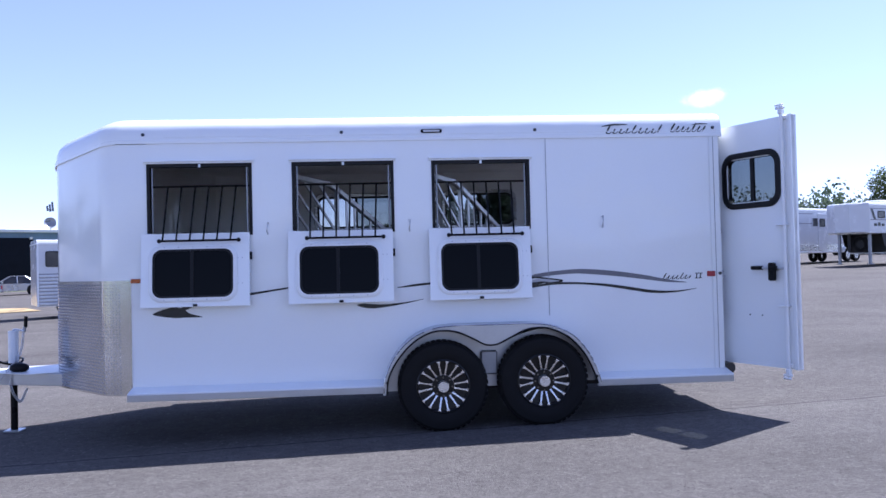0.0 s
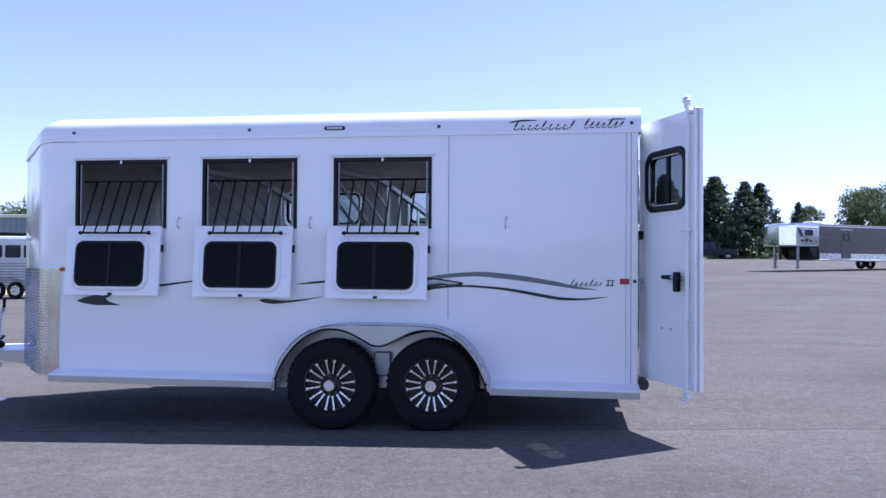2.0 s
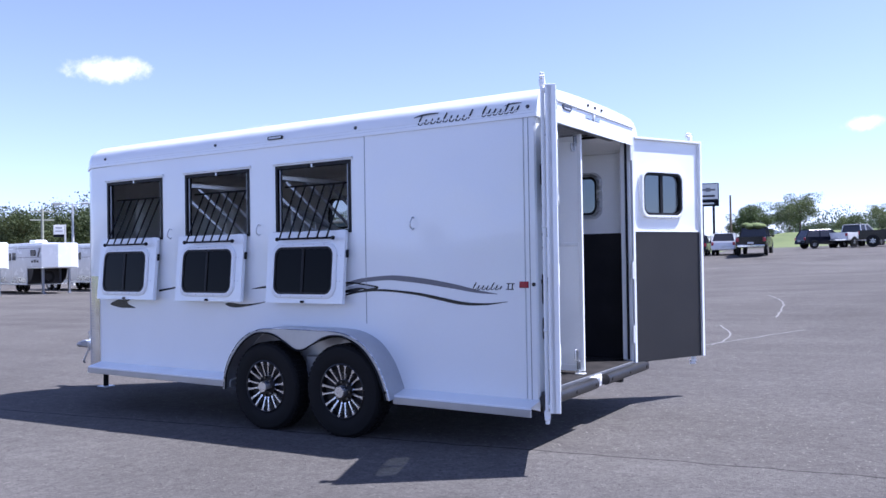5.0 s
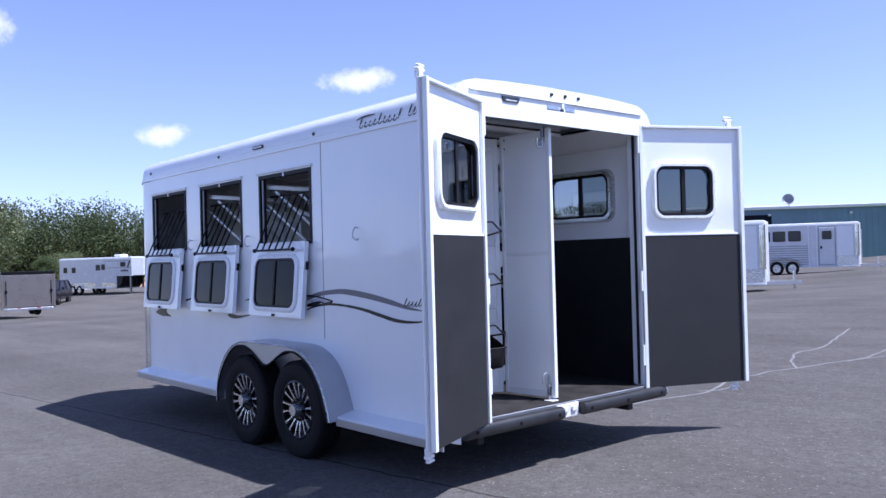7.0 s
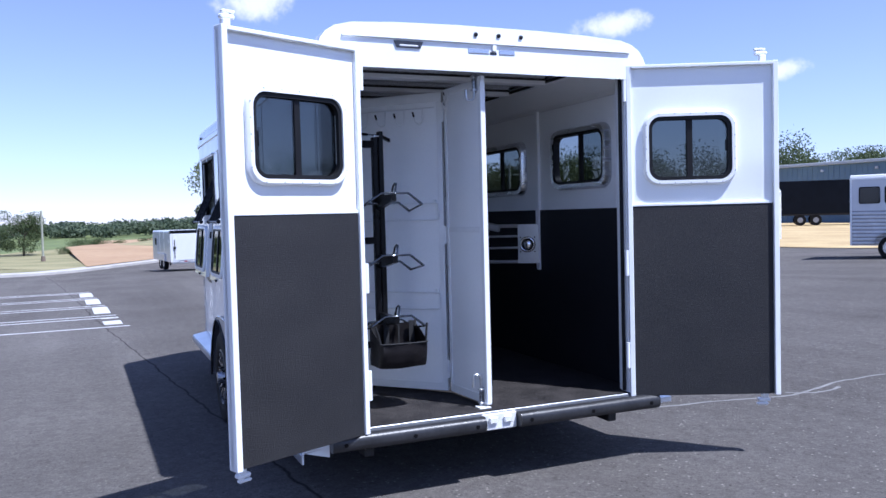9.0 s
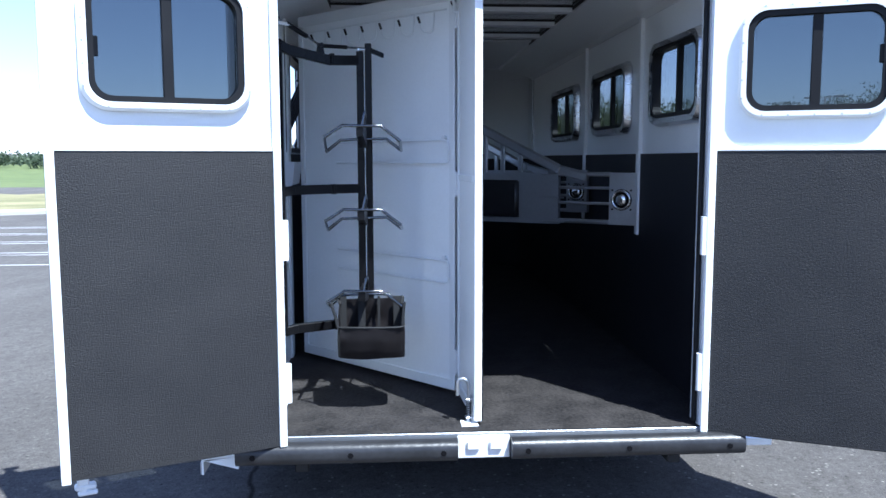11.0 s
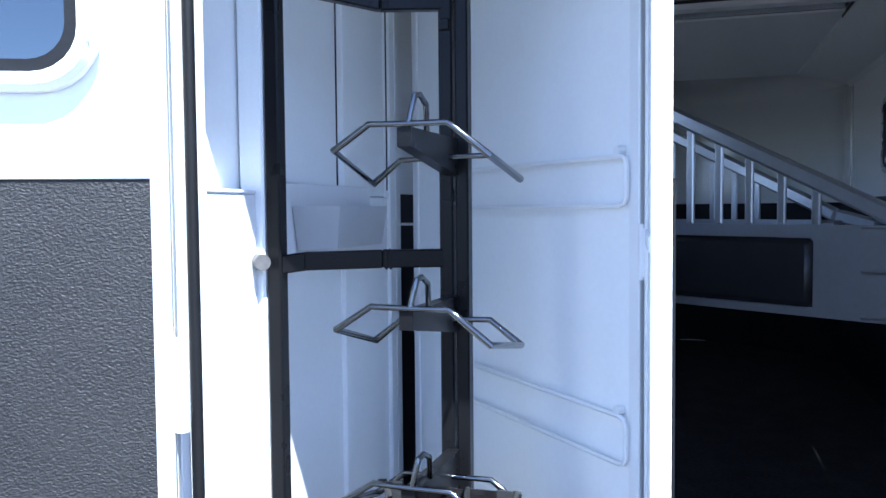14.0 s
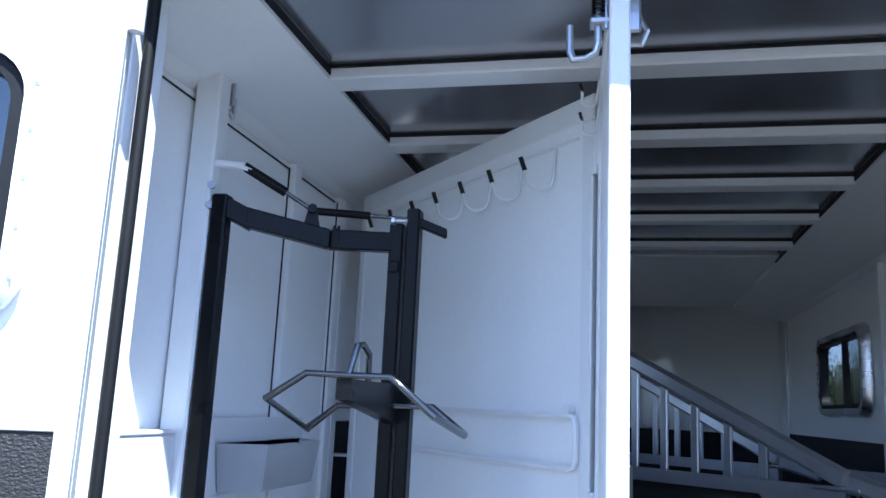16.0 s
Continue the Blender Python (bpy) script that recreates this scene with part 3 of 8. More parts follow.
prism(bm, [(-0.085, 0.018), (0.085, 0.018), (0.07, -0.018), (-0.07, -0.018)], frame_matrix((XR - 0.002, 7.04, 2.546), Y, Z, X), 0.03)
lamp = part("licence_lamp", bm, SMOKE, header)
bm = bm_new()
box(bm, (XR + 0.022, 6.985, 2.533), (XR + 0.031, 7.095, 2.544), bev=0.003)
part("lens", bm, CLEARLENS, lamp)
for y in (7.45, 7.595, 7.74):
    bm = bm_new()
    cyl(bm, (XR + 0.018, y, 2.628), (XR + 0.03, y, 2.624), 0.012)
    part("marker_lamp", bm, SMOKE, header, smooth=30)
for y0, y1 in ((7.40, 7.535), (7.595, 7.70)):
    bm = bm_new()
    box(bm, (XR - 0.002, y0, 2.518), (XR + 0.024, y1, 2.552), bev=0.004)
    part("latch_keeper", bm, ALU, header)
bm = bm_new()
box(bm, (XR - 0.002, 7.536, 2.514), (XR + 0.022, 7.585, 2.534), bev=0.004)
part("latch_keeper", bm, SMOKE, header)
bm = bm_new()
box(bm, (XR - 0.002, 7.55, 2.534), (XR + 0.032, 7.578, 2.572), bev=0.004)
part("keeper_bracket", bm, WHITE_FRAME, header)
bm = bm_new()
box(bm, (3.11, 6.56, 0.36), (XR + 0.003, 8.62, 0.457), bev=0.003)
part("rear_sill", bm, ALUDARK, trailer)
for y0, y1 in ((6.53, 7.435), (7.66, 8.65)):
    bm = bm_new()
    prism(bm, rrect(0.0, 0.085, 0.358, 0.445, 0.034, 4), frame_matrix((XR, y0, 0), X, Z, Y), y1 - y0)
    bump = part("rubber_bumper", bm, mat("scuffed_bumper_rubber", (0.022, 0.022, 0.024), 0.38, scale=6, vary=0.4, fine=50, bump=0.3), trailer, smooth=40)
    for y in ((6.60, 6.995, 7.375) if y0 < 7 else (7.725, 8.15, 8.58)):
        bm = bm_new()
        cyl(bm, (XR + 0.079, y, 0.4), (XR + 0.0875, y, 0.4), 0.012)
        part("bolt_hole", bm, BLACK, bump)
bm = bm_new()
box(bm, (3.10, 7.437, 0.352), (XR + 0.02, 7.658, 0.446), bev=0.004)
box(bm, (XR + 0.02, 7.475, 0.39), (XR + 0.035, 7.53, 0.43), bev=0.006)
box(bm, (XR + 0.02, 7.57, 0.39), (XR + 0.035, 7.625, 0.43), bev=0.006)
part("latch_plate", bm, mat("scuffed_white_paint", (0.60, 0.60, 0.59), 0.45, scale=14, vary=0.3, fine=80, bump=0.2, base2=(0.80, 0.80, 0.79)), trailer, "scuffed white steel latch plate with two slots")


# ---- trailer: outside fittings ----
# drip caps and black rubber frames of the three side openings
for k, (a, b, c, d) in enumerate(OPEN_N):
    bm = bm_new()
    box(bm, (a - 0.035, YN - 0.022, d + 0.018), (b + 0.035, YN + 0.001, d + 0.034), bev=0.004)
    box(bm, (a - 0.035, YN - 0.012, d + 0.006), (b + 0.035, YN + 0.001, d + 0.018), bev=0.003)
    part("drip_cap", bm, WHITE, trailer)
    bm = bm_new()
    o, i = [(a - 0.012, c - 0.012), (b + 0.012, c - 0.012), (b + 0.012, d + 0.006), (a - 0.012, d + 0.006)], [(a + 0.014, c + 0.012), (b - 0.014, c + 0.012), (b - 0.014, d - 0.022), (a + 0.014, d - 0.022)]
    ring(bm, o, i, frame_matrix((0, YN - 0.003, 0), X, Z, Y), -0.004, 0.056)
    opening = part("opening_seal", bm, BLACKTRIM, trailer)
    for x in (a + 0.03, b - 0.03):
        bm = bm_new()
        cyl(bm, (x, YN + 0.012, c + 0.02), (x, YN + 0.012, d - 0.03), 0.008, seg=8)
        part("slide_rod", bm, ALUDARK, opening, smooth=40)
    bm = bm_new()
    box(bm, ((a + b) / 2 - 0.008, YN - 0.012, d - 0.03), ((a + b) / 2 + 0.012, YN + 0.01, d + 0.002), bev=0.003)
    part("catch", bm, STEEL, opening)

    # dropped feed-door: hinged along the sill, hanging outside the wall
    x0, x1 = a - 0.048, b - 0.008
    ang = math.atan2(0.055, 0.6)
    dn = Vector((0, -math.sin(ang), -math.cos(ang)))
    fm = frame_matrix((x0, YN - 0.022, c + 0.004), X, dn, X.cross(dn))
    W, H = x1 - x0, 0.605
    fw = fm @ Vector((0, 0, 1)) - fm @ Vector((0, 0, 0))
    sgn = 1 if fw.y < 0 else -1
    g = (0.092, 0.752, 0.128, 0.535)
    bm = bm_new()
    slab(bm, 0, W, 0, H, [(g[0] + 0.02, g[1] - 0.02, g[2] + 0.02, g[3] - 0.02)], fm, sgn * 0.034)
    flap = part("feed_door", bm, WHITE, trailer, "white drop-down feed door hanging open below its opening")
    bm = bm_new()
    ring(bm, rrect(g[0] - 0.03, g[1] + 0.03, g[2] - 0.03, g[3] + 0.03, 0.105), rrect(g[0] + 0.004, g[1] - 0.004, g[2] + 0.004, g[3] - 0.004, 0.075), fm, sgn * 0.0345, sgn * 0.052, sgn * 0.008)
    part("window_frame", bm, WHITE_FRAME, flap, smooth=40)
    bm = bm_new()
    ring(bm, rrect(g[0] + 0.001, g[1] - 0.001, g[2] + 0.001, g[3] - 0.001, 0.08), rrect(g[0] + 0.022, g[1] - 0.022, g[2] + 0.022, g[3] - 0.022, 0.065), fm, sgn * 0.012, sgn * 0.046)
    part("window_seal", bm, BLACKTRIM, flap)
    um = (g[0] + g[1]) / 2 - 0.01
    for u0, u1, w in ((g[0] + 0.018, um + 0.012, 0.036), (um - 0.012, g[1] - 0.018, 0.029)):
        bm = bm_new()
        prism(bm, [(u0, g[2] + 0.018), (u1, g[2] + 0.018), (u1, g[3] - 0.018), (u0, g[3] - 0.018)], frame_matrix(fm @ Vector((0, 0, sgn * w)), X, dn, X.cross(dn)), sgn * 0.004)
        part("pane", bm, GLASS_DARK, flap, "dark tinted sliding pane")
    bm = bm_new()
    box(bm, (um - 0.014, g[2] + 0.02, sgn * 0.026), (um + 0.014, g[3] - 0.02, sgn * 0.042), fm, bev=0.002)
    part("mullion", bm, BLACKTRIM, flap)
    bm = bm_new()
    for u in np.linspace(0.06, W - 0.06, 5):
        cyl(bm, fm @ Vector((u - 0.03, 0.002, sgn * 0.012)), fm @ Vector((u + 0.03, 0.002, sgn * 0.012)), 0.009, seg=8)
    pieces("hinge", bm, STEEL, flap, smooth=40)
    bm = bm_new()
    box(bm, (W * 0.48, H - 0.022, sgn * 0.03), (W * 0.48 + 0.035, H - 0.002, sgn * 0.05), fm, bev=0.003)
    part("latch", bm, BLACK, flap)
    bm = bm_new()
    box(bm, (W, 0.16, -sgn * 0.004), (W + 0.018, 0.225, sgn * 0.02), fm, bev=0.004)
    part("latch", bm, BLACK, flap)
    bm = bm_new()
    for u, v in ((0.795, 0.21), (0.83, 0.21), (0.795, 0.42), (0.83, 0.42)):
        cyl(bm, fm @ Vector((u - 0.01, v, sgn * 0.033)), fm @ Vector((u - 0.01, v, sgn * 0.037)), 0.005, seg=8)
    for q in np.linspace(0, 1, 5):
        for v in (g[2] - 0.012, g[3] + 0.012):
            u = g[0] + 0.1 + q * (g[1] - g[0] - 0.2)
            cyl(bm, fm @ Vector((u, v, sgn * 0.05)), fm @ Vector((u, v, sgn * 0.0545)), 0.005, seg=8)
    pieces("screw", bm, STEEL, flap)

    # black tubular face guard leaning out over the feed door
    yt, yb, zt, zb = 6.625, 6.405, 2.065, 1.60
    xa, xb = a + 0.012, b - 0.012
    bm = bm_new()
    tube(bm, [(xa, yt, zt), (xb, yt, zt)], 0.008)
    guard = part("face_guard", bm, BLACK, trailer, "black tubular face guard tilted out of the opening", smooth=40)
    bm = bm_new()
    tube(bm, [(a + 0.115, yb, zb), (b - 0.085, yb, zb)], 0.009)
    part("lower_rail", bm, BLACK, guard, smooth=40)
    for x in (a + 0.115, b - 0.085):
        bm = bm_new()
        bmesh.ops.create_uvsphere(bm, u_segments=10, v_segments=6, radius=0.018, matrix=Matrix.Translation((x, yb, zb)))
        part("end_knob", bm, BLACKTRIM, guard, smooth=60)
    for q in range(6):
        s = q / 5
        bm = bm_new()
        tube(bm, [(a + 0.137 + s * (b - a - 0.274), yt, zt), (a + 0.14 + s * (b - a - 0.293), yb, zb)], 0.0075)
        part("guard_rod", bm, BLACK, guard, smooth=40)

# tie rings on the near side
for x in (-0.757, 0.428, 2.083):
    bm = bm_new()
    tube(bm, [(x, YN, 1.735), (x + 0.004, YN - 0.03, 1.74), (x, YN - 0.05, 1.70), (x - 0.004, YN - 0.045, 1.665), (x, YN - 0.02, 1.645), (x, YN, 1.655)], 0.005, seg=6)
    part("tie_ring", bm, STEEL, trailer, smooth=60)
# seams
for x, z0 in ((1.607, 0.9), (3.083, 0.4)):
    bm = bm_new()
    box(bm, (x - 0.0025, YN - 0.003, z0), (x + 0.0025, YN + 0.002, ZT - 0.002))
    part("panel_seam", bm, ALUDARK, trailer)
for z in (ZT + 0.052,):
    bm = bm_new()
    box(bm, (-1.6, YN - 0.007, z), (XR, YN + 0.002, z + 0.006))
    part("roof_bead", bm, WHITE, trailer)
# roof-edge marker lamps
for x in (-1.77, -0.13, 1.521, 3.085):
    bm = bm_new()
    cyl(bm, (x, YN + 0.004, 2.492), (x, YN - 0.012, 2.492), 0.017, 0.012)
    part("marker_lamp", bm, SMOKE, trailer, smooth=40)
bm = bm_new()
prism(bm, rrect(-0.09, 0.09, -0.016, 0.016, 0.0155), frame_matrix((0.63, YN + 0.004, 2.493), X, Z, -Y), 0.016)
lamp = part("loading_lamp", bm, BLACK, trailer)
bm = bm_new()
prism(bm, rrect(-0.07, 0.07, -0.009, 0.009, 0.0085), frame_matrix((0.63, YN - 0.012, 2.493), X, Z, -Y), 0.006)
part("lens", bm, CLEARLENS, lamp)
bm = bm_new()
box(bm, (2.997, YN - 0.01, 1.197), (3.07, YN + 0.001, 1.243), bev=0.004)
part("red_reflector", bm, RED, trailer)
bm = bm_new()
cyl(bm, (3.112, YN + 0.003, 1.222), (3.112, YN - 0.01, 1.222), 0.014)
part("plug_cap", bm, SMOKE, trailer)
bm = bm_new()
box(bm, (-1.884, YN - 0.018, 1.262), (-1.80, YN + 0.004, 1.297), bev=0.004)
part("amber_marker", bm, AMBER, trailer)


# vinyl stripes and the maker's script, the script as plain slanted strokes
def ribbon(bm, ctrl, y, n=40, t=0.0012):
    P = curve_pts(ctrl, n)
    rows = []
    for i, (x, z, w) in enumerate(P):
        a, b = P[max(0, i - 1)], P[min(n - 1, i + 1)]
        d = np.array([b[0] - a[0], b[1] - a[1]])
        d /= max(1e-9, np.hypot(*d))
        w = max(0.002, w) / 2
        rows.append(((x - d[1] * w, z + d[0] * w), (x + d[1] * w, z - d[0] * w)))
    vs = [[bm.verts.new((q[0], y - k, q[1])) for q in r for k in (0, t)] for r in rows]
    for A, B in zip(vs, vs[1:]):
        bm.faces.new((A[1], B[1], B[3], A[3]))
        bm.faces.new((A[0], A[2], B[2], B[0]))
        bm.faces.new((A[0], B[0], B[1], A[1]))
        bm.faces.new((A[2], A[3], B[3], B[2]))


for ctrl, m, y in (
    ([(1.36, 1.205, 0.03), (1.55, 1.246, 0.033), (1.8, 1.268, 0.036), (1.96, 1.264, 0.042), (2.2, 1.24, 0.042), (2.45, 1.203, 0.036), (2.65, 1.168, 0.022), (2.815, 1.151, 0.004)], DECAL_GREY, 0.001),
    ([(1.36, 1.12, 0.01), (1.52, 1.155, 0.018), (1.7, 1.17, 0.018), (1.9, 1.164, 0.018), (2.12, 1.143, 0.022), (2.33, 1.108, 0.026), (2.52, 1.078, 0.024), (2.72, 1.075, 0.014), (2.9, 1.096, 0.003)], DECAL_BLACK, 0.002),
    ([(1.36, 1.23, 0.016), (1.5, 1.225, 0.014), (1.64, 1.208, 0.012), (1.725, 1.192, 0.014), (1.66, 1.178, 0.014), (1.58, 1.17, 0.02)], DECAL_BLACK, 0.0015),
    ([(1.42, 1.185, 0.02), (1.52, 1.195, 0.035), (1.6, 1.196, 0.026), (1.7, 1.192, 0.008)], DECAL_PALE, 0.001),
    ([(1.36, 1.15, 0.02), (1.46, 1.165, 0.03), (1.54, 1.18, 0.02), (1.6, 1.182, 0.006)], DECAL_BLACK, 0.0022),
    ([(-0.95, 1.143, 0.02), (-0.75, 1.170, 0.016), (-0.55, 1.197, 0.012)], DECAL_BLACK, 0.001),
    ([(0.31, 1.169, 0.004), (0.45, 1.185, 0.018), (0.64, 1.202, 0.016)], DECAL_BLACK, 0.001),
    ([(-0.03, 1.03, 0.004), (0.02, 1.026, 0.034), (0.1, 1.018, 0.036), (0.22, 1.021, 0.022), (0.38, 1.04, 0.012), (0.535, 1.067, 0.003)], DECAL_BLACK, 0.001),
    ([(-1.715, 1.0, 0.006), (-1.66, 1.004, 0.045), (-1.56, 1.01, 0.085), (-1.48, 1.004, 0.08), (-1.42, 0.984, 0.036), (-1.31, 0.968, 0.004)], DECAL_BLACK, 0.001),
    ([(-1.5, 1.03, 0.02), (-1.43, 1.05, 0.03), (-1.36, 1.075, 0.012)], DECAL_BLACK, 0.0015),
):
    bm = bm_new()
    ribbon(bm, ctrl, YN - y)
    part("vinyl_stripe", bm, m, trailer)
rs = random.Random(4)


def script(x0, x1, z0, z1, count, y, w):
    """A run of slanted brush strokes where the maker's script stands."""
    step = (x1 - x0) / count
    for i in range(count):
        bm = bm_new()
        x = x0 + step * (i + 0.3)
        tall = (i % 4 == 0)
        top = z1 if tall else z0 + (z1 - z0) * rs.uniform(0.5, 0.68)
        ribbon(bm, [(x - step * 0.1, z0 + 0.002, w * 0.5), (x + (top - z0) * 0.18, (z0 + top) / 2, w), (x + (top - z0) * 0.5, top, w * 0.7)], y, 8)
        if i < count - 1:
            ribbon(bm, [(x - step * 0.1, z0 + 0.002, w * 0.45), (x + step * 0.4, z0 - 0.002 + 0.004 * rs.random(), w * 0.5), (x + step * 0.85, z0 + (z1 - z0) * 0.3, w * 0.4)], y - 0.0003, 8)
        part("script_stroke", bm, DECAL_BLACK, trailer)


script(2.13, 2.64, 2.452, 2.522, 9, YN - 0.005, 0.014)
script(2.70, 3.03, 2.458, 2.532, 7, YN - 0.005, 0.014)
bm = bm_new()
ribbon(bm, [(2.105, 2.512, 0.006), (2.2, 2.526, 0.014), (2.33, 2.527, 0.006)], YN - 0.0055, 10)
ribbon(bm, [(2.9, 2.516, 0.004), (2.97, 2.526, 0.01), (3.04, 2.524, 0.004)], YN - 0.0055, 10)
part("script_stroke", bm, DECAL_BLACK, trailer)
script(2.60, 2.865, 1.182, 1.234, 7, YN - 0.001, 0.0095)
for x in (2.902, 2.935):
    bm = bm_new()
    ribbon(bm, [(x, 1.185, 0.009), (x + 0.003, 1.205, 0.009), (x + 0.006, 1.226, 0.009)], YN - 0.001, 4)
    ribbon(bm, [(x - 0.015, 1.185, 0.006), (x, 1.185, 0.006), (x + 0.015, 1.185, 0.006)], YN - 0.0014, 4)
    ribbon(bm, [(x - 0.01, 1.227, 0.006), (x + 0.006, 1.227, 0.006), (x + 0.022, 1.227, 0.006)], YN - 0.0014, 4)
    part("script_stroke", bm, DECAL_BLACK, trailer)

# ---- diamond plate round the nose ----
PLATE = mat("diamond_tread_plate", (0.56, 0.57, 0.59), 0.14, metal=1.0, scale=3, vary=0.1, fine=60, bump=0.06)
bm = bm_new()
po = outline(-0.004)
pi_ = outline(-0.0005)
keep = [i for i, p in enumerate(po) if p.x < -1.885]
strip(bm, 0.335, 1.285, keep, -0.004, -0.0005, -1.885, -1.885)
plate = part("tread_plate", bm, PLATE, trailer, "bright diamond tread plate stone guard", smooth=40)
P = [po[i] for i in keep]
P = [Vector((-1.885, P[0].y))] + P + [Vector((-1.885, P[-1].y))]
cum = [0.0]
for a, b in zip(P, P[1:]):
    cum.append(cum[-1] + (b - a).length)
verts, faces = [], []
pitch = 0.027
ns, nz = int(cum[-1] / pitch), int(0.93 / pitch)
for i in range(ns):
    s = (i + 0.5) * pitch
    k = max(j for j in range(len(cum) - 1) if cum[j] <= s)
    f = (s - cum[k]) / (cum[k + 1] - cum[k])
    p = P[k].lerp(P[k + 1], f)
    d = (P[k + 1] - P[k]).normalized()
    nr = Vector((d.y, -d.x))
    nr = -nr if (nr.x > 0) else nr
    for j in range(nz):
        z = 0.345 + (j + 0.5) * pitch
        sg = 1 if (i + j) % 2 else -1
        ax = (Vector((d.x, d.y, 0)) * 0.7071 + Z * 0.7071 * sg) * 0.0128
        bx = (Vector((d.x, d.y, 0)) * 0.7071 - Z * 0.7071 * sg) * 0.0042
        o = Vector((p.x, p.y, z))
        n3 = Vector((nr.x, nr.y, 0)) * 0.0036
        c = len(verts)
        verts += [o - ax, o - bx, o + ax, o + bx, o + n3 - ax * 0.5, o + n3 + ax * 0.5]
        faces += [(c, c + 1, c + 4), (c + 1, c + 5, c + 4), (c + 1, c + 2, c + 5), (c + 2, c + 3, c + 5), (c + 3, c + 4, c + 5), (c + 3, c, c + 4)]
me = bpy.data.meshes.new("tread_lug")
me.from_pydata(verts, [], faces)
me.materials.append(PLATE)
lug = new("tread_lug", me)
lug.parent = plate
tagged(lug, "raised tread lugs", kind="stuff")
# faint script strokes on the slanted nose
for k, (s0, z0, z1) in enumerate(((0.92, 1.93, 2.02), (0.98, 1.93, 2.0), (1.04, 1.94, 1.99), (1.0, 1.84, 1.85))):
    h = half_outline(-0.003)
    a, b = h[11], h[13]
    d = (b - a).normalized()
    q = a + d * s0
    bm = bm_new()
    prism(bm, [(0, z0), (0.05 if k < 3 else 0.12, z0), (0.065 if k < 3 else 0.16, z1), (0.02, z1)], frame_matrix((q.x, q.y, 0), Vector((d.x, d.y, 0)), Z, Vector((d.y, -d.x, 0)) * (-1 if d.y > 0 and -d.x > 0 and False else 1)), 0.001)
    part("script_stroke", bm, DECAL_BLACK, trailer)

# ---- running boards ----
for x0, x1 in ((-1.885, 0.185), (1.97, 3.145)):
    bm = bm_new()
    pr_ = [(YN + 0.01, 0.405), (6.385, 0.372), (6.38, 0.368), (6.38, 0.305), (6.388, 0.305), (6.388, 0.36), (YN + 0.01, 0.385)]
    A = [bm.verts.new((x0, *q)) for q in pr_]
    B = [bm.verts.new((x1, *q)) for q in pr_]
    for i in range(len(pr_)):
        bm.faces.new((A[i], A[(i + 1) % len(pr_)], B[(i + 1) % len(pr_)], B[i]))
    bm.faces.new(A)
    bm.faces.new(B)
    if x1 > 3:
        prism(bm, [(6.384, 0.366), (YN, 0.383), (YN, 0.325)], frame_matrix((3.12, 0, 0), Y, Z, X), 0.025)
    board = part("running_board", bm, WHITE, trailer)
    bm = bm_new()
    box(bm, (x0, 6.374, 0.307), (x1, 6.3798, 0.358), bev=0.002)
    part("board_lip", bm, FENDER, board)

# ---- double fender ----
top = curve_pts([(0.178, 0.30), (0.195, 0.44), (0.27, 0.60), (0.40, 0.74), (0.56, 0.82), (0.74, 0.848), (1.07, 0.85), (1.42, 0.848), (1.60, 0.82), (1.76, 0.74), (1.88, 0.60), (1.955, 0.44), (1.985, 0.34)], 70)
low = curve_pts([(0.205, 0.30), (0.222, 0.44), (0.30, 0.585), (0.42, 0.715), (0.56, 0.795), (0.68, 0.812), (0.80, 0.795), (0.93, 0.735), (1.01, 0.692), (1.07, 0.682), (1.13, 0.692), (1.22, 0.735), (1.36, 0.80), (1.49, 0.815), (1.60, 0.79), (1.73, 0.72), (1.85, 0.585), (1.925, 0.43), (1.955, 0.34)], 70)
YO = 6.305
bm = bm_new()
T = [bm.verts.new((x, YO, z)) for x, z in top]
L = [bm.verts.new((x, YO, z)) for x, z in low]
W_ = [bm.verts.new((x, YN + 0.01, z + 0.006)) for x, z in top]
R_ = [bm.verts.new((x, YO + 0.012, z - 0.012 if 4 < i < 65 else z)) for i, (x, z) in enumerate(top)]
for i in range(69):
    bm.faces.new((T[i], T[i + 1], L[i + 1], L[i]))
    bm.faces.new((T[i + 1], T[i], W_[i], W_[i + 1]))
fender = part("double_fender", bm, FENDER, trailer, "grey metal double wheel fender", smooth=50)
bm = bm_new()
tube(bm, [(x, YO - 0.002, z) for x, z in low], 0.008, seg=6)
part("edge_trim", bm, BLACKTRIM, fender, smooth=60)
bm = bm_new()
tube(bm, [(x, YO + 0.002, z) for x, z in top], 0.006, seg=6)
part("rolled_edge", bm, ALU, fender, smooth=60)
bm = bm_new()
pw = [(x, z - 0.004) for x, z in top]
vs = [bm.verts.new((x, YN - 0.004, z)) for x, z in pw]
bm.faces.new(vs)
part("wheel_well_plate", bm, FENDER, fender)
for x, z in ((1.945, 0.40), (0.21, 0.40)):
    bm = bm_new()
    cyl(bm, (x, YO + 0.002, z), (x, YO - 0.008, z), 0.012, seg=8)
    part("bolt", bm, BLACK, fender)
bm = bm_new()
box(bm, (1.0, 6.47, 0.42), (1.14, YN - 0.005, 0.62), bev=0.01)
part("spring_hanger", bm, ALUDARK, fender)


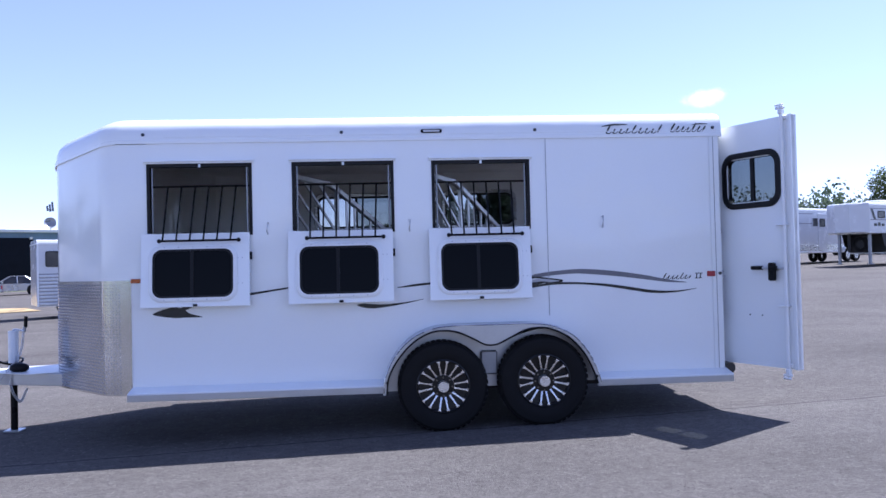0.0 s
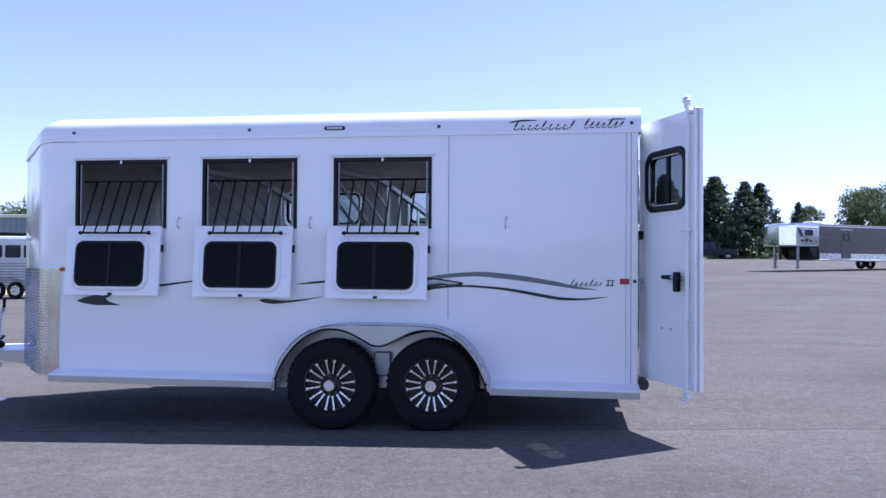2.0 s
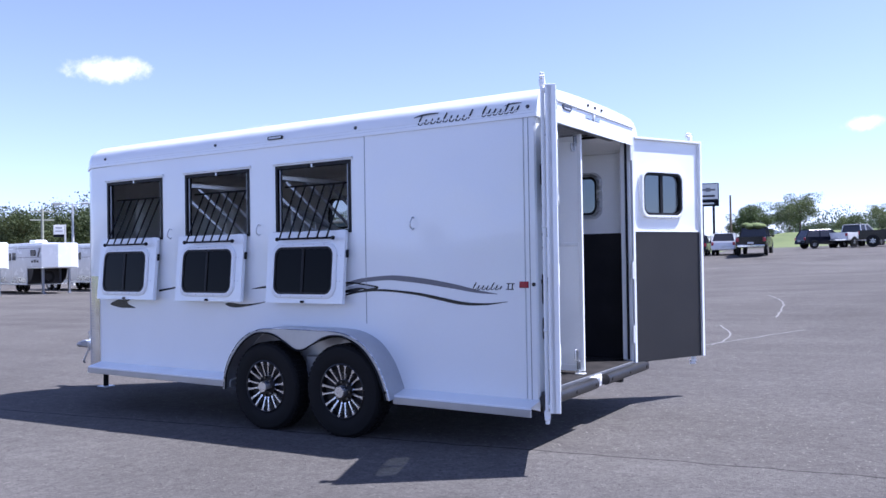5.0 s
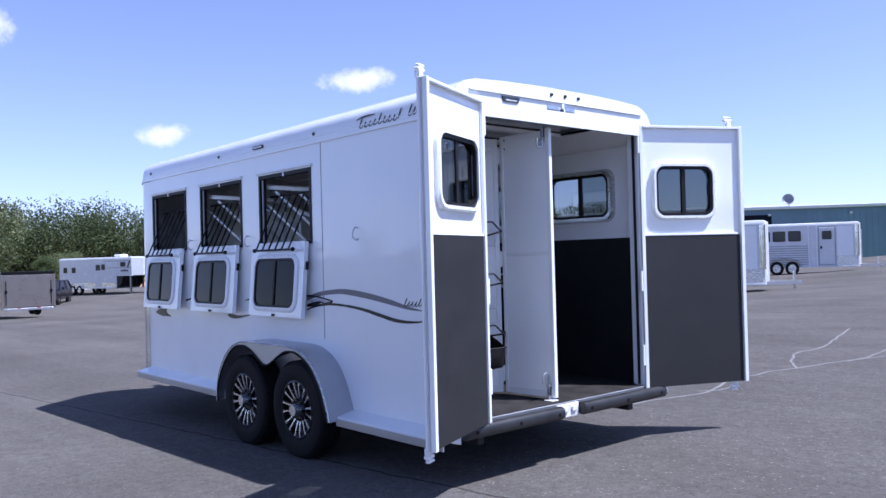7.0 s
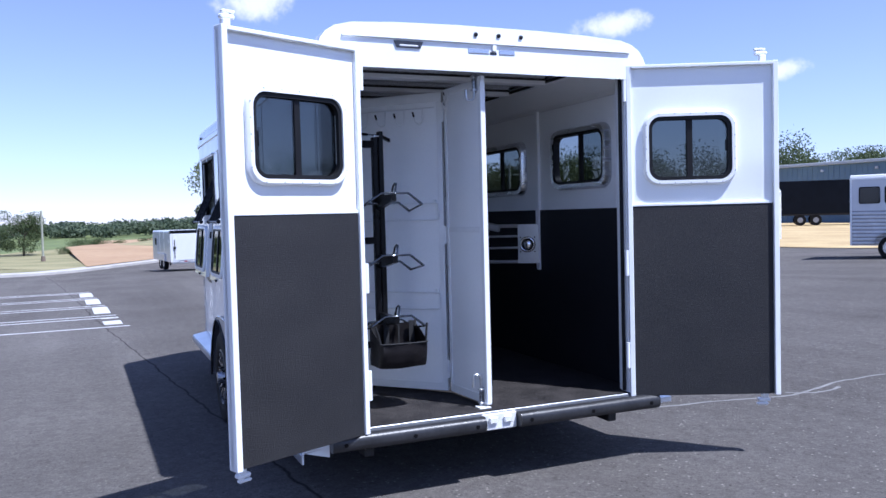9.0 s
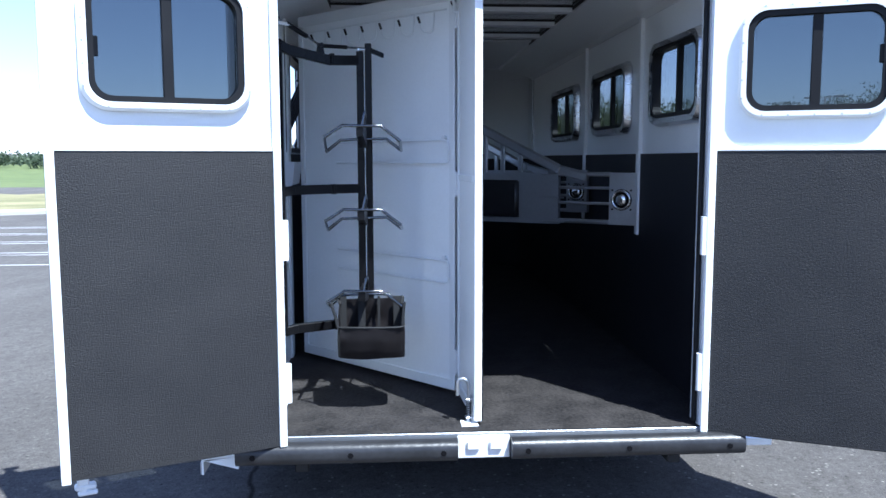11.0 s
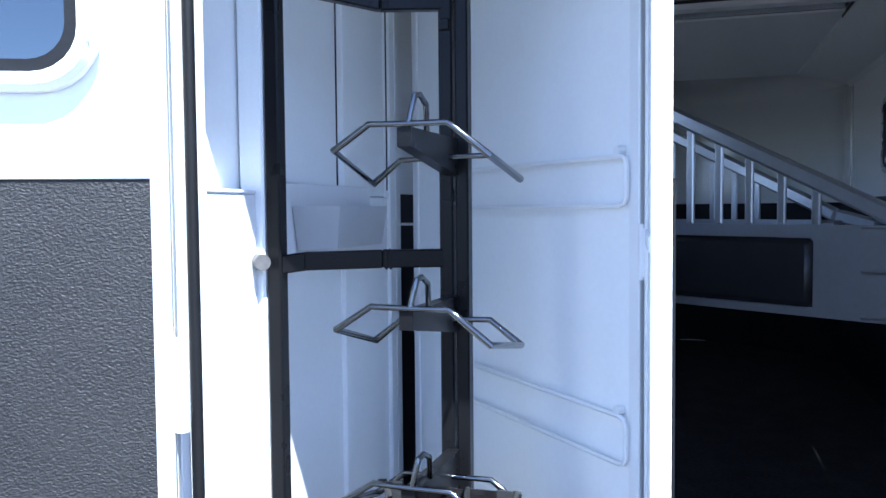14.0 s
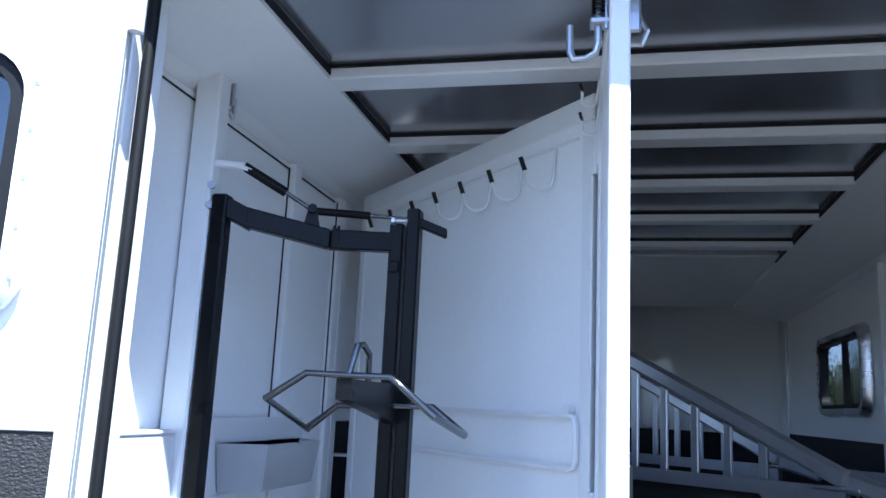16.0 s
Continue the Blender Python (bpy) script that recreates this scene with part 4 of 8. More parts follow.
# ---- wheels ----
def wheel_thing(cx, cy, cz, out, parent):
    """Tyre with alloy rim: axis along y, out = -1 or 1 for the visible face."""
    R, w = 0.368, 0.205
    prof_ = [(0.222, 0.088), (0.245, 0.098), (0.30, 0.1025), (0.345, 0.096), (0.362, 0.08), (R, 0.05), (R, -0.05), (0.362, -0.08), (0.345, -0.096), (0.30, -0.1025), (0.245, -0.098), (0.222, -0.088)]
    bm = bm_new()
    n = 48
    G = [[bm.verts.new((cx + r * math.cos(2 * math.pi * i / n), cy + y, cz + r * math.sin(2 * math.pi * i / n))) for r, y in prof_] for i in range(n)]
    for i in range(n):
        A, B = G[i], G[(i + 1) % n]
        for j in range(len(prof_)):
            bm.faces.new((A[j], A[(j + 1) % len(prof_)], B[(j + 1) % len(prof_)], B[j]))
    for i in range(n):
        a = 2 * math.pi * (i + 0.5) / n
        for yy in (-0.055, 0.0, 0.055):
            box(bm, (-0.016, yy - 0.02, R - 0.002), (0.016, yy + 0.02, R + 0.006), Matrix.Translation((cx, cy, cz)) @ Matrix.Rotation(a, 4, "Y"))
    tyre = part("wheel", bm, TYRE, parent, "black trailer tyre on a machined alloy rim", smooth=30)
    bm = bm_new()
    n = 40
    f = out
    rp = [(0.224, 0.092), (0.214, 0.096), (0.206, 0.088), (0.203, 0.05), (0.03, 0.035)]
    G = [[bm.verts.new((cx + r * math.cos(2 * math.pi * i / n), cy + f * y, cz + r * math.sin(2 * math.pi * i / n))) for r, y in rp] for i in range(n)]
    for i in range(n):
        A, B = G[i], G[(i + 1) % n]
        for j in range(len(rp) - 1):
            bm.faces.new((A[j], A[j + 1], B[j + 1], B[j]))
    part("rim", bm, RIM_DARK, tyre, "black rim barrel", smooth=40)
    for i in range(16):
        a = 2 * math.pi * (i + 0.5) / 16 + (0.02 if i % 2 else -0.02)
        m = Matrix.Translation((cx, cy, cz)) @ Matrix.Rotation(a, 4, "Y")
        bm = bm_new()
        pts = [(0.085, 0.009, 0.07), (0.12, 0.0066, 0.078), (0.18, 0.0064, 0.088), (0.2, 0.0105, 0.09), (0.213, 0.021, 0.09)]
        F = []
        for r, hw, y in pts:
            F.append([bm.verts.new(m @ Vector((s * hw, f * yy, r))) for s, yy in ((-1, y), (1, y), (0.8, y - 0.02), (-0.8, y - 0.02))])
        for A, B in zip(F, F[1:]):
            for j in range(4):
                bm.faces.new((A[j], A[(j + 1) % 4], B[(j + 1) % 4], B[j]))
        bm.faces.new(F[0])
        bm.faces.new(F[-1])
        part("spoke", bm, ALU, tyre)
    bm = bm_new()
    cyl(bm, (cx, cy + f * 0.03, cz), (cx, cy + f * 0.076, cz), 0.098, 0.09, seg=24)
    part("hub", bm, RIM_DARK, tyre, smooth=40)
    bm = bm_new()
    cyl(bm, (cx, cy + f * 0.07, cz), (cx, cy + f * 0.128, cz), 0.05, 0.044, seg=24)
    part("hub_cap", bm, ALU, tyre, smooth=40)
    bm = bm_new()
    for i in range(8):
        a = 2 * math.pi * i / 8
        q = (cx + 0.075 * math.cos(a), cz + 0.075 * math.sin(a))
        cyl(bm, (q[0], cy + f * 0.07, q[1]), (q[0], cy + f * 0.096, q[1]), 0.011, 0.009, seg=6)
    pieces("lug_nut", bm, DARKCHROME, tyre)


for x in (0.668, 1.506):
    wheel_thing(x, 6.415, height(x, 6.4) + 0.364, -1, trailer)
    wheel_thing(x, 2 * XC - 6.415, height(x, 8.7) + 0.364, 1, trailer)
    bm = bm_new()
    cyl(bm, (x, 6.45, 0.355), (x, 2 * XC - 6.45, 0.355), 0.04)
    part("axle", bm, CHASSIS, trailer)
bm = bm_new()
FB = [(x, 2 * XC - YO, z) for x, z in top]
FW = [(x, YF - 0.01, z) for x, z in top]
va, vb = [bm.verts.new(p) for p in FB], [bm.verts.new(p) for p in FW]
vl = [bm.verts.new((x, 2 * XC - YO, z)) for x, z in low]
for i in range(69):
    bm.faces.new((va[i], va[i + 1], vb[i + 1], vb[i]))
    bm.faces.new((va[i], va[i + 1], vl[i + 1], vl[i]))
part("double_fender", bm, FENDER, trailer, smooth=50)
bm = bm_new()
box(bm, (-1.885, YF - 0.01, 0.37), (0.185, YF + 0.15, 0.40))
box(bm, (1.97, YF - 0.01, 0.37), (3.14, YF + 0.15, 0.40))
pieces("running_board", bm, WHITE, trailer)

# ---- drawbar, coupler and jack ----
JX, JY = -3.29, 7.57
for s in (1, -1):
    bm = bm_new()
    d = Vector((-3.55, XC + s * 0.06, 0.40)) - Vector((-1.7, XC + s * 0.70, 0.40))
    m = frame_matrix((-1.7, XC + s * 0.70, 0.40), d.normalized(), Z, d.normalized().cross(Z))
    box(bm, (0, -0.055, -0.03), (d.length, 0.055, 0.03), m, bev=0.004)
    part("drawbar", bm, FENDER, trailer)
bm = bm_new()
prism(bm, [(-3.6, 7.50), (-3.0, 7.2), (-2.75, 7.3), (-2.75, 7.88), (-3.0, 7.98), (-3.6, 7.68)], frame_matrix((0, 0, 0.457), X, Y, Z), 0.006)
part("drawbar_deck", bm, WHITE_FRAME, trailer)
bm = bm_new()
box(bm, (-3.78, XC - 0.05, 0.36), (-3.5, XC + 0.05, 0.45), bev=0.02)
box(bm, (-3.86, XC - 0.06, 0.36), (-3.72, XC + 0.06, 0.43), bev=0.03)
coupler = part("coupler", bm, ALUDARK, trailer)
bm = bm_new()
box(bm, (-3.66, XC - 0.02, 0.45), (-3.6, XC + 0.02, 0.56), bev=0.008)
part("coupler_lever", bm, ALU, coupler)
gz = height(JX, JY)
bm = bm_new()
cyl(bm, (JX, JY, 0.34), (JX, JY, 0.83), 0.045, seg=16)
jack = part("jack_post", bm, WHITE_FRAME, trailer, smooth=40)
bm = bm_new()
cyl(bm, (JX, JY, gz + 0.02), (JX, JY, 0.36), 0.032, seg=14)
part("jack_leg", bm, BLACK, jack, smooth=40)
bm = bm_new()
box(bm, (JX - 0.075, JY - 0.075, gz), (JX + 0.075, JY + 0.075, gz + 0.018), bev=0.005)
part("jack_foot", bm, STEEL, jack)
bm = bm_new()
tube(bm, [(JX, JY, 0.84), (JX + 0.05, JY - 0.04, 0.845), (JX + 0.15, JY - 0.1, 0.83), (JX + 0.16, JY - 0.11, 0.9)], 0.009)
part("jack_crank", bm, STEEL, jack, smooth=40)
bm = bm_new()
cyl(bm, (JX + 0.16, JY - 0.11, 0.87), (JX + 0.165, JY - 0.11, 0.97), 0.016)
part("crank_grip", bm, BLACK, jack, smooth=40)
bm = bm_new()
bmesh.ops.create_uvsphere(bm, u_segments=12, v_segments=8, radius=0.06, matrix=Matrix.Translation((JX + 0.12, JY - 0.16, 0.5)) @ Matrix.Diagonal((1.5, 1, 0.8, 1)))
part("plug_housing", bm, BLACK, trailer, smooth=60)
bm = bm_new()
tube(bm, [(JX - 0.02 + 0.12 * math.cos(a), JY - 0.05 + 0.12 * math.sin(a), 0.55 + 0.02 * math.sin(2 * a)) for a in np.linspace(0, 6.2, 18)], 0.011, seg=6)
part("cable_coil", bm, BLACK, trailer, smooth=60)


def chain(name, ctrl, links, material):
    P_ = curve_pts(ctrl, links)
    verts, faces = [], []
    for i, p in enumerate(P_):
        q = P_[min(i + 1, links - 1)] if i < links - 1 else p + (p - P_[i - 1])
        d = Vector(q - p).normalized()
        s = d.cross(Vector((0.3, 0.9, 0.2))).normalized()
        if i % 2:
            s = d.cross(s)
        o = Vector(p)
        bmx = bm_new()
        tube(bmx, [o + d * (0.018 * math.cos(a)) + s * (0.011 * math.sin(a)) for a in np.linspace(0, 2 * math.pi, 9)[:-1]], 0.004, seg=4, closed=True)
        c = len(verts)
        bmx.verts.index_update()
        verts += [v.co.copy() for v in bmx.verts]
        faces += [[c + v.index for v in f.verts] for f in bmx.faces]
        bmx.free()
    me_ = bpy.data.meshes.new(name)
    me_.from_pydata(verts, [], faces)
    me_.materials.append(material)
    ob = new(name, me_)
    ob.parent = trailer
    ob.matrix_parent_inverse = Matrix.Translation(-trailer.location)


chain("safety_chain", [(JX + 0.15, JY - 0.12, 0.86), (JX + 0.12, JY - 0.15, 0.62), (JX - 0.02, JY - 0.19, 0.42), (JX - 0.14, JY - 0.2, 0.24), (JX - 0.2, JY - 0.15, 0.2)], 34, STEEL)
chain("safety_chain", [(JX + 0.1, JY - 0.15, 0.6), (JX + 0.06, JY - 0.2, 0.35), (JX + 0.14, JY - 0.2, 0.2), (JX + 0.2, JY - 0.2, 0.3)], 22, STEEL)


# ---- rear doors, both swung wide open ----
def rear_door(hinge, tip, side, length, label):
    """side +1: hinged on the near post, -1 on the far post. u runs from hinge to free edge, w towards the inside face."""
    h, t = Vector((*hinge, 0)), Vector((*tip, 0))
    u = (t - h).normalized()
    w = Vector((-u.y, u.x, 0))
    w = w if w.x > 0 else -w
    m = frame_matrix(h, u, Z, w)
    D, z0, z1 = length, 0.44, 2.50
    win = (0.118, 0.70, 1.785, 2.236) if side > 0 else (0.115, 0.66, 1.768, 2.198)
    bm = bm_new()
    slab(bm, 0, D, z0, z1, [(win[0] + 0.04, win[1] - 0.04, win[2] + 0.04, win[3] - 0.04)], m, 0.026)
    door = part("rear_door", bm, WHITE, trailer, label)
    m0 = m @ Matrix.Translation((0, 0, -0.0))
    # raised edge channels on the inside
    for name, lo, hi in (("edge_channel", (0, z0, 0.026), (0.03, z1, 0.05)), ("edge_channel", (D - 0.032, z0 - 0.004, -0.012), (D, z1 + 0.004, 0.056)), ("edge_channel", (0.03, z1 - 0.02, 0.026), (D - 0.032, z1, 0.058))):
        bm = bm_new()
        box(bm, lo, hi, m, bev=0.003)
        part(name, bm, WHITE, door)
    bm = bm_new()
    box(bm, (0.03, z0, 0.0265), (D - 0.033, 1.63, 0.036), m, bev=0.002)
    part("rubber_mat", bm, RUBBER, door, "black pebbled rubber kick mat")
    bm = bm_new()
    box(bm, (0.03, 1.63, 0.0265), (D - 0.033, 1.645, 0.04), m, bev=0.002)
    part("mat_trim", bm, WHITE, door)
    # window: broad white frame inside, black ring outside
    o, i_ = rrect(win[0] - 0.012, win[1] + 0.012, win[2] - 0.012, win[3] + 0.012, 0.1), rrect(win[0] + 0.018, win[1] - 0.018, win[2] + 0.018, win[3] - 0.018, 0.075)
    bm = bm_new()
    ring(bm, o, i_, m, 0.0262, 0.06, 0.012)
    part("window_frame", bm, WHITE_FRAME, door, smooth=40)
    bm = bm_new()
    ring(bm, rrect(win[0] + 0.012, win[1] - 0.012, win[2] + 0.012, win[3] - 0.012, 0.08), rrect(win[0] + 0.04, win[1] - 0.04, win[2] + 0.04, win[3] - 0.04, 0.06), m, 0.004, 0.05, 0.004)
    part("window_seal", bm, BLACKTRIM, door)
    bm = bm_new()
    ring(bm, rrect(win[0] - 0.016, win[1] + 0.016, win[2] - 0.016, win[3] + 0.016, 0.12), rrect(win[0] + 0.032, win[1] - 0.032, win[2] + 0.032, win[3] - 0.032, 0.085), m, -0.0005, -0.014, -0.004)
    part("window_ring", bm, BLACKTRIM, door)
    um = (win[0] + win[1]) / 2
    for a, b, ww in ((win[0] + 0.03, um + 0.02, 0.018), (um - 0.02, win[1] - 0.03, 0.026)):
        bm = bm_new()
        prism(bm, [(a, win[2] + 0.03), (b, win[2] + 0.03), (b, win[3] - 0.03), (a, win[3] - 0.03)], m @ Matrix.Translation((0, 0, ww)), 0.004)
        part("pane", bm, GLASS_GREY, door, "tinted sliding pane")
    bm = bm_new()
    box(bm, (um - 0.018, win[2] + 0.034, 0.012), (um + 0.018, win[3] - 0.034, 0.036), m, bev=0.002)
    part("mullion", bm, BLACKTRIM, door)
    bm = bm_new()
    box(bm, (win[1] - 0.055, um * 0 + 1.96, 0.03), (win[1] - 0.036, 2.03, 0.045), m, bev=0.003)
    part("window_latch", bm, BLACK, door)
    bm = bm_new()
    for k in range(5):
        z = win[2] + 0.07 + k * (win[3] - win[2] - 0.14) / 4
        for uu in (win[0] + 0.002, win[1] - 0.002):
            cyl(bm, m @ Vector((uu, z, 0.058)), m @ Vector((uu, z, 0.0612)), 0.0042, seg=8)
    for k in range(5):
        uu = win[0] + 0.08 + k * (win[1] - win[0] - 0.16) / 4
        for z in (win[2] + 0.002, win[3] - 0.002):
            cyl(bm, m @ Vector((uu, z, 0.058)), m @ Vector((uu, z, 0.0612)), 0.0042, seg=8)
    pieces("screw", bm, STEEL, door)
    # lock rod outside, with guides, end hooks and handle
    ur, wr = D - 0.075, -0.03
    if side < 0:
        ur = D - 0.07
    bm = bm_new()
    cyl(bm, m @ Vector((ur, 0.42, wr)), m @ Vector((ur, 2.53, wr)), 0.0135, seg=12)
    rod = part("lock_rod", bm, WHITE_FRAME, door, "white lock rod with cam ends", smooth=40)
    for z, s in ((2.53, 1), (0.42, -1)):
        bm = bm_new()
        box(bm, (ur - 0.02, z - 0.022, wr - 0.02), (ur + 0.02, z + 0.022, wr + 0.02), m, bev=0.006)
        box(bm, (ur - 0.045, z + s * 0.03 - 0.01, wr - 0.018), (ur + 0.03, z + s * 0.03 + 0.012, wr + 0.018), m, bev=0.006)
        box(bm, (ur - 0.012, z, wr - 0.012), (ur + 0.012, z + s * 0.06, wr + 0.012), m, bev=0.004)
        box(bm, (ur - 0.05, z + s * 0.055 - 0.008, wr - 0.014), (ur + 0.02, z + s * 0.055 + 0.008, wr + 0.014), m, bev=0.005)
        box(bm, (ur - 0.03, z - s * 0.05 - 0.014, -0.03), (ur + 0.03, z - s * 0.05 + 0.014, 0.0), m, bev=0.004)
        part("rod_end", bm, WHITE_FRAME, door)
    for z in (0.95, 1.61):
        bm = bm_new()
        box(bm, (ur - 0.075, z - 0.006, wr - 0.018), (ur + 0.025, z + 0.006, 0.0), m, bev=0.003)
        part("rod_guide", bm, WHITE_FRAME, door)
    if side > 0:
        bm = bm_new()
        cyl(bm, m @ Vector((0.42, 1.262, -0.03)), m @ Vector((0.53, 1.262, -0.03)), 0.017)
        handle = part("lock_handle", bm, BLACK, door, "black grip of the lock handle", smooth=40)
        bm = bm_new()
        cyl(bm, m @ Vector((0.52, 1.262, -0.03)), m @ Vector((ur + 0.01, 1.255, -0.028)), 0.011)
        part("handle_shank", bm, STEEL, door, smooth=40)
        bm = bm_new()
        prism(bm, rrect(0.605, 0.662, 1.155, 1.305, 0.02), m @ Matrix.Translation((0, 0, -0.055)), 0.03)
        box(bm, (0.61, 1.24, -0.06), (0.68, 1.275, -0.02), m, bev=0.006)
        part("lock_hasp", bm, BLACK, door, "black lock hasp")
        bm = bm_new()
        for uu in (0.36, 0.49):
            cyl(bm, m @ Vector((uu, 0.865, 0.0)), m @ Vector((uu, 0.865, -0.004)), 0.007, seg=8)
        part("plug", bm, BLACK, door)
        bm = bm_new()
        box(bm, (0.02, 1.18, -0.05), (0.1, 1.2, 0.0), m, bev=0.004)
        box(bm, (0.03, 1.23, -0.04), (0.085, 1.25, 0.0), m, bev=0.004)
        cyl(bm, m @ Vector((0.055, 1.16, -0.03)), m @ Vector((0.055, 1.27, -0.03)), 0.012)
        part("door_catch", bm, STEEL, door)
        bm = bm_new()
        box(bm, (0.045, 1.56, -0.05), (0.075, 1.63, 0.0), m, bev=0.008)
        part("door_stop", bm, BLACKTRIM, door)
    for z in (0.62, 1.2, 2.28):
        bm = bm_new()
        cyl(bm, m @ Vector((-0.012, z, 0.04)), m @ Vector((-0.012, z + 0.16, 0.04)), 0.013, seg=12)
        part("hinge", bm, WHITE_FRAME, door, smooth=40)


rear_door((3.165, 6.722), (3.513, 5.938), 1, 0.835, "white rear door, swung open, with a tinted window")
rear_door((3.115, 8.495), (3.505, 9.315), -1, 0.925, "white rear door, swung open, with a tinted window")
# jamb seals
for y, s in ((6.705, 1), (8.475, -1)):
    bm = bm_new()
    cyl(bm, (3.10, y + s * 0.008, 0.47), (3.10, y + s * 0.008, 2.46), 0.011, seg=10)
    part("door_seal", bm, BLACKTRIM, trailer, smooth=40)
    bm = bm_new()
    box(bm, (3.045, min(y - s * 0.004, y + s * 0.003), 0.47), (3.085, max(y - s * 0.004, y + s * 0.003), 2.46))
    part("door_jamb", bm, WHITE, trailer)

# ---- windows of the far wall, seen from inside ----
for a, b, c, d in WIN_F:
    m = frame_matrix((0, YF - 0.05, 0), X, Z, -Y)
    bm = bm_new()
    ring(bm, rrect(a - 0.02, b + 0.02, c - 0.02, d + 0.02, 0.09), rrect(a + 0.02, b - 0.02, c + 0.02, d - 0.02, 0.07), m, 0.006, 0.05, 0.032)
    win = part("far_window", bm, ALU, trailer, "sliding tinted side window in a bright frame", smooth=40)
    bm = bm_new()
    ring(bm, rrect(a + 0.015, b - 0.015, c + 0.015, d - 0.015, 0.08), rrect(a + 0.04, b - 0.04, c + 0.04, d - 0.04, 0.06), m, -0.003, 0.046, 0.024)
    part("window_seal", bm, BLACKTRIM, win)
    bm = bm_new()
    ring(bm, rrect(a - 0.31, b + 0.05, c - 0.04, d + 0.04, 0.09), rrect(a - 0.27, b + 0.01, c, d, 0.06), m, -0.0505, -0.062, -0.004)
    part("outer_ring", bm, BLACKTRIM, win)
    um = (a + b) / 2
    for u0, u1, w, tint in ((a + 0.03, um + 0.015, 0.004, GLASS_PALE), (um - 0.015, b - 0.03, -0.004, GLASS_GREY)):
        bm = bm_new()
        prism(bm, [(u0, c + 0.03), (u1, c + 0.03), (u1, d - 0.03), (u0, d - 0.03)], m @ Matrix.Translation((0, 0, w)), 0.004)
        part("pane", bm, tint, win)
    bm = bm_new()
    box(bm, (um - 0.016, c + 0.034, -0.006), (um + 0.016, d - 0.034, 0.02), m, bev=0.002)
    part("mullion", bm, BLACKTRIM, win)


# ---- tack room: near wall lining and post ----
bm = bm_new()
box(bm, (1.682, YN + 0.047, ZF), (3.02, YN + 0.062, 1.615), bev=0.002)
part("kick_panel", bm, WHITE_IN, trailer)
bm = bm_new()
box(bm, (2.735, YN + 0.062, ZF), (3.02, YN + 0.105, 1.612), bev=0.004)
box(bm, (2.735, YN + 0.062, 1.613), (3.02, YN + 0.107, 1.622), bev=0.003)
part("kick_box", bm, WHITE_FRAME, trailer)
for x in (2.15, 1.765, 1.712):
    bm = bm_new()
    box(bm, (x - 0.025, YN + 0.05, ZF), (x + 0.025, YN + 0.075, 2.37), bev=0.003)
    part("wall_stud", bm, WHITE_IN, trailer)
bm = bm_new()
box(bm, (2.68, YN + 0.06, ZF), (2.732, YN + 0.122, 2.455), bev=0.005)
post = part("tack_post", bm, WHITE_FRAME, trailer)
bm = bm_new()
box(bm, (2.66, YN + 0.065, 2.455), (2.745, YN + 0.128, 2.468), bev=0.002)
part("post_cap", bm, BLACKTRIM, post)
bm = bm_new()
box(bm, (2.655, YN + 0.09, 2.36), (2.666, YN + 0.12, 2.43), bev=0.003)
tube(bm, [(2.655, YN + 0.105, 2.40), (2.63, YN + 0.105, 2.38), (2.635, YN + 0.105, 2.34), (2.655, YN + 0.105, 2.35)], 0.005, seg=6)
part("tie_latch", bm, STEEL, post)
bm = bm_new()
box(bm, (2.66, YN + 0.062, ZF), (2.78, YN + 0.15, ZF + 0.006))
part("post_foot", bm, WHITE_FRAME, post)
# weld-nut strip on the cove
bm = bm_new()
m = frame_matrix((2.33, 6.60, 2.405), X, (Y * 0.9 + Z * 0.3).normalized(), (Z * -0.9 + Y * 0.3).normalized())
box(bm, (-0.13, 0.02, -0.004), (0.13, 0.055, 0.006), m, bev=0.003)
part("cove_strip", bm, ALUDARK, trailer)

# dark joints beside the studs and under the cove
for x, x1 in ((2.195, 0.003), (1.79, 0.003), (1.742, 0.003)):
    bm = bm_new()
    box(bm, (x, YN + 0.062, 1.64), (x + x1, YN + 0.066, 2.35))
    part("panel_joint", bm, BLACKTRIM, trailer)
bm = bm_new()
box(bm, (1.70, YN + 0.0535, 2.350), (3.0, YN + 0.0565, 2.354))
part("panel_joint", bm, BLACKTRIM, trailer)
# brush box on the wall
brush_box = thing("brush_box", "small white open-topped brush box on the tack room wall", "storage box", at=(2.32, YN + 0.1, 1.49))
bm = bm_new()
lo_, hi_ = ((2.49, 6.612), (2.42, 6.692), (2.10, 6.692), (2.03, 6.612)), ((2.515, 6.612), (2.436, 6.708), (2.09, 6.708), (2.01, 6.612))
A = [bm.verts.new((x, y, 1.474)) for x, y in lo_]
B = [bm.verts.new((x, y, 1.586)) for x, y in hi_]
for i in range(4):
    bm.faces.new((A[i], A[(i + 1) % 4], B[(i + 1) % 4], B[i]))
bm.faces.new(A)
bmesh.ops.solidify(bm, geom=bm.faces, thickness=0.005)
part("tray", bm, PLASTIC_W, brush_box)
bm = bm_new()
box(bm, (1.98, YN + 0.064, 1.465), (2.54, YN + 0.0785, 1.645), bev=0.002)
part("back_plate", bm, PLASTIC_W, brush_box)

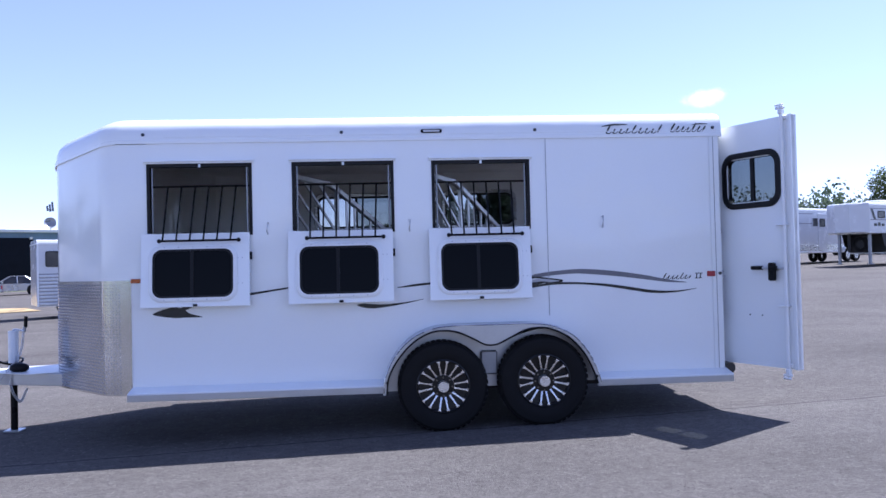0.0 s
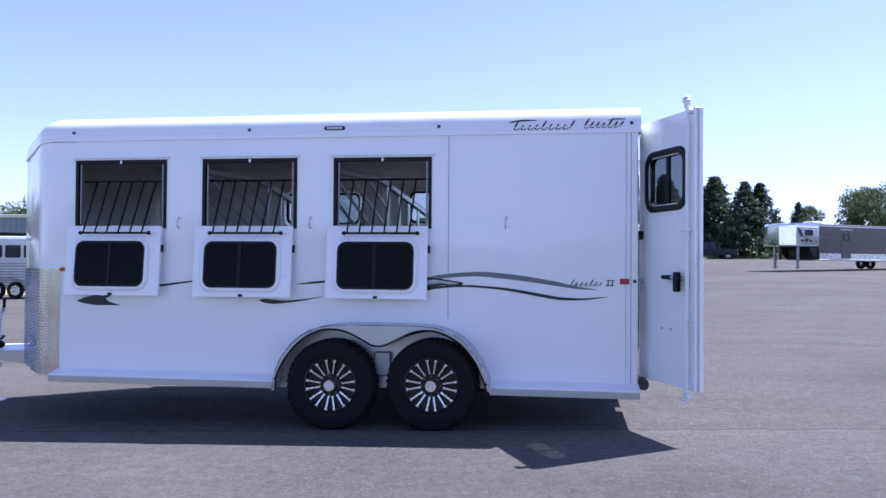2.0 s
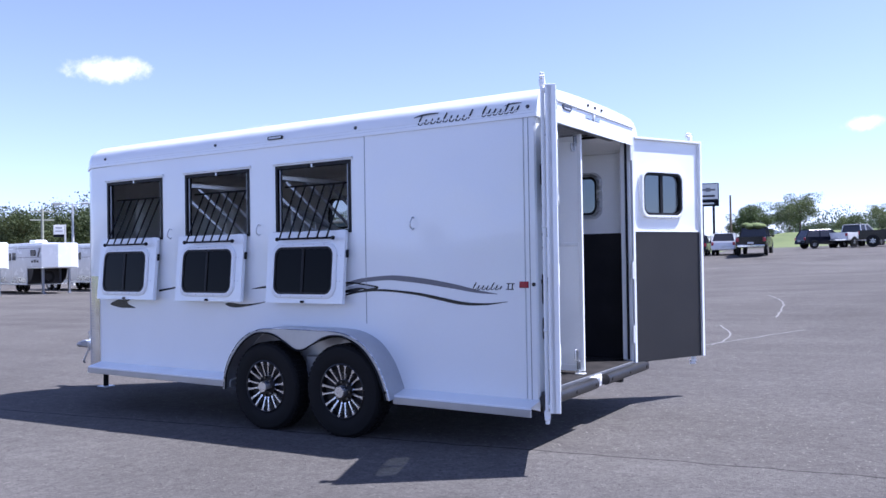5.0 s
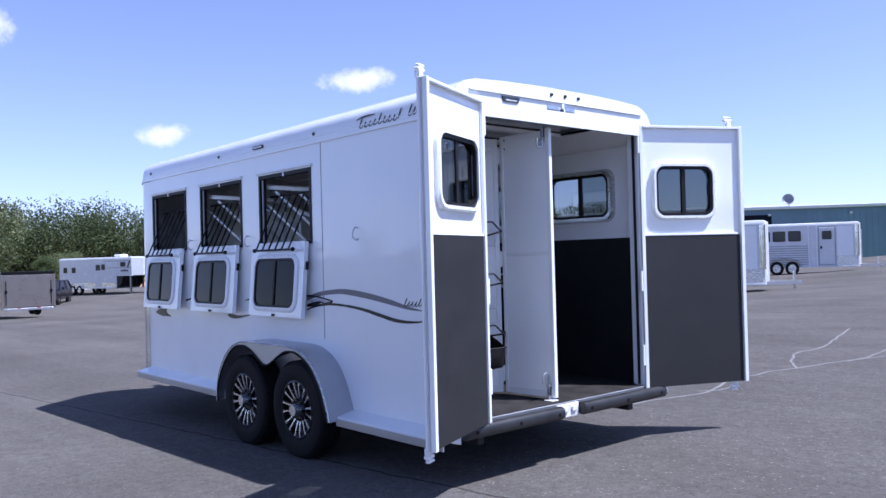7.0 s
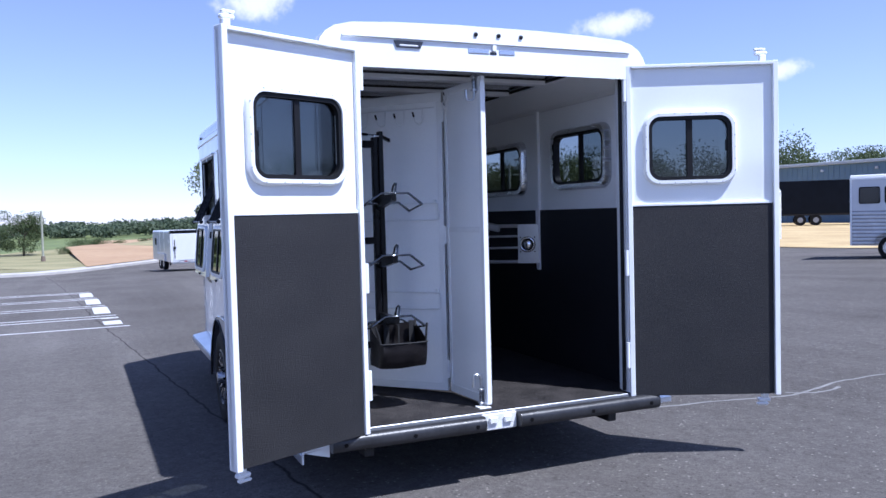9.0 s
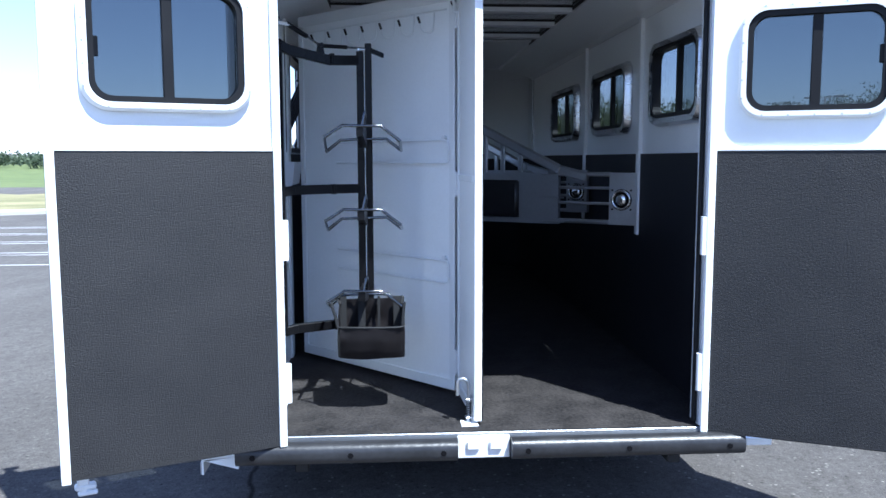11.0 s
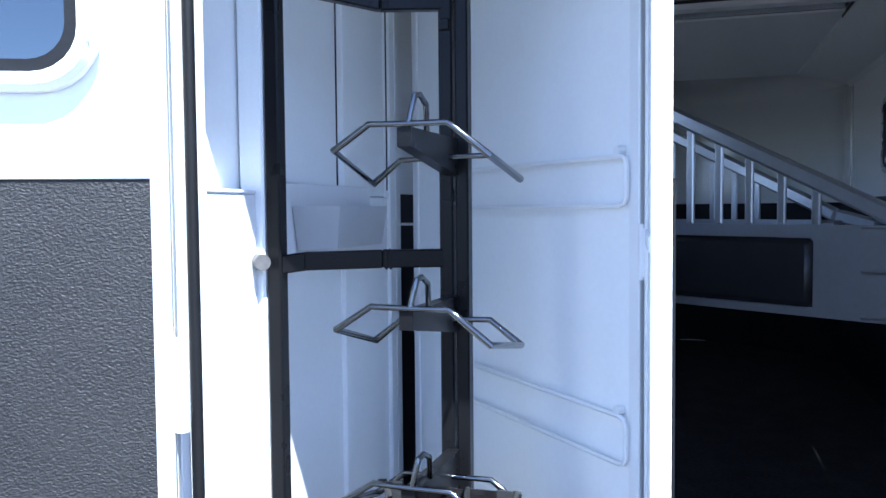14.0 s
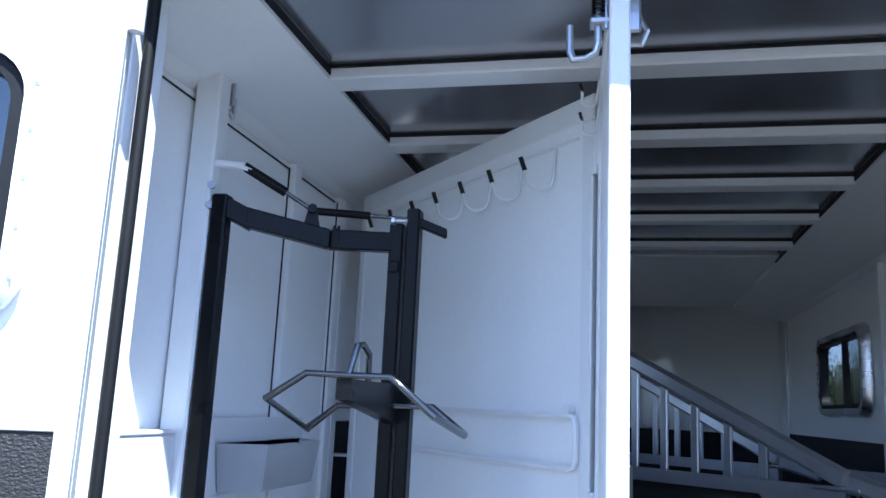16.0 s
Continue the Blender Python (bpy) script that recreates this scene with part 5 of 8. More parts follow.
# ---- folding tack partition ----
H0, H1 = Vector((2.585, 7.475, 0)), Vector((1.715, 6.665, 0))
tack = thing("tack_partition", "white folding tack room partition with hooks, standing open", "partition", at=(2.58, 7.48, ZF))
u = (H1 - H0).normalized()
w = Vector((u.y, -u.x, 0))
w = w if w.x > 0 else -w
PA = frame_matrix(H0, u, Z, w)
LA = (H1 - H0).length
bm = bm_new()
slab(bm, 0.0, LA, 0.49, 2.335, [], PA, -0.024)
panel = part("fixed_panel", bm, WHITE_IN, tack)
bm = bm_new()
box(bm, (0.0, 2.33, -0.03), (LA, 2.388, 0.004), PA, bev=0.003)
box(bm, (0.0, 0.478, -0.03), (LA, 0.53, 0.006), PA, bev=0.003)
box(bm, (LA - 0.04, 0.53, -0.03), (LA, 2.33, 0.006), PA, bev=0.003)
box(bm, (0.0, 0.53, -0.03), (0.035, 2.33, 0.006), PA, bev=0.003)
part("panel_frame", bm, WHITE_FRAME, panel)


def rod_loop(z, u1):
    """A bent blanket rod across the panel."""
    bm = bm_new()
    tube(bm, [PA @ Vector(p) for p in ((LA - 0.34, z, 0.004), (LA - 0.34, z, 0.016), (0.055, z, 0.016), (0.036, z - 0.005, 0.016), (0.03, z - 0.02, 0.016), (0.03, z - 0.09, 0.016), (0.036, z - 0.103, 0.016), (0.055, z - 0.108, 0.016), (LA - 0.34, z - 0.108, 0.016), (LA - 0.34, z - 0.108, 0.004))], 0.006, seg=6)
    cyl(bm, PA @ Vector((0.06, z + 0.012, 0.002)), PA @ Vector((0.06, z + 0.012, 0.02)), 0.011, seg=10)
    part("blanket_rod", bm, WHITE_FRAME, panel, smooth=50)


rod_loop(1.688, 0)
rod_loop(1.113, 0)


def bridle_hook(mm, uu, z, k=1.0):
    bm = bm_new()
    pts = [(uu, z, 0.006), (uu, z - 0.03 * k, 0.008), (uu, z - 0.075 * k, 0.012)]
    for i in range(1, 6):
        a = math.pi * i / 6
        pts.append((uu + 0.03 * (1 - math.cos(a)) * 0.5 * k, z - (0.075 + 0.026 * math.sin(a)) * k, 0.012 + 0.027 * (1 - math.cos(a)) * k))
    pts.append((uu + 0.034 * k, z - 0.05 * k, 0.07 * k))
    tube(bm, [mm @ Vector(p) for p in pts], 0.0034, seg=6)
    hook = part("bridle_hook", bm, WHITE_FRAME, panel, smooth=60)
    bm = bm_new()
    a, b = mm @ Vector((uu + 0.033 * k, z - 0.057 * k, 0.068 * k)), mm @ Vector((uu + 0.037 * k, z - 0.027 * k, 0.078 * k))
    cyl(bm, a, b, 0.0058 * k, seg=8)
    part("hook_tip", bm, BLACKTRIM, panel, "black rubber hook tip", smooth=50)


for s in (0.129, 0.263, 0.398, 0.533, 0.663, 0.80, 0.94):
    bridle_hook(PA, s, 2.292)
bm = bm_new()
tube(bm, [PA @ Vector((0.05, 2.294, 0.004)), PA @ Vector((LA - 0.06, 2.294, 0.004))], 0.004, seg=4)
part("hook_rail", bm, WHITE_FRAME, panel)

# narrow outer leaf, hinged to the panel
B0, B1 = Vector((2.60, 7.489, 0)), Vector((3.065, 7.520, 0))
u = (B1 - B0).normalized()
w = Vector((u.y, -u.x, 0))
w = w if w.y < 0 else -w
PB = frame_matrix(B0, u, Z, w)
LB = (B1 - B0).length
bm = bm_new()
slab(bm, 0, LB - 0.03, 0.49, 2.40, [], PB, -0.02)
leaf = part("folding_leaf", bm, WHITE_IN, tack)
bm = bm_new()
box(bm, (LB - 0.034, 0.478, -0.030), (LB, 2.415, 0.003), PB, bev=0.003)
box(bm, (0.0, 0.478, -0.028), (0.03, 2.40, 0.006), PB, bev=0.003)
box(bm, (0.03, 2.36, -0.026), (LB - 0.034, 2.40, 0.005), PB, bev=0.003)
box(bm, (0.03, 0.478, -0.026), (LB - 0.034, 0.53, 0.005), PB, bev=0.003)
box(bm, (0.03, 1.50, -0.022), (LB - 0.034, 1.53, 0.006), PB, bev=0.003)
part("leaf_frame", bm, WHITE_FRAME, leaf)
bm = bm_new()
box(bm, (0.0, 0.49, -0.031), (LB - 0.036, 1.62, -0.0265), PB, bev=0.002)
part("leaf_rubber", bm, RUBBER_IN, leaf)
bm = bm_new()
box(bm, (LB - 0.03, 0.48, -0.035), (LB - 0.002, 1.62, -0.0305), PB)
part("edge_rubber", bm, BLACKTRIM, leaf)
for z in (0.56, 1.42, 2.20):
    bm = bm_new()
    cyl(bm, PB @ Vector((-0.012, z, 0.01)), PB @ Vector((-0.012, z + 0.12, 0.01)), 0.009, seg=10)
    box(bm, (-0.012, z + 0.01, 0.004), (0.028, z + 0.11, 0.0095), PB, bev=0.001)
    part("hinge", bm, WHITE_FRAME, tack, smooth=40)


def spring_latch(z0, s, k=1.0):
    """Spring bolt with a bent pull on the leaf's edge, s = 1 pointing down, -1 up."""
    bm = bm_new()
    uu = LB - 0.045
    cyl(bm, PB @ Vector((uu, z0, 0.02)), PB @ Vector((uu, z0 + s * 0.16 * k, 0.02)), 0.0075 * k, seg=10)
    tube(bm, [PB @ Vector(p) for p in ((uu, z0 + s * 0.15 * k, 0.02), (uu, z0 + s * 0.175 * k, 0.024), (uu - 0.004, z0 + s * 0.185 * k, 0.04), (uu - 0.01, z0 + s * 0.183 * k, 0.06), (uu - 0.012, z0 + s * 0.165 * k, 0.066), (uu - 0.012, z0 + s * 0.11 * k, 0.067))], 0.0075 * k, seg=8)
    part("latch_bolt", bm, STEEL, leaf, smooth=50)
    bm = bm_new()
    for k in range(7):
        cyl(bm, PB @ Vector((uu, z0 + s * (0.03 + k * 0.008), 0.02)), PB @ Vector((uu, z0 + s * (0.034 + k * 0.008), 0.02)), 0.012, seg=10)
    part("latch_spring", bm, DARKCHROME, leaf)
    bm = bm_new()
    for z in (z0 + s * 0.015, z0 + s * 0.095):
        box(bm, (uu - 0.016, z - 0.005, 0.0), (uu + 0.016, z + 0.005, 0.034), PB, bev=0.002)
    box(bm, (uu - 0.016, min(z0, z0 + s * 0.11), 0.0062), (uu + 0.016, max(z0, z0 + s * 0.11), 0.009), PB)
    part("latch_bracket", bm, STEEL, leaf)


spring_latch(0.47, 1)
spring_latch(2.43, -1, 0.84)
bm = bm_new()
box(bm, (3.005, 7.462, ZF), (3.08, 7.535, ZF + 0.007), bev=0.002)
part("floor_keeper", bm, WHITE_FRAME, tack)
bm = bm_new()
box(bm, (LB - 0.055, 2.315, -0.05), (LB - 0.036, 2.375, -0.026), PB, bev=0.004)
tube(bm, [PB @ Vector(p) for p in ((LB - 0.045, 2.35, -0.045), (LB - 0.045, 2.32, -0.06), (LB - 0.045, 2.295, -0.05), (LB - 0.045, 2.295, -0.03))], 0.005, seg=6)
part("edge_catch", bm, STEEL, leaf)
for uu, z in ((0.06, 2.385), (0.06, 2.322)):
    bridle_hook(PB, uu, z, 0.6)
# end post of the fixed panel
bm = bm_new()
box(bm, (1.64, 6.585, 1.52), (1.70, 6.665, 1.528))
part("end_clip", bm, STEEL, tack)

# ---- swing-out saddle rack ----
rack = thing("saddle_rack", "black swing-out three-tier saddle rack on a pivot post", "saddle rack", at=(2.70, 6.70, ZF))
PVX, PVY, CX, CY = 2.715, 6.676, 2.545, 7.052


def bar(bm, a, b, hw, hz, bev=0.003):
    a, b = Vector(a), Vector(b)
    d = b - a
    uu = d.normalized()
    ww = uu.cross(Z).normalized()
    box(bm, (0, -hz, -hw), (d.length, hz, hw), frame_matrix(a, uu, Z, ww), bev)


bm = bm_new()
box(bm, (PVX - 0.018, PVY - 0.019, 0.80), (PVX + 0.018, PVY + 0.017, 2.13), bev=0.004)
part("pivot_bar", bm, BLACK, rack)
for z in (2.051, 1.455, 0.815):
    bm = bm_new()
    if z > 2:
        bar(bm, (PVX, PVY, z + 0.056), (2.69, 6.735, z + 0.026), 0.015, 0.023)
        bar(bm, (2.695, 6.725, z + 0.032), (2.62, 6.895, z - 0.002), 0.015, 0.022)
        bar(bm, (2.62, 6.895, z - 0.002), (CX, CY - 0.02, z + 0.006), 0.015, 0.022)
    else:
        bar(bm, (PVX, PVY, z - 0.004), (2.69, 6.735, z + 0.004), 0.015, 0.021)
        bar(bm, (2.69, 6.73, z + 0.004), (2.62, 6.895, z + 0.007), 0.015, 0.021)
        bar(bm, (2.62, 6.895, z + 0.007), (CX, CY - 0.02, z + 0.006), 0.015, 0.021)
    for q in (0.35, 0.98):
        p0_ = Vector((2.62, 6.895, z + 0.006)).lerp(Vector((CX, CY - 0.02, z + 0.006)), q * 0.1)
        bar(bm, p0_, p0_ + Vector((-0.002, 0.004, 0)), 0.0165, 0.0235, 0.001)
    part("swing_arm", bm, BLACK, rack)
bm = bm_new()
box(bm, (CX - 0.02, CY - 0.036, 0.70), (CX + 0.02, CY - 0.003, 2.10), bev=0.004)
part("inner_pole", bm, BLACK, rack)
bm = bm_new()
box(bm, (CX - 0.018, CY + 0.003, 0.66), (CX + 0.02, CY + 0.034, 2.135), bev=0.004)
part("outer_pole", bm, BLACK, rack)
bm = bm_new()
bar(bm, (CX, CY + 0.02, 2.108), (CX - 0.02, CY + 0.09, 2.082), 0.01, 0.011)
part("stop_arm", bm, BLACK, rack)
bm = bm_new()
cyl(bm, (CX + 0.02, CY - 0.03, 2.105), (CX + 0.02, CY + 0.006, 2.105), 0.0045)
cyl(bm, (CX + 0.02, CY - 0.03, 2.105), (CX + 0.02, CY - 0.022, 2.105), 0.010, seg=6)
part("bolt", bm, STEEL, rack)
bm = bm_new()
box(bm, (CX + 0.02, CY - 0.033, 1.985), (CX + 0.027, CY - 0.007, 2.012), bev=0.003)
part("bracket", bm, BLACK, rack)
BUSH = mat("worn_grey_bush", (0.09, 0.085, 0.085), 0.5, scale=30, vary=0.3)
bm = bm_new()
cyl(bm, (PVX + 0.015, PVY - 0.045, 1.46), (PVX + 0.05, PVY - 0.01, 1.46), 0.018, seg=18)
part("pivot_stop", bm, BUSH, rack, "grey rubber stop bush", smooth=40)
for z in (2.15, 2.105):
    bm = bm_new()
    cyl(bm, (PVX - 0.005, PVY - 0.035, z), (PVX + 0.018, PVY - 0.022, z), 0.009, seg=10)
    part("pivot_bolt", bm, ALUDARK, rack, smooth=40)
# gas struts
bm = bm_new()
tube(bm, [(2.725, 6.655, 2.20), (2.71, 6.71, 2.198), (2.70, 6.73, 2.19)], 0.009, seg=8)
part("strut_bracket", bm, WHITE_FRAME, rack, smooth=40)
bm = bm_new()
cyl(bm, (2.705, 6.715, 2.198), (2.662, 6.80, 2.148), 0.011)
strut = part("gas_strut", bm, BLACK, rack, smooth=40)
bm = bm_new()
cyl(bm, (2.662, 6.80, 2.148), (2.636, 6.853, 2.115), 0.005)
part("strut_rod", bm, DARKCHROME, strut, smooth=40)
bm = bm_new()
cyl(bm, (2.636, 6.858, 2.112), (2.586, 6.975, 2.112), 0.009)
strut = part("gas_strut", bm, BLACK, rack, smooth=40)
bm = bm_new()
cyl(bm, (2.586, 6.975, 2.112), (2.545, 7.07, 2.112), 0.0045)
part("strut_rod", bm, DARKCHROME, strut, smooth=40)
bm = bm_new()
prism(bm, [(-0.02, 0), (0.02, 0), (0.008, 0.055), (-0.008, 0.055)], frame_matrix((2.628, 6.852, 2.068), Vector((-0.4, 0.9, 0)), Z, Vector((0.9, 0.4, 0))), 0.02)
cyl(bm, (2.62, 6.85, 2.113), (2.66, 6.865, 2.113), 0.01)
part("strut_yoke", bm, BLACK, rack)

HX, HY = 2.865, 7.05
for k, z in enumerate((1.737, 1.373, 1.012)):
    sw = (0.0, 0.07, 0.10)[k]
    q = Matrix.Translation((CX, CY + 0.01, z)) @ Matrix.Rotation(-0.03 + (0.0, 0.0, 0.0)[k], 4, "Z")
    L_ = HX - CX
    bm = bm_new()
    prism(bm, [(0.0, -0.085), (0.02, -0.085), (L_, -0.038), (L_, 0.0), (0.0, 0.0)], q @ frame_matrix((0, -0.016, 0), X, Z, -Y) @ Matrix.Translation((0, 0, -0.016)), 0.03)
    arm = part("saddle_arm", bm, BLACK, rack, "tapered black arm with a chromed saddle cradle")
    # cradle: front and back hoops joined by side rods
    f = lambda x, y, zz: q @ Vector((x, y, zz))
    fr = [(L_, -0.168, -0.042), (L_, -0.09, 0.008), (L_, -0.01, 0.006), (L_, 0.075, 0.006), (L_, 0.158, -0.06)]
    bk = [(L_ - 0.24, 0.162, -0.098), (L_ - 0.24, 0.092, -0.044), (L_ - 0.24, -0.03, -0.046), (L_ - 0.24, -0.118, -0.050), (L_ - 0.24, -0.185, -0.102)]
    bm = bm_new()
    tube(bm, [f(*p) for p in fr + bk], 0.0064, seg=8, closed=True)
    part("cradle_hoop", bm, DARKCHROME, arm, smooth=50)
    bm = bm_new()
    tube(bm, [f(L_, -0.006, 0.006), f(L_ - 0.004, -0.002, 0.03), f(L_ - 0.01, 0.004, 0.062), f(L_ - 0.035, 0.006, 0.066), f(L_ - 0.07, 0.006, 0.05), f(L_ - 0.09, 0.0, 0.0)], 0.006, seg=8)
    part("bridle_eye", bm, DARKCHROME, arm, smooth=50)

# ---- canvas bag slung from the lowest cradle ----
bag = thing("saddle_bag", "dark brown canvas grooming bag hanging on the lowest rack", "bag", at=(2.78, 7.06, 0.72))
bm = bm_new()
cols = [(-0.148, 0.0), (-0.135, 0.015), (-0.05, 0.026), (0.05, 0.028), (0.132, 0.016), (0.148, 0.0)]
zs = [0.0, 0.03, 0.1, 0.16, 0.2]
yc = 7.075


def shell_row(z, x, bulge):
    return [(x + b * bulge + 0.005 * math.sin(13 * y + 40 * z), yc + y * (1 - 0.12 * max(0, 0.06 - z)), 0.715 + z) for y, b in cols]


front = [shell_row(z, 2.868 - 0.03 * (1 - min(1, z / 0.05)) , 1.2) for z in (0.0, 0.03, 0.09, 0.145)]
back = [shell_row(z, 2.672, -0.8) for z in (0.0, 0.03, 0.1, 0.17, 0.235)]
VF = [[bm.verts.new(p) for p in r] for r in front]
VB = [[bm.verts.new(p) for p in r] for r in back]
for G in (VF, VB):
    for A, B in zip(G, G[1:]):
        for i in range(5):
            bm.faces.new((A[i], A[i + 1], B[i + 1], B[i]))
for i in range(5):
    bm.faces.new((VF[0][i], VF[0][i + 1], VB[0][i + 1], VB[0][i]))
for k in (0, 5):
    for j in range(3):
        bm.faces.new((VF[j][k], VF[j + 1][k], VB[j + 1][k], VB[j][k]))
    bm.faces.new((VF[3][k], VB[4][k], VB[3][k]))
bmesh.ops.subdivide_edges(bm, edges=bm.edges, cuts=2, use_grid_fill=True)
for v in bm.verts:
    nz_ = noise.noise(v.co * 13) * 0.013 + noise.noise(v.co * 31) * 0.006
    v.co.x += nz_
    v.co.z += noise.noise(v.co * 11 + Vector((3, 1, 2))) * 0.005
bmesh.ops.solidify(bm, geom=bm.faces, thickness=0.004)
part("canvas_body", bm, FABRIC, bag, smooth=50)
for y, wd in ((6.945, 0.03), (7.03, 0.035), (7.11, 0.012), (7.195, 0.035)):
    bm = bm_new()
    box(bm, (2.678, y - wd / 2, 0.76), (2.684, y + wd / 2, 0.965), frame_matrix((0, 0, 0), X, Y, Z))
    part("webbing_strap", bm, STRAP, bag)
for y0, yq in ((6.932, 6.90), (7.215, 7.225)):
    bm = bm_new()
    tube(bm, [(2.862, y0, 0.85), (2.864, (y0 + yq) / 2, 0.92), (2.865, yq, 0.968)], 0.007, seg=6)
    tube(bm, [(2.69, y0, 0.93), (2.68, (y0 + yq) / 2, 0.96), (2.67, yq, 0.955)], 0.007, seg=6)
    pieces("hanging_loop", bm, STRAP, bag, smooth=50)
bm = bm_new()
tube(bm, [(x + 0.002, y, z) for x, y, z in front[-1]], 0.005, seg=5)
part("hem_piping", bm, STRAP, bag, smooth=50)


# ---- slant stall dividers ----
PADM = mat("padded_black_vinyl", (0.013, 0.013, 0.015), 0.4, scale=8, vary=0.2, fine=120, bump=0.1)


SATIN = mat("satin_aluminium", (0.56, 0.57, 0.59), 0.3, metal=0.85, scale=3, vary=0.08, fine=50, bump=0.03)


def divider(p0, p1, full, label):
    """Stall divider from the tail end at the far wall to the head end at the near wall."""
    a, b = Vector((*p0, 0)), Vector((*p1, 0))
    uu = (b - a).normalized()
    ww = Vector((-uu.y, uu.x, 0))
    m = frame_matrix(a + Z * 0.018, uu, Z, ww)
    L_ = (b - a).length
    d = thing("stall_divider", label, "stall divider", "stall dividers", at=(a.x, a.y, ZF))
    bm = bm_new()
    slab(bm, 0.0, 0.16, 1.20, 1.50, [], m @ Matrix.Translation((0, 0, -0.02)), 0.04)
    tail = part("tail_plate", bm, SATIN, d)
    for s in (1, -1):
        bm = bm_new()
        prism(bm, [(math.cos(q) * 0.062 + 0.085, math.sin(q) * 0.062 + 1.345) for q in np.linspace(0, 2 * math.pi, 25)[:-1]], m @ Matrix.Translation((0, 0, s * 0.0205)), s * 0.004)
        latch = part("slam_latch", bm, BLACK, tail, "black latch cup with a chrome ring")
        bm = bm_new()
        tube(bm, [m @ Vector((0.085 + 0.052 * math.cos(q), 1.345 + 0.052 * math.sin(q), s * 0.028)) for q in np.linspace(0, 2 * math.pi, 25)[:-1]], 0.008, seg=8, closed=True)
        part("latch_ring", bm, CHROME, latch, smooth=60)
        bm = bm_new()
        bmesh.ops.create_uvsphere(bm, u_segments=16, v_segments=8, radius=0.034, matrix=m @ Matrix.Translation((0.085, 1.345, s * 0.026)) @ Matrix.Diagonal((1, 1, 0.35, 1)))
        part("latch_button", bm, CHROME, latch, smooth=60)
        bm = bm_new()
        for q in range(4):
            a_ = math.pi / 4 + q * math.pi / 2
            cyl(bm, m @ Vector((0.085 + 0.078 * math.cos(a_), 1.345 + 0.078 * math.sin(a_), s * 0.02)), m @ Vector((0.085 + 0.078 * math.cos(a_), 1.345 + 0.078 * math.sin(a_), s * 0.025)), 0.006, seg=8)
        pieces("rivet", bm, BLACKTRIM, tail)
    for z in (1.49, 1.41, 1.32, 1.212):
        bm = bm_new()
        tube(bm, [m @ Vector((0.16, z, 0)), m @ Vector((0.48, z, 0))], 0.009 if 1.3 < z < 1.45 else 0.014, seg=8)
        part("open_rail", bm, SATIN, d, smooth=40)
    bm = bm_new()
    slab(bm, 0.48, L_ - 0.02, 1.19, 1.495, [(0.74, L_ - 0.5, 1.218, 1.452)], m @ Matrix.Translation((0, 0, -0.018)), 0.036)
    plate_ = part("body_plate", bm, SATIN, d)
    bm = bm_new()
    box(bm, (0.742, 1.22, -0.03), (L_ - 0.502, 1.45, 0.03), m, bev=0.022)
    part("shoulder_pad", bm, PADM, d, "black padded vinyl shoulder cushion", smooth=40)
    for z in (1.49, 1.35, 1.205):
        bm = bm_new()
        cyl(bm, m @ Vector((0.44, z, 0.024)), m @ Vector((0.58, z, 0.024)), 0.006, seg=8)
        part("pin_bolt", bm, STEEL, plate_)
    # head guard: sloping top rail with upright slats
    z_at = lambda t: 1.515 + (t - 0.48) * 0.478 if t < 1.62 else 2.06
    top_pts = [(0.30, 1.47), (0.48, 1.515), (1.60, 2.05), (1.72, 2.10), (L_ - 0.02, 2.15)]
    for (t0, z0_), (t1, z1_) in zip(top_pts, top_pts[1:]):
        bm = bm_new()
        p, q_ = m @ Vector((t0, z0_, 0)), m @ Vector((t1, z1_, 0))
        dd = (q_ - p).normalized()
        box(bm, (0, -0.028, -0.022), ((q_ - p).length, 0.028, 0.022), frame_matrix(p, dd, ww.cross(dd) * 1.0, ww), 0.01)
        part("top_rail", bm, SATIN, d)
    bend = 1.62
    for t in np.arange(0.74, bend - 0.08, 0.122):
        z1_ = np.interp(t, [q_[0] for q_ in top_pts], [q_[1] for q_ in top_pts])
        bm = bm_new()
        box(bm, (t - 0.015, 1.495, -0.008), (t + 0.015, float(z1_), 0.008), m, bev=0.004)
        part("upright_slat", bm, SATIN, d)
    bm = bm_new()
    box(bm, (bend - 0.02, 1.495, -0.016), (bend + 0.02, 2.07, 0.016), m, bev=0.004)
    part("guard_post", bm, SATIN, d)
    # slanted slats between the guard post and the head end
    for zp in (2.03, 1.84, 1.65, 1.46, 1.27):
        t0, t1 = max(bend, bend + 1.50 - zp), min(L_ - 0.04, bend + 2.11 - zp)
        p, q_ = m @ Vector((t0, zp + t0 - bend, 0)), m @ Vector((t1, zp + t1 - bend, 0))
        dd = (q_ - p).normalized()
        bm = bm_new()
        box(bm, (0, -0.014, -0.008), ((q_ - p).length, 0.014, 0.008), frame_matrix(p, dd, ww.cross(dd), ww), 0.004)
        part("slanted_slat", bm, SATIN, d)
    bm = bm_new()
    box(bm, (L_ - 0.06, ZF + 0.6, -0.025), (L_ - 0.015, 2.38, 0.025), m, bev=0.004)
    part("head_post", bm, SATIN, d)


divider((1.865, 8.578), (0.47, 6.60), True, "grey aluminium slant stall divider with a black pad")
divider((0.72, 8.578), (-0.70, 6.60), True, "grey aluminium slant stall divider, second in line")


# ---- lot: kerb, verge, painted bays, cracks ----
KERB = [Vector(p) for p in ((-24.5, -7.0), (-33.5, 0.5), (-36.3, 1.4), (-39.4, 4.8), (-46.0, 8.8), (-58.0, 18.0), (-66.0, 30.0))]


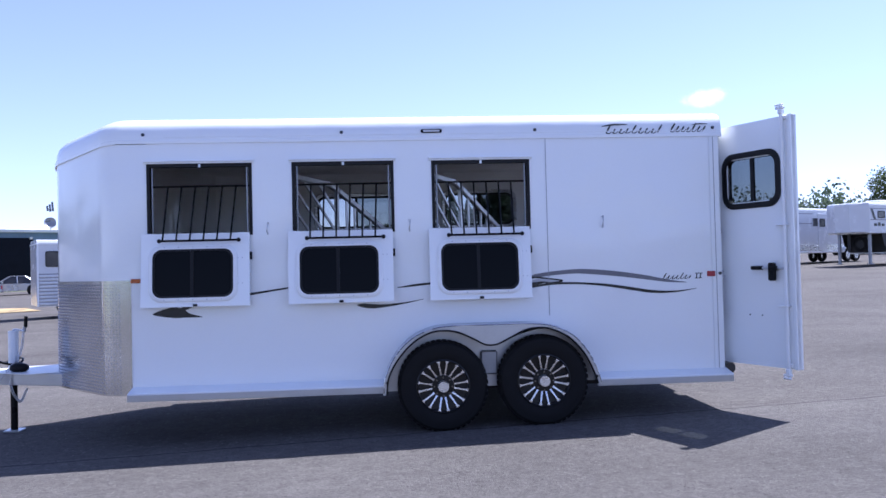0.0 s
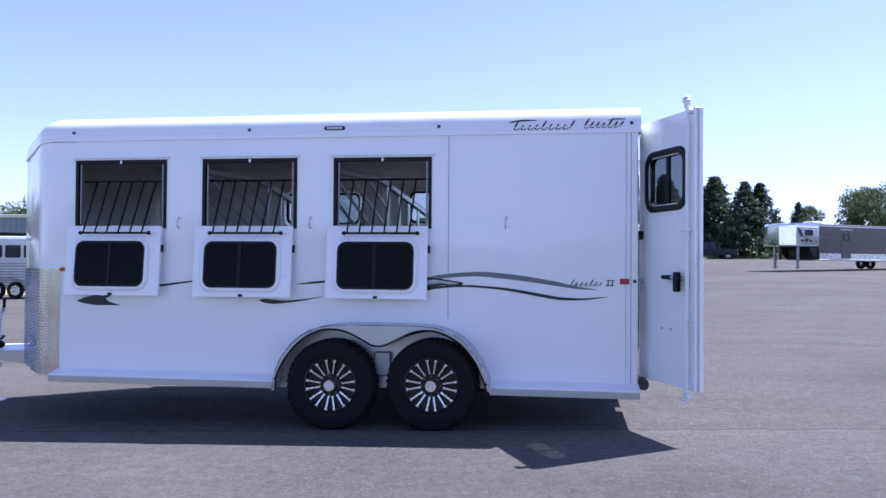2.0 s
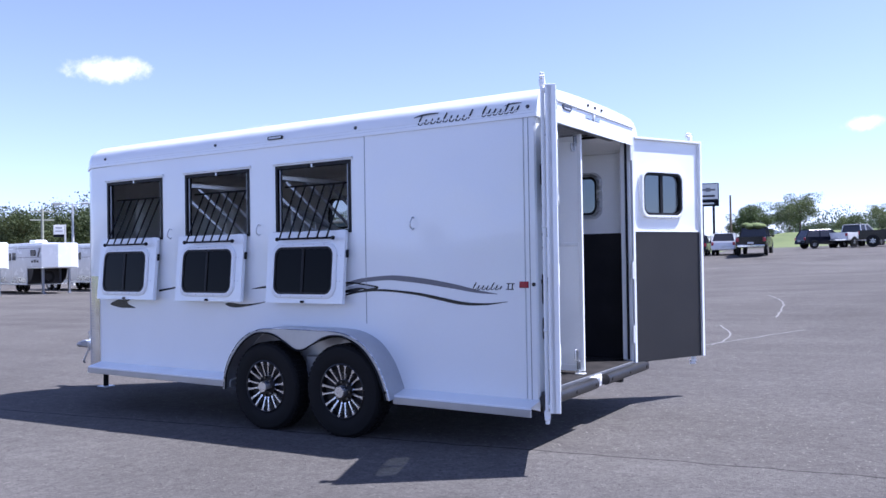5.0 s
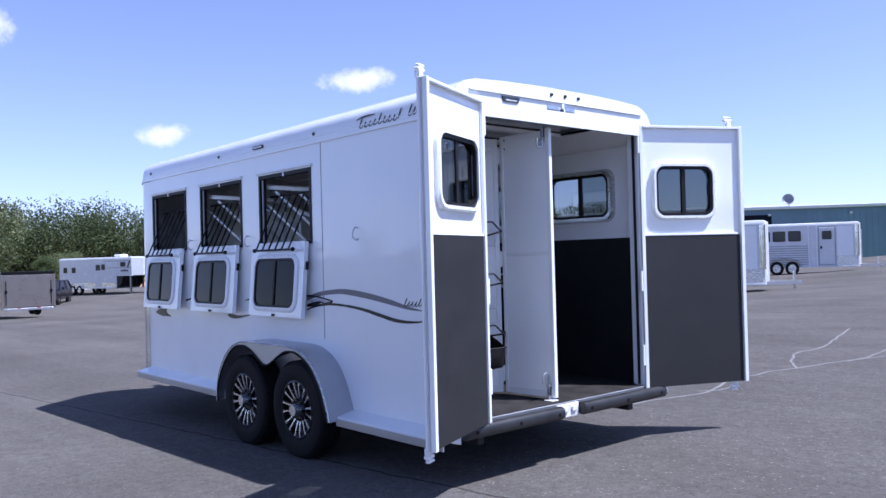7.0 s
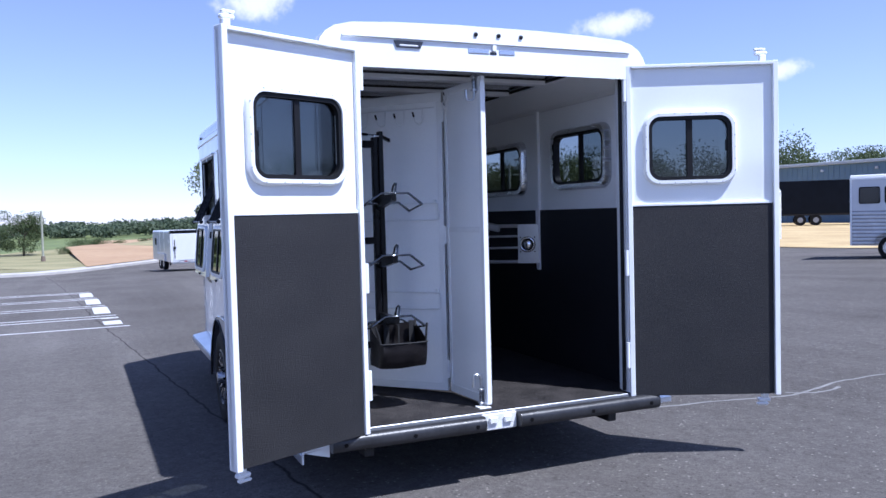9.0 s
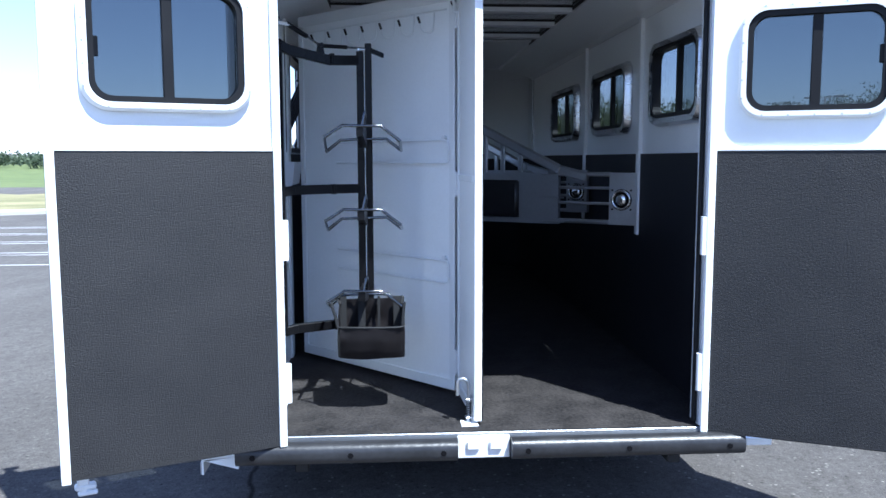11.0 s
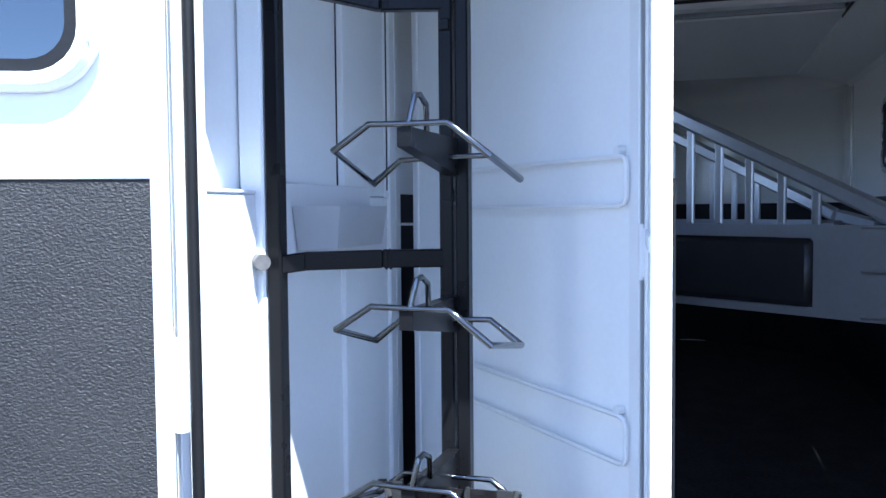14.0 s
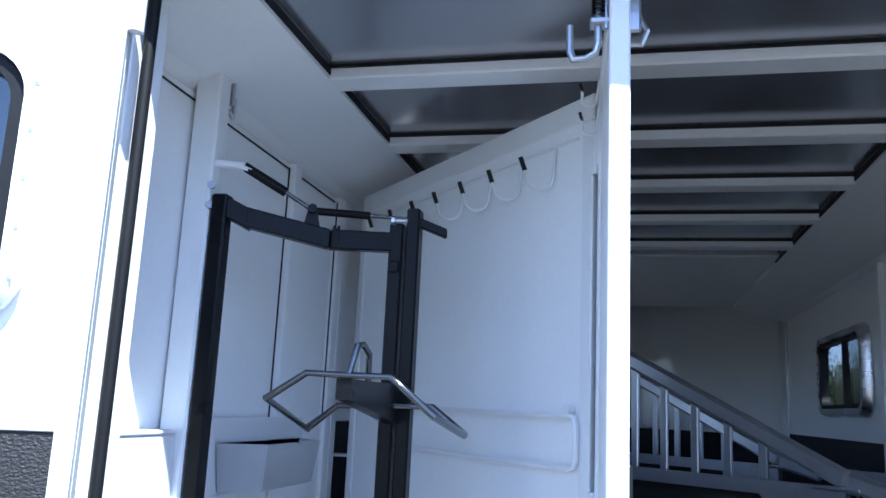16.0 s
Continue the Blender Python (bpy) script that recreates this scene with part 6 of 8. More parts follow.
def kerb_point(s):
    k = min(int(s), len(KERB) - 2)
    return KERB[k].lerp(KERB[k + 1], s - k)


bm = bm_new()
rows = []
for i in range(61):
    s = i / 10 if i < 60 else 5.999
    p = kerb_point(s)
    d = (kerb_point(min(s + 0.05, 5.999)) - kerb_point(max(0, s - 0.05))).normalized()
    n2 = Vector((-d.y, d.x)) * (1 if (-d.y) < 0 else -1)
    z = height(p.x, p.y)
    rows.append([bm.verts.new((p.x + n2.x * o, p.y + n2.y * o, z + h)) for o, h in ((0, -0.02), (0.0, 0.13), (0.03, 0.15), (0.5, 0.15), (1.1, 0.16))])
for A, B in zip(rows, rows[1:]):
    for j in range(4):
        bm.faces.new((A[j], A[j + 1], B[j + 1], B[j]))
tagged(part("kerb", bm, CONCRETE), "pale concrete kerb along the edge of the lot", "kerb", kind="structure")
bm = bm_new()
rows = []
for i in range(61):
    s = i / 10 if i < 60 else 5.999
    p = kerb_point(s)
    d = (kerb_point(min(s + 0.05, 5.999)) - kerb_point(max(0, s - 0.05))).normalized()
    n2 = Vector((-d.y, d.x)) * (1 if (-d.y) < 0 else -1)
    rows.append([bm.verts.new((p.x + n2.x * o, p.y + n2.y * o, max(height(p.x, p.y) + 0.16, terrain(p.x + n2.x * o, p.y + n2.y * o) + 0.05))) for o in (1.0, 3, 7, 13, 22)])
for A, B in zip(rows, rows[1:]):
    for j in range(4):
        bm.faces.new((A[j], A[j + 1], B[j + 1], B[j]))
VERGE = mat("sparse_verge_grass", (0.13, 0.13, 0.05), 0.95, scale=0.3, vary=0.3, fine=8, bump=0.6, base2=(0.33, 0.29, 0.15))
tagged(part("grass_verge", bm, VERGE, smooth=60), "sparse yellow-green grass verge behind the kerb", "verge", kind="structure")
bm = bm_new()
rows = []
for i in range(14):
    s = 3.1 + i * 0.1
    p = kerb_point(s)
    rows.append([bm.verts.new((p.x - o, p.y - 0.06 * o, max(height(p.x, p.y) + 0.19, terrain(p.x - o, p.y - 0.06 * o) + 0.09) + 0.25 * smoothstep(1.5, 26, o) + 0.1 * noise.noise(Vector((p.x * 0.4, o * 0.3, 2))) * smoothstep(2, 6, o))) for o in (1.2, 3, 6, 10, 15, 21, 28, 36)])
for A, B in zip(rows, rows[1:]):
    for j in range(7):
        bm.faces.new((A[j], A[j + 1], B[j + 1], B[j]))
tagged(part("soil_bank", bm, SOIL, smooth=60), "bare orange soil rising behind the kerb", "field", kind="structure")


def painted(name, x0, y0, x1, y1, w, label, cat):
    d = Vector((x1 - x0, y1 - y0)).normalized()
    n2 = Vector((-d.y, d.x)) * w / 2
    bm = bm_new()
    k = 8
    A, B = [], []
    for i in range(k + 1):
        p = Vector((x0, y0)).lerp(Vector((x1, y1)), i / k)
        A.append(bm.verts.new((p.x + n2.x, p.y + n2.y, height(p.x, p.y) + 0.005)))
        B.append(bm.verts.new((p.x - n2.x, p.y - n2.y, height(p.x, p.y) + 0.005)))
    for i in range(k):
        bm.faces.new((A[i], A[i + 1], B[i + 1], B[i]))
    return tagged(part(name, bm, PAINT), label, cat, "parking bay markings", "structure")


for k in range(5):
    x = -8.3 - 2.38 * k
    y = 5.98 - 0.17 * k
    painted("bay_line", x, y, x + 0.25, y - 9.5, 0.1, "worn white parking bay line", "road marking")
    if k:
        painted("bay_line", x + 0.42, y + 0.03, x + 0.67, y - 9.5, 0.1, "worn white parking bay line", "road marking")
for k in range(4):
    x = -8.75 - 2.38 * k
    y = 5.72 - 0.16 * k
    painted("bay_block", x, y, x - 1.45, y - 0.05, 0.32, "white painted block at the head of a parking bay", "road marking")


def crack(ctrl, w, label):
    P_ = curve_pts(ctrl, 46)
    bm = bm_new()
    A, B = [], []
    for i, (x, y) in enumerate(P_):
        a, b = P_[max(0, i - 1)], P_[min(45, i + 1)]
        d = Vector((b[0] - a[0], b[1] - a[1])).normalized()
        j = noise.noise(Vector((x * 3, y * 3, 1))) * 0.05
        ww = w * (0.55 + 0.6 * abs(noise.noise(Vector((x * 5, y * 5, 7)))))
        n2 = Vector((-d.y, d.x))
        A.append(bm.verts.new((x + n2.x * (j + ww), y + n2.y * (j + ww), height(x, y) + 0.004)))
        B.append(bm.verts.new((x + n2.x * (j - ww), y + n2.y * (j - ww), height(x, y) + 0.004)))
    for i in range(45):
        bm.faces.new((A[i], A[i + 1], B[i + 1], B[i]))
    tagged(part("sealed_crack", bm, SEALANT), label, "crack", kind="structure")


SEALANT = mat("pale_crack_filler", (0.16, 0.155, 0.15), 0.9, scale=6, vary=0.3, fine=60, bump=0.4, base2=(0.24, 0.235, 0.225))
for c in (
    [(2.0, 9.0), (2.13, 9.9), (2.3, 10.7), (2.15, 11.2), (2.07, 12.1), (2.2, 12.9), (2.6, 14.2), (3.4, 16.0)],
    [(2.2, 10.75), (2.33, 10.95), (2.25, 11.3)],
    [(2.2, 12.85), (1.6, 14.1), (1.5, 15.3), (0.9, 17.5)],
    [(2.5, 13.7), (2.45, 15.0), (1.9, 16.6)],
    [(2.6, 18.0), (2.15, 21.2), (1.4, 23.4)],
):
    crack(c, 0.022, "pale filled crack in the asphalt")

# ---- trees ----
def leaf_material(name, dark, light):
    m = bpy.data.materials.new(name)
    m.use_nodes = True
    n, l = m.node_tree.nodes, m.node_tree.links
    p = n["Principled BSDF"]
    p.inputs["Roughness"].default_value, p.inputs["Specular IOR Level"].default_value = 0.6, 0.25
    geo, info, ramp = n.new("ShaderNodeNewGeometry"), n.new("ShaderNodeObjectInfo"), n.new("ShaderNodeValToRGB")
    ramp.color_ramp.elements[0].color, ramp.color_ramp.elements[1].color = (*dark, 1), (*light, 1)
    l.new(geo.outputs["Random Per Island"], ramp.inputs["Fac"])
    hs, mr = n.new("ShaderNodeHueSaturation"), n.new("ShaderNodeMapRange")
    mr.inputs["To Min"].default_value, mr.inputs["To Max"].default_value = 0.8, 1.25
    l.new(info.outputs["Random"], mr.inputs["Value"])
    l.new(mr.outputs["Result"], hs.inputs["Value"])
    l.new(ramp.outputs["Color"], hs.inputs["Color"])
    l.new(hs.outputs["Color"], p.inputs["Base Color"])
    tr, mx = n.new("ShaderNodeBsdfTranslucent"), n.new("ShaderNodeMixShader")
    l.new(hs.outputs["Color"], tr.inputs["Color"])
    mx.inputs["Fac"].default_value = 0.3
    l.new(p.outputs["BSDF"], mx.inputs[1])
    l.new(tr.outputs["BSDF"], mx.inputs[2])
    l.new(mx.outputs["Shader"], n["Material Output"].inputs["Surface"])
    return m


LEAF = leaf_material("broadleaf_foliage", (0.04, 0.062, 0.024), (0.12, 0.15, 0.062))
LEAF_PALE = leaf_material("willow_foliage", (0.075, 0.10, 0.042), (0.20, 0.225, 0.11))
NEEDLE = leaf_material("conifer_needles", (0.026, 0.046, 0.030), (0.09, 0.12, 0.068))
# distance haze put into the leaf colour: paler and bluer than LEAF
HAZELEAF = leaf_material("haze_tinted_foliage", (0.06, 0.085, 0.055), (0.12, 0.15, 0.09))
BARK = mat("grey_brown_bark", (0.09, 0.07, 0.055), 0.9, scale=6, vary=0.3, fine=30, bump=0.6, stretch=(1, 1, 0.3))


def quads_mesh(name, centres, sizes, rng, material, flat=0.0):
    """Many small leaf faces of random attitude, as one mesh."""
    c = np.asarray(centres, float)
    n = len(c)
    a = rng.normal(size=(n, 3))
    a[:, 2] *= 1 - flat
    a /= np.linalg.norm(a, axis=1)[:, None]
    b = np.cross(a, rng.normal(size=(n, 3)))
    b /= np.linalg.norm(b, axis=1)[:, None]
    s = np.asarray(sizes)[:, None]
    v = np.empty((n, 4, 3))
    v[:, 0], v[:, 1], v[:, 2], v[:, 3] = c - a * s, c - b * s * 0.55, c + a * s, c + b * s * 0.55
    me = bpy.data.meshes.new(name)
    me.from_pydata(v.reshape(-1, 3).tolist(), [], (np.arange(n * 4).reshape(n, 4)).tolist())
    me.materials.append(material)
    return me


def broadleaf(seed, h, w, material, label, leaves=2600, low=0.18):
    """A broadleaf tree of height h and crown width w."""
    rng = np.random.default_rng(seed)
    t = thing("tree", label, "tree")
    bm = bm_new()
    tr = 0.028 * h
    base = Vector((0, 0, -0.25))
    pts = [base, Vector((0.02 * h * rng.normal(), 0.02 * h * rng.normal(), 0.25 * h)), Vector((0.03 * h * rng.normal(), 0.03 * h * rng.normal(), 0.55 * h))]
    for a, b, r0, r1 in ((pts[0], pts[1], tr, tr * 0.7), (pts[1], pts[2], tr * 0.7, tr * 0.35)):
        cyl(bm, a, b, r0, r1, seg=8)
    ends = []
    for k in range(9):
        an = 2 * math.pi * k / 9 + rng.uniform(-0.3, 0.3)
        z0 = rng.uniform(0.22, 0.5) * h
        st = pts[0].lerp(pts[2], z0 / (0.56 * h))
        e = Vector((math.cos(an) * w * rng.uniform(0.22, 0.42), math.sin(an) * w * rng.uniform(0.22, 0.42), z0 + h * rng.uniform(0.12, 0.42)))
        cyl(bm, st, e, tr * 0.32, tr * 0.1, seg=6)
        ends.append(e)
    part("trunk", bm, BARK, t, smooth=50)
    lobes = [(np.array(e), rng.uniform(0.16, 0.27) * w) for e in ends]
    lobes += [(np.array((rng.normal() * 0.12 * w, rng.normal() * 0.12 * w, h * rng.uniform(0.6, 0.86))), rng.uniform(0.16, 0.25) * w) for _ in range(6)]
    lobes += [(np.array((math.cos(q) * w * 0.34, math.sin(q) * w * 0.34, h * rng.uniform(low + 0.12, 0.6))), rng.uniform(0.1, 0.2) * w) for q in rng.uniform(0, 6.28, 9)]
    C, S = [], []
    for k in range(int(leaves * 4.6)):
        o, r = lobes[rng.integers(len(lobes))]
        d = rng.normal(size=3)
        d /= np.linalg.norm(d)
        p = o + d * r * rng.uniform(0.3, 1.0) ** 0.6 * rng.uniform(0.84, 1.05) * np.array((1, 1, 0.8))
        if p[2] < low * h or p[2] > h * 1.02:
            continue
        C.append(p)
        S.append(rng.uniform(0.6, 1.3) * 0.0145 * h ** 0.5 * w ** 0.5)
    ob = new("crown", quads_mesh("crown", C, S, rng, material))
    ob.parent = t
    return t


def conifer(seed, h, w, label, leaves=2600, loose=0.0):
    """Spruce or pine: whorls of drooping boughs on a straight trunk."""
    rng = np.random.default_rng(seed)
    t = thing("conifer", label, "tree")
    bm = bm_new()
    cyl(bm, (0, 0, -0.25), (0, 0, h * 0.97), 0.02 * h, 0.003 * h, seg=8)
    part("trunk", bm, BARK, t, smooth=50)
    C, S = [], []
    nb = 70
    per = leaves // nb
    for k in range(nb):
        f = (k + rng.uniform(0, 1)) / nb
        z = h * (0.06 + 0.93 * f)
        reach = w * 0.5 * ((1 - f) ** (0.95 if not loose else 0.85)) * rng.uniform(0.65, 1.1) + 0.05
        an = k * 2.4 + rng.uniform(-0.3, 0.3)
        for s in np.sqrt(rng.uniform(0.02, 1, per)):
            spread = 0.13 * reach * (1.2 - s) + 0.05 * h ** 0.5
            C.append((math.cos(an) * reach * s + rng.normal() * spread, math.sin(an) * reach * s + rng.normal() * spread, z - reach * s * (0.28 - 0.3 * loose) + rng.normal() * 0.05 * h ** 0.5))
            S.append(rng.uniform(0.6, 1.3) * 0.030 * h ** 0.5 * w ** 0.35)
    ob = new("crown", quads_mesh("crown", C, S, rng, NEEDLE, 0.5))
    ob.parent = t
    return t


def place(ob, x, y, rz=0, s=1.0, z=None, sz=None):
    zz = terrain(x, y) if z is None else z
    ob.matrix_basis = pose(x, y, zz, 0, 0, rz) @ Matrix.Diagonal((s, s, s if sz is None else sz, 1))


def scatter(src, spots):
    """First spot takes the thing itself, the rest take copies."""
    for k, (x, y, s, rz) in enumerate(spots):
        m = pose(x, y, terrain(x, y), 0, 0, rz) @ Matrix.Scale(s, 4)
        if k == 0:
            src.matrix_basis = m
        else:
            copy_thing(src, m)


round_tree = broadleaf(11, 8.0, 8.6, LEAF, "dark green round broadleaf tree in full leaf", 3400)
tall_tree = broadleaf(12, 8.6, 6.2, LEAF, "tall green broadleaf tree in full leaf", 2800)
open_tree = broadleaf(13, 7.0, 7.4, LEAF_PALE, "loose pale green tree with ragged crown", 2600, 0.1)
willow = broadleaf(14, 9.4, 9.2, LEAF_PALE, "large pale green willow-like tree", 4600, 0.06)
bush = broadleaf(15, 3.6, 5.0, LEAF, "broad low green leafy bush", 1600, 0.02)
spruce = conifer(21, 7.4, 5.6, "dark green pointed spruce in dense needle", 4300)
pine = conifer(22, 9.0, 9.4, "dark green shaggy pine on the bank", 6600, 0.6)
scatter(round_tree, [(33.0, 87.0, 0.94, 0), (42.6, 62.0, 0.98, 40), (-70.5, 91.5, 1.12, 80), (-62.0, 91.0, 1.16, 150), (-85.5, 54.0, 1.15, 200), (-69.0, 61.5, 1.1, 250), (-15.8, 106.0, 0.6, 60), (-13.2, 113.0, 0.58, 160), (-18.6, 110.0, 0.5, 220)])
scatter(tall_tree, [(29.2, 97.0, 0.55, 0), (0.4, 100.5, 0.62, 30), (24.8, 93.0, 0.78, 60), (-73.5, 71.0, 1.18, 90), (-80.0, 64.0, 1.15, 130), (-87.0, 62.5, 1.2, 170), (-88.5, 31.5, 0.9, 210), (-70.5, 24.0, 0.72, 250), (-76.0, 80.0, 1.1, 290), (-54.0, 96.0, 1.05, 200), (-0.4, 87.0, 0.48, 120)])
scatter(open_tree, [(-10.8, 105.0, 0.64, 0), (44.8, 102.0, 0.78, 10), (48.8, 110.0, 0.85, 50), (31.5, 104.0, 0.55, 70), (3.0, 99.5, 0.72, 40), (22.2, 96.0, 0.85, 80), (-6.1, 105.0, 0.36, 120), (-2.5, 106.0, 0.6, 160), (-82.0, 46.0, 1.1, 200), (-78.0, 28.0, 0.8, 240), (1.6, 92.0, 0.4, 280)])
field_tree = broadleaf(16, 4.0, 3.9, LEAF, "dark green tree leafy to the ground at the field edge", 2600, 0.03)
scatter(field_tree, [(-64.5, 0.5, 0.95, 20), (-66.0, -2.6, 0.8, 140)])
scatter(willow, [(-66.3, 17.2, 0.92, 30)])
scatter(bush, [(-4.4, 101.0, 0.5, 0), (38.0, 84.0, 0.8, 40), (-8.2, 103.0, 0.55, 80), (-13.4, 101.0, 0.5, 120), (-9.3, 100.0, 0.4, 10), (-6.9, 107.0, 0.6, 60), (-15.2, 99.0, 0.45, 200), (-97.6, 3.8, 0.95, 160), (-102.6, 5.2, 0.9, 200), (-103.0, 8.6, 0.8, 90), (-105.0, 12.0, 0.95, 10), (-63.5, 3.4, 0.5, 250), (-37.0, -2.2, 0.2, 0), (-34.5, -4.0, 0.22, 60), (36.0, 82.0, 0.7, 190), (-60.0, 52.0, 0.9, 230), (-18.5, 104.0, 0.55, 300), (-99.0, 6.4, 1.0, 45)])
scatter(spruce, [(4.4, 95.4, 0.86, 0), (7.1, 95.3, 0.80, 50), (8.3, 98.3, 0.92, 90), (10.2, 98.2, 0.8, 130), (24.9, 84.7, 0.86, 170), (26.3, 88.0, 0.75, 210), (5.4, 99.0, 0.6, 20)])
scatter(pine, [(12.8, 91.0, 0.92, 0), (13.6, 93.5, 0.92, 40), (15.8, 90.0, 0.84, 80), (17.6, 89.5, 0.98, 120), (20.3, 87.0, 0.92, 160), (22.0, 88.0, 0.9, 200), (18.6, 93.0, 0.95, 240), (11.2, 94.0, 0.75, 280)])


def woods(name, spots, hgt, wid, material, seed, label, n=520, fine=0.05):
    """A far belt of woodland: crowns of loose clumps, uncountable."""
    rng = np.random.default_rng(seed)
    C, S = [], []
    for x, y in spots:
        k = rng.uniform(0.7, 1.2)
        z0 = terrain(x, y)
        d = rng.normal(size=(n, 3))
        d /= np.linalg.norm(d, axis=1)[:, None]
        lob = np.clip(rng.normal(size=(5, 3)), -1.1, 1.1) * np.array((0.25, 0.25, 0.12))
        pick = lob[rng.integers(0, 5, n)]
        p = np.array((x, y, z0 + hgt * k * 0.48)) + (d * rng.uniform(0.35, 0.92, n)[:, None] * np.array((0.38, 0.38, 0.42)) + pick) * np.array((wid * k, wid * k, hgt * k))
        C += p.tolist()
        S += (rng.uniform(0.5, 1.1, n) * fine * wid).tolist()
    tagged(new(name, quads_mesh(name, C, S, rng, material)), label, "woods", kind="stuff")


rw = np.random.default_rng(5)
arc = lambda lo, hi, r0, r1, n: [(7 - math.sin(radians(b)) * r, 4 + math.cos(radians(b)) * r) for b, r in zip(rw.uniform(lo, hi, n), rw.uniform(r0, r1, n))]
woods("tree_belt", arc(43, 79, 112, 135, 90), 11.0, 8.0, LEAF, 31, "dense green belt of trees behind the lot", 3400, 0.025)
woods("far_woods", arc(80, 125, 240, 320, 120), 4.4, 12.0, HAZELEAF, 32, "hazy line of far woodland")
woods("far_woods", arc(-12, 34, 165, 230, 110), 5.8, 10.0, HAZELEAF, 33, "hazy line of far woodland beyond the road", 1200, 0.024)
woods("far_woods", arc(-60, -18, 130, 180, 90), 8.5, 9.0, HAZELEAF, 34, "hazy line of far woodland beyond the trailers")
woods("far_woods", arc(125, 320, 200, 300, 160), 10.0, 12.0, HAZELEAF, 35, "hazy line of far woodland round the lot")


# ---- clouds: far, thin, white ----
def cloud_material():
    m = bpy.data.materials.new("cloud_vapour")
    m.use_nodes = True
    n, l = m.node_tree.nodes, m.node_tree.links
    n.remove(n["Principled BSDF"])
    tc, nz, gr = n.new("ShaderNodeTexCoord"), n.new("ShaderNodeTexNoise"), n.new("ShaderNodeTexGradient")
    gr.gradient_type = "SPHERICAL"
    mp = n.new("ShaderNodeMapping")
    mp.inputs["Location"].default_value, mp.inputs["Scale"].default_value = (-1, -1, 0), (2, 2, 0)
    l.new(tc.outputs["Generated"], mp.inputs["Vector"])
    l.new(mp.outputs["Vector"], gr.inputs["Vector"])
    l.new(tc.outputs["Object"], nz.inputs["Vector"])
    nz.inputs["Scale"].default_value, nz.inputs["Detail"].default_value, nz.inputs["Roughness"].default_value = 0.022, 8, 0.65
    ad = n.new("ShaderNodeMath")
    ad.operation = "MULTIPLY_ADD"
    ad.inputs[1].default_value = 0.8
    l.new(gr.outputs["Fac"], ad.inputs[0])
    l.new(nz.outputs["Fac"], ad.inputs[2])
    mr = n.new("ShaderNodeMapRange")
    mr.interpolation_type = "SMOOTHSTEP"
    mr.inputs["From Min"].default_value, mr.inputs["From Max"].default_value = 0.72, 1.25
    mr.inputs["To Max"].default_value = 0.8
    l.new(ad.outputs["Value"], mr.inputs["Value"])
    tr, em, mx = n.new("ShaderNodeBsdfTransparent"), n.new("ShaderNodeEmission"), n.new("ShaderNodeMixShader")
    em.inputs["Color"].default_value, em.inputs["Strength"].default_value = (1.0, 0.93, 0.95, 1), 0.72
    l.new(mr.outputs["Result"], mx.inputs["Fac"])
    l.new(tr.outputs["BSDF"], mx.inputs[1])
    l.new(em.outputs["Emission"], mx.inputs[2])
    l.new(mx.outputs["Shader"], n["Material Output"].inputs["Surface"])
    return m


CLOUD = cloud_material()
for b, el, wd, hg in ((54.3, 12.5, 190, 64), (78.7, 14.6, 190, 105), (67.6, 8.7, 130, 58), (44.2, 8.7, 150, 50), (-22.0, 10.7, 110, 46), (5.0, 8.0, 90, 36)):
    dirv = Vector((-math.sin(radians(b)) * math.cos(radians(el)), math.cos(radians(b)) * math.cos(radians(el)), math.sin(radians(el))))
    bm = bm_new()
    prism(bm, [(-wd / 2, -hg / 2), (wd / 2, -hg / 2), (wd / 2, hg / 2), (-wd / 2, hg / 2)], Matrix.Identity(4), 0.5)
    ob = part("cloud", bm, CLOUD)
    ob.matrix_basis = look(dirv * 1400, (0, 0, 0)) 
    tagged(ob, "small soft white cloud low in a pale sky", "cloud", "clouds", "structure")


# ---- parked trailers, cars and buildings round the lot ----
BODYW = mat("white_aluminium_skin", (0.64, 0.65, 0.665), 0.25, scale=2, vary=0.05, fine=40, coat=0.2)
BROWN = mat("taupe_aluminium_skin", (0.10, 0.085, 0.08), 0.3, scale=2, vary=0.1, fine=40)
MIRROR = mat("polished_stainless", (0.68, 0.70, 0.72), 0.09, metal=1.0, scale=1.2, vary=0.15, fine=8, bump=0.25)
NAVY = mat("blue_metal_siding", (0.15, 0.23, 0.30), 0.45, scale=0.6, vary=0.12, fine=20)
NAVYROOF = mat("pale_roof_trim", (0.50, 0.54, 0.56), 0.4, scale=1, vary=0.06)
SEMI = mat("black_trailer_skin", (0.006, 0.008, 0.013), 0.4, scale=1.5, vary=0.2, spec=0.08)
POLE = mat("pale_grey_pole", (0.5, 0.51, 0.5), 0.5, scale=3, vary=0.1)
WOOD = mat("weathered_pole_wood", (0.17, 0.13, 0.10), 0.9, scale=4, vary=0.25, fine=30, bump=0.4, stretch=(1, 1, 0.2))


PALEWOOD = mat("pale_lichened_pole", (0.30, 0.31, 0.25), 0.85, scale=4, vary=0.2, fine=30, bump=0.3)
TAUPE = mat("grey_taupe_skin", (0.16, 0.145, 0.14), 0.28, metal=0.3, scale=1.5, vary=0.12, fine=30, coat=0.2)


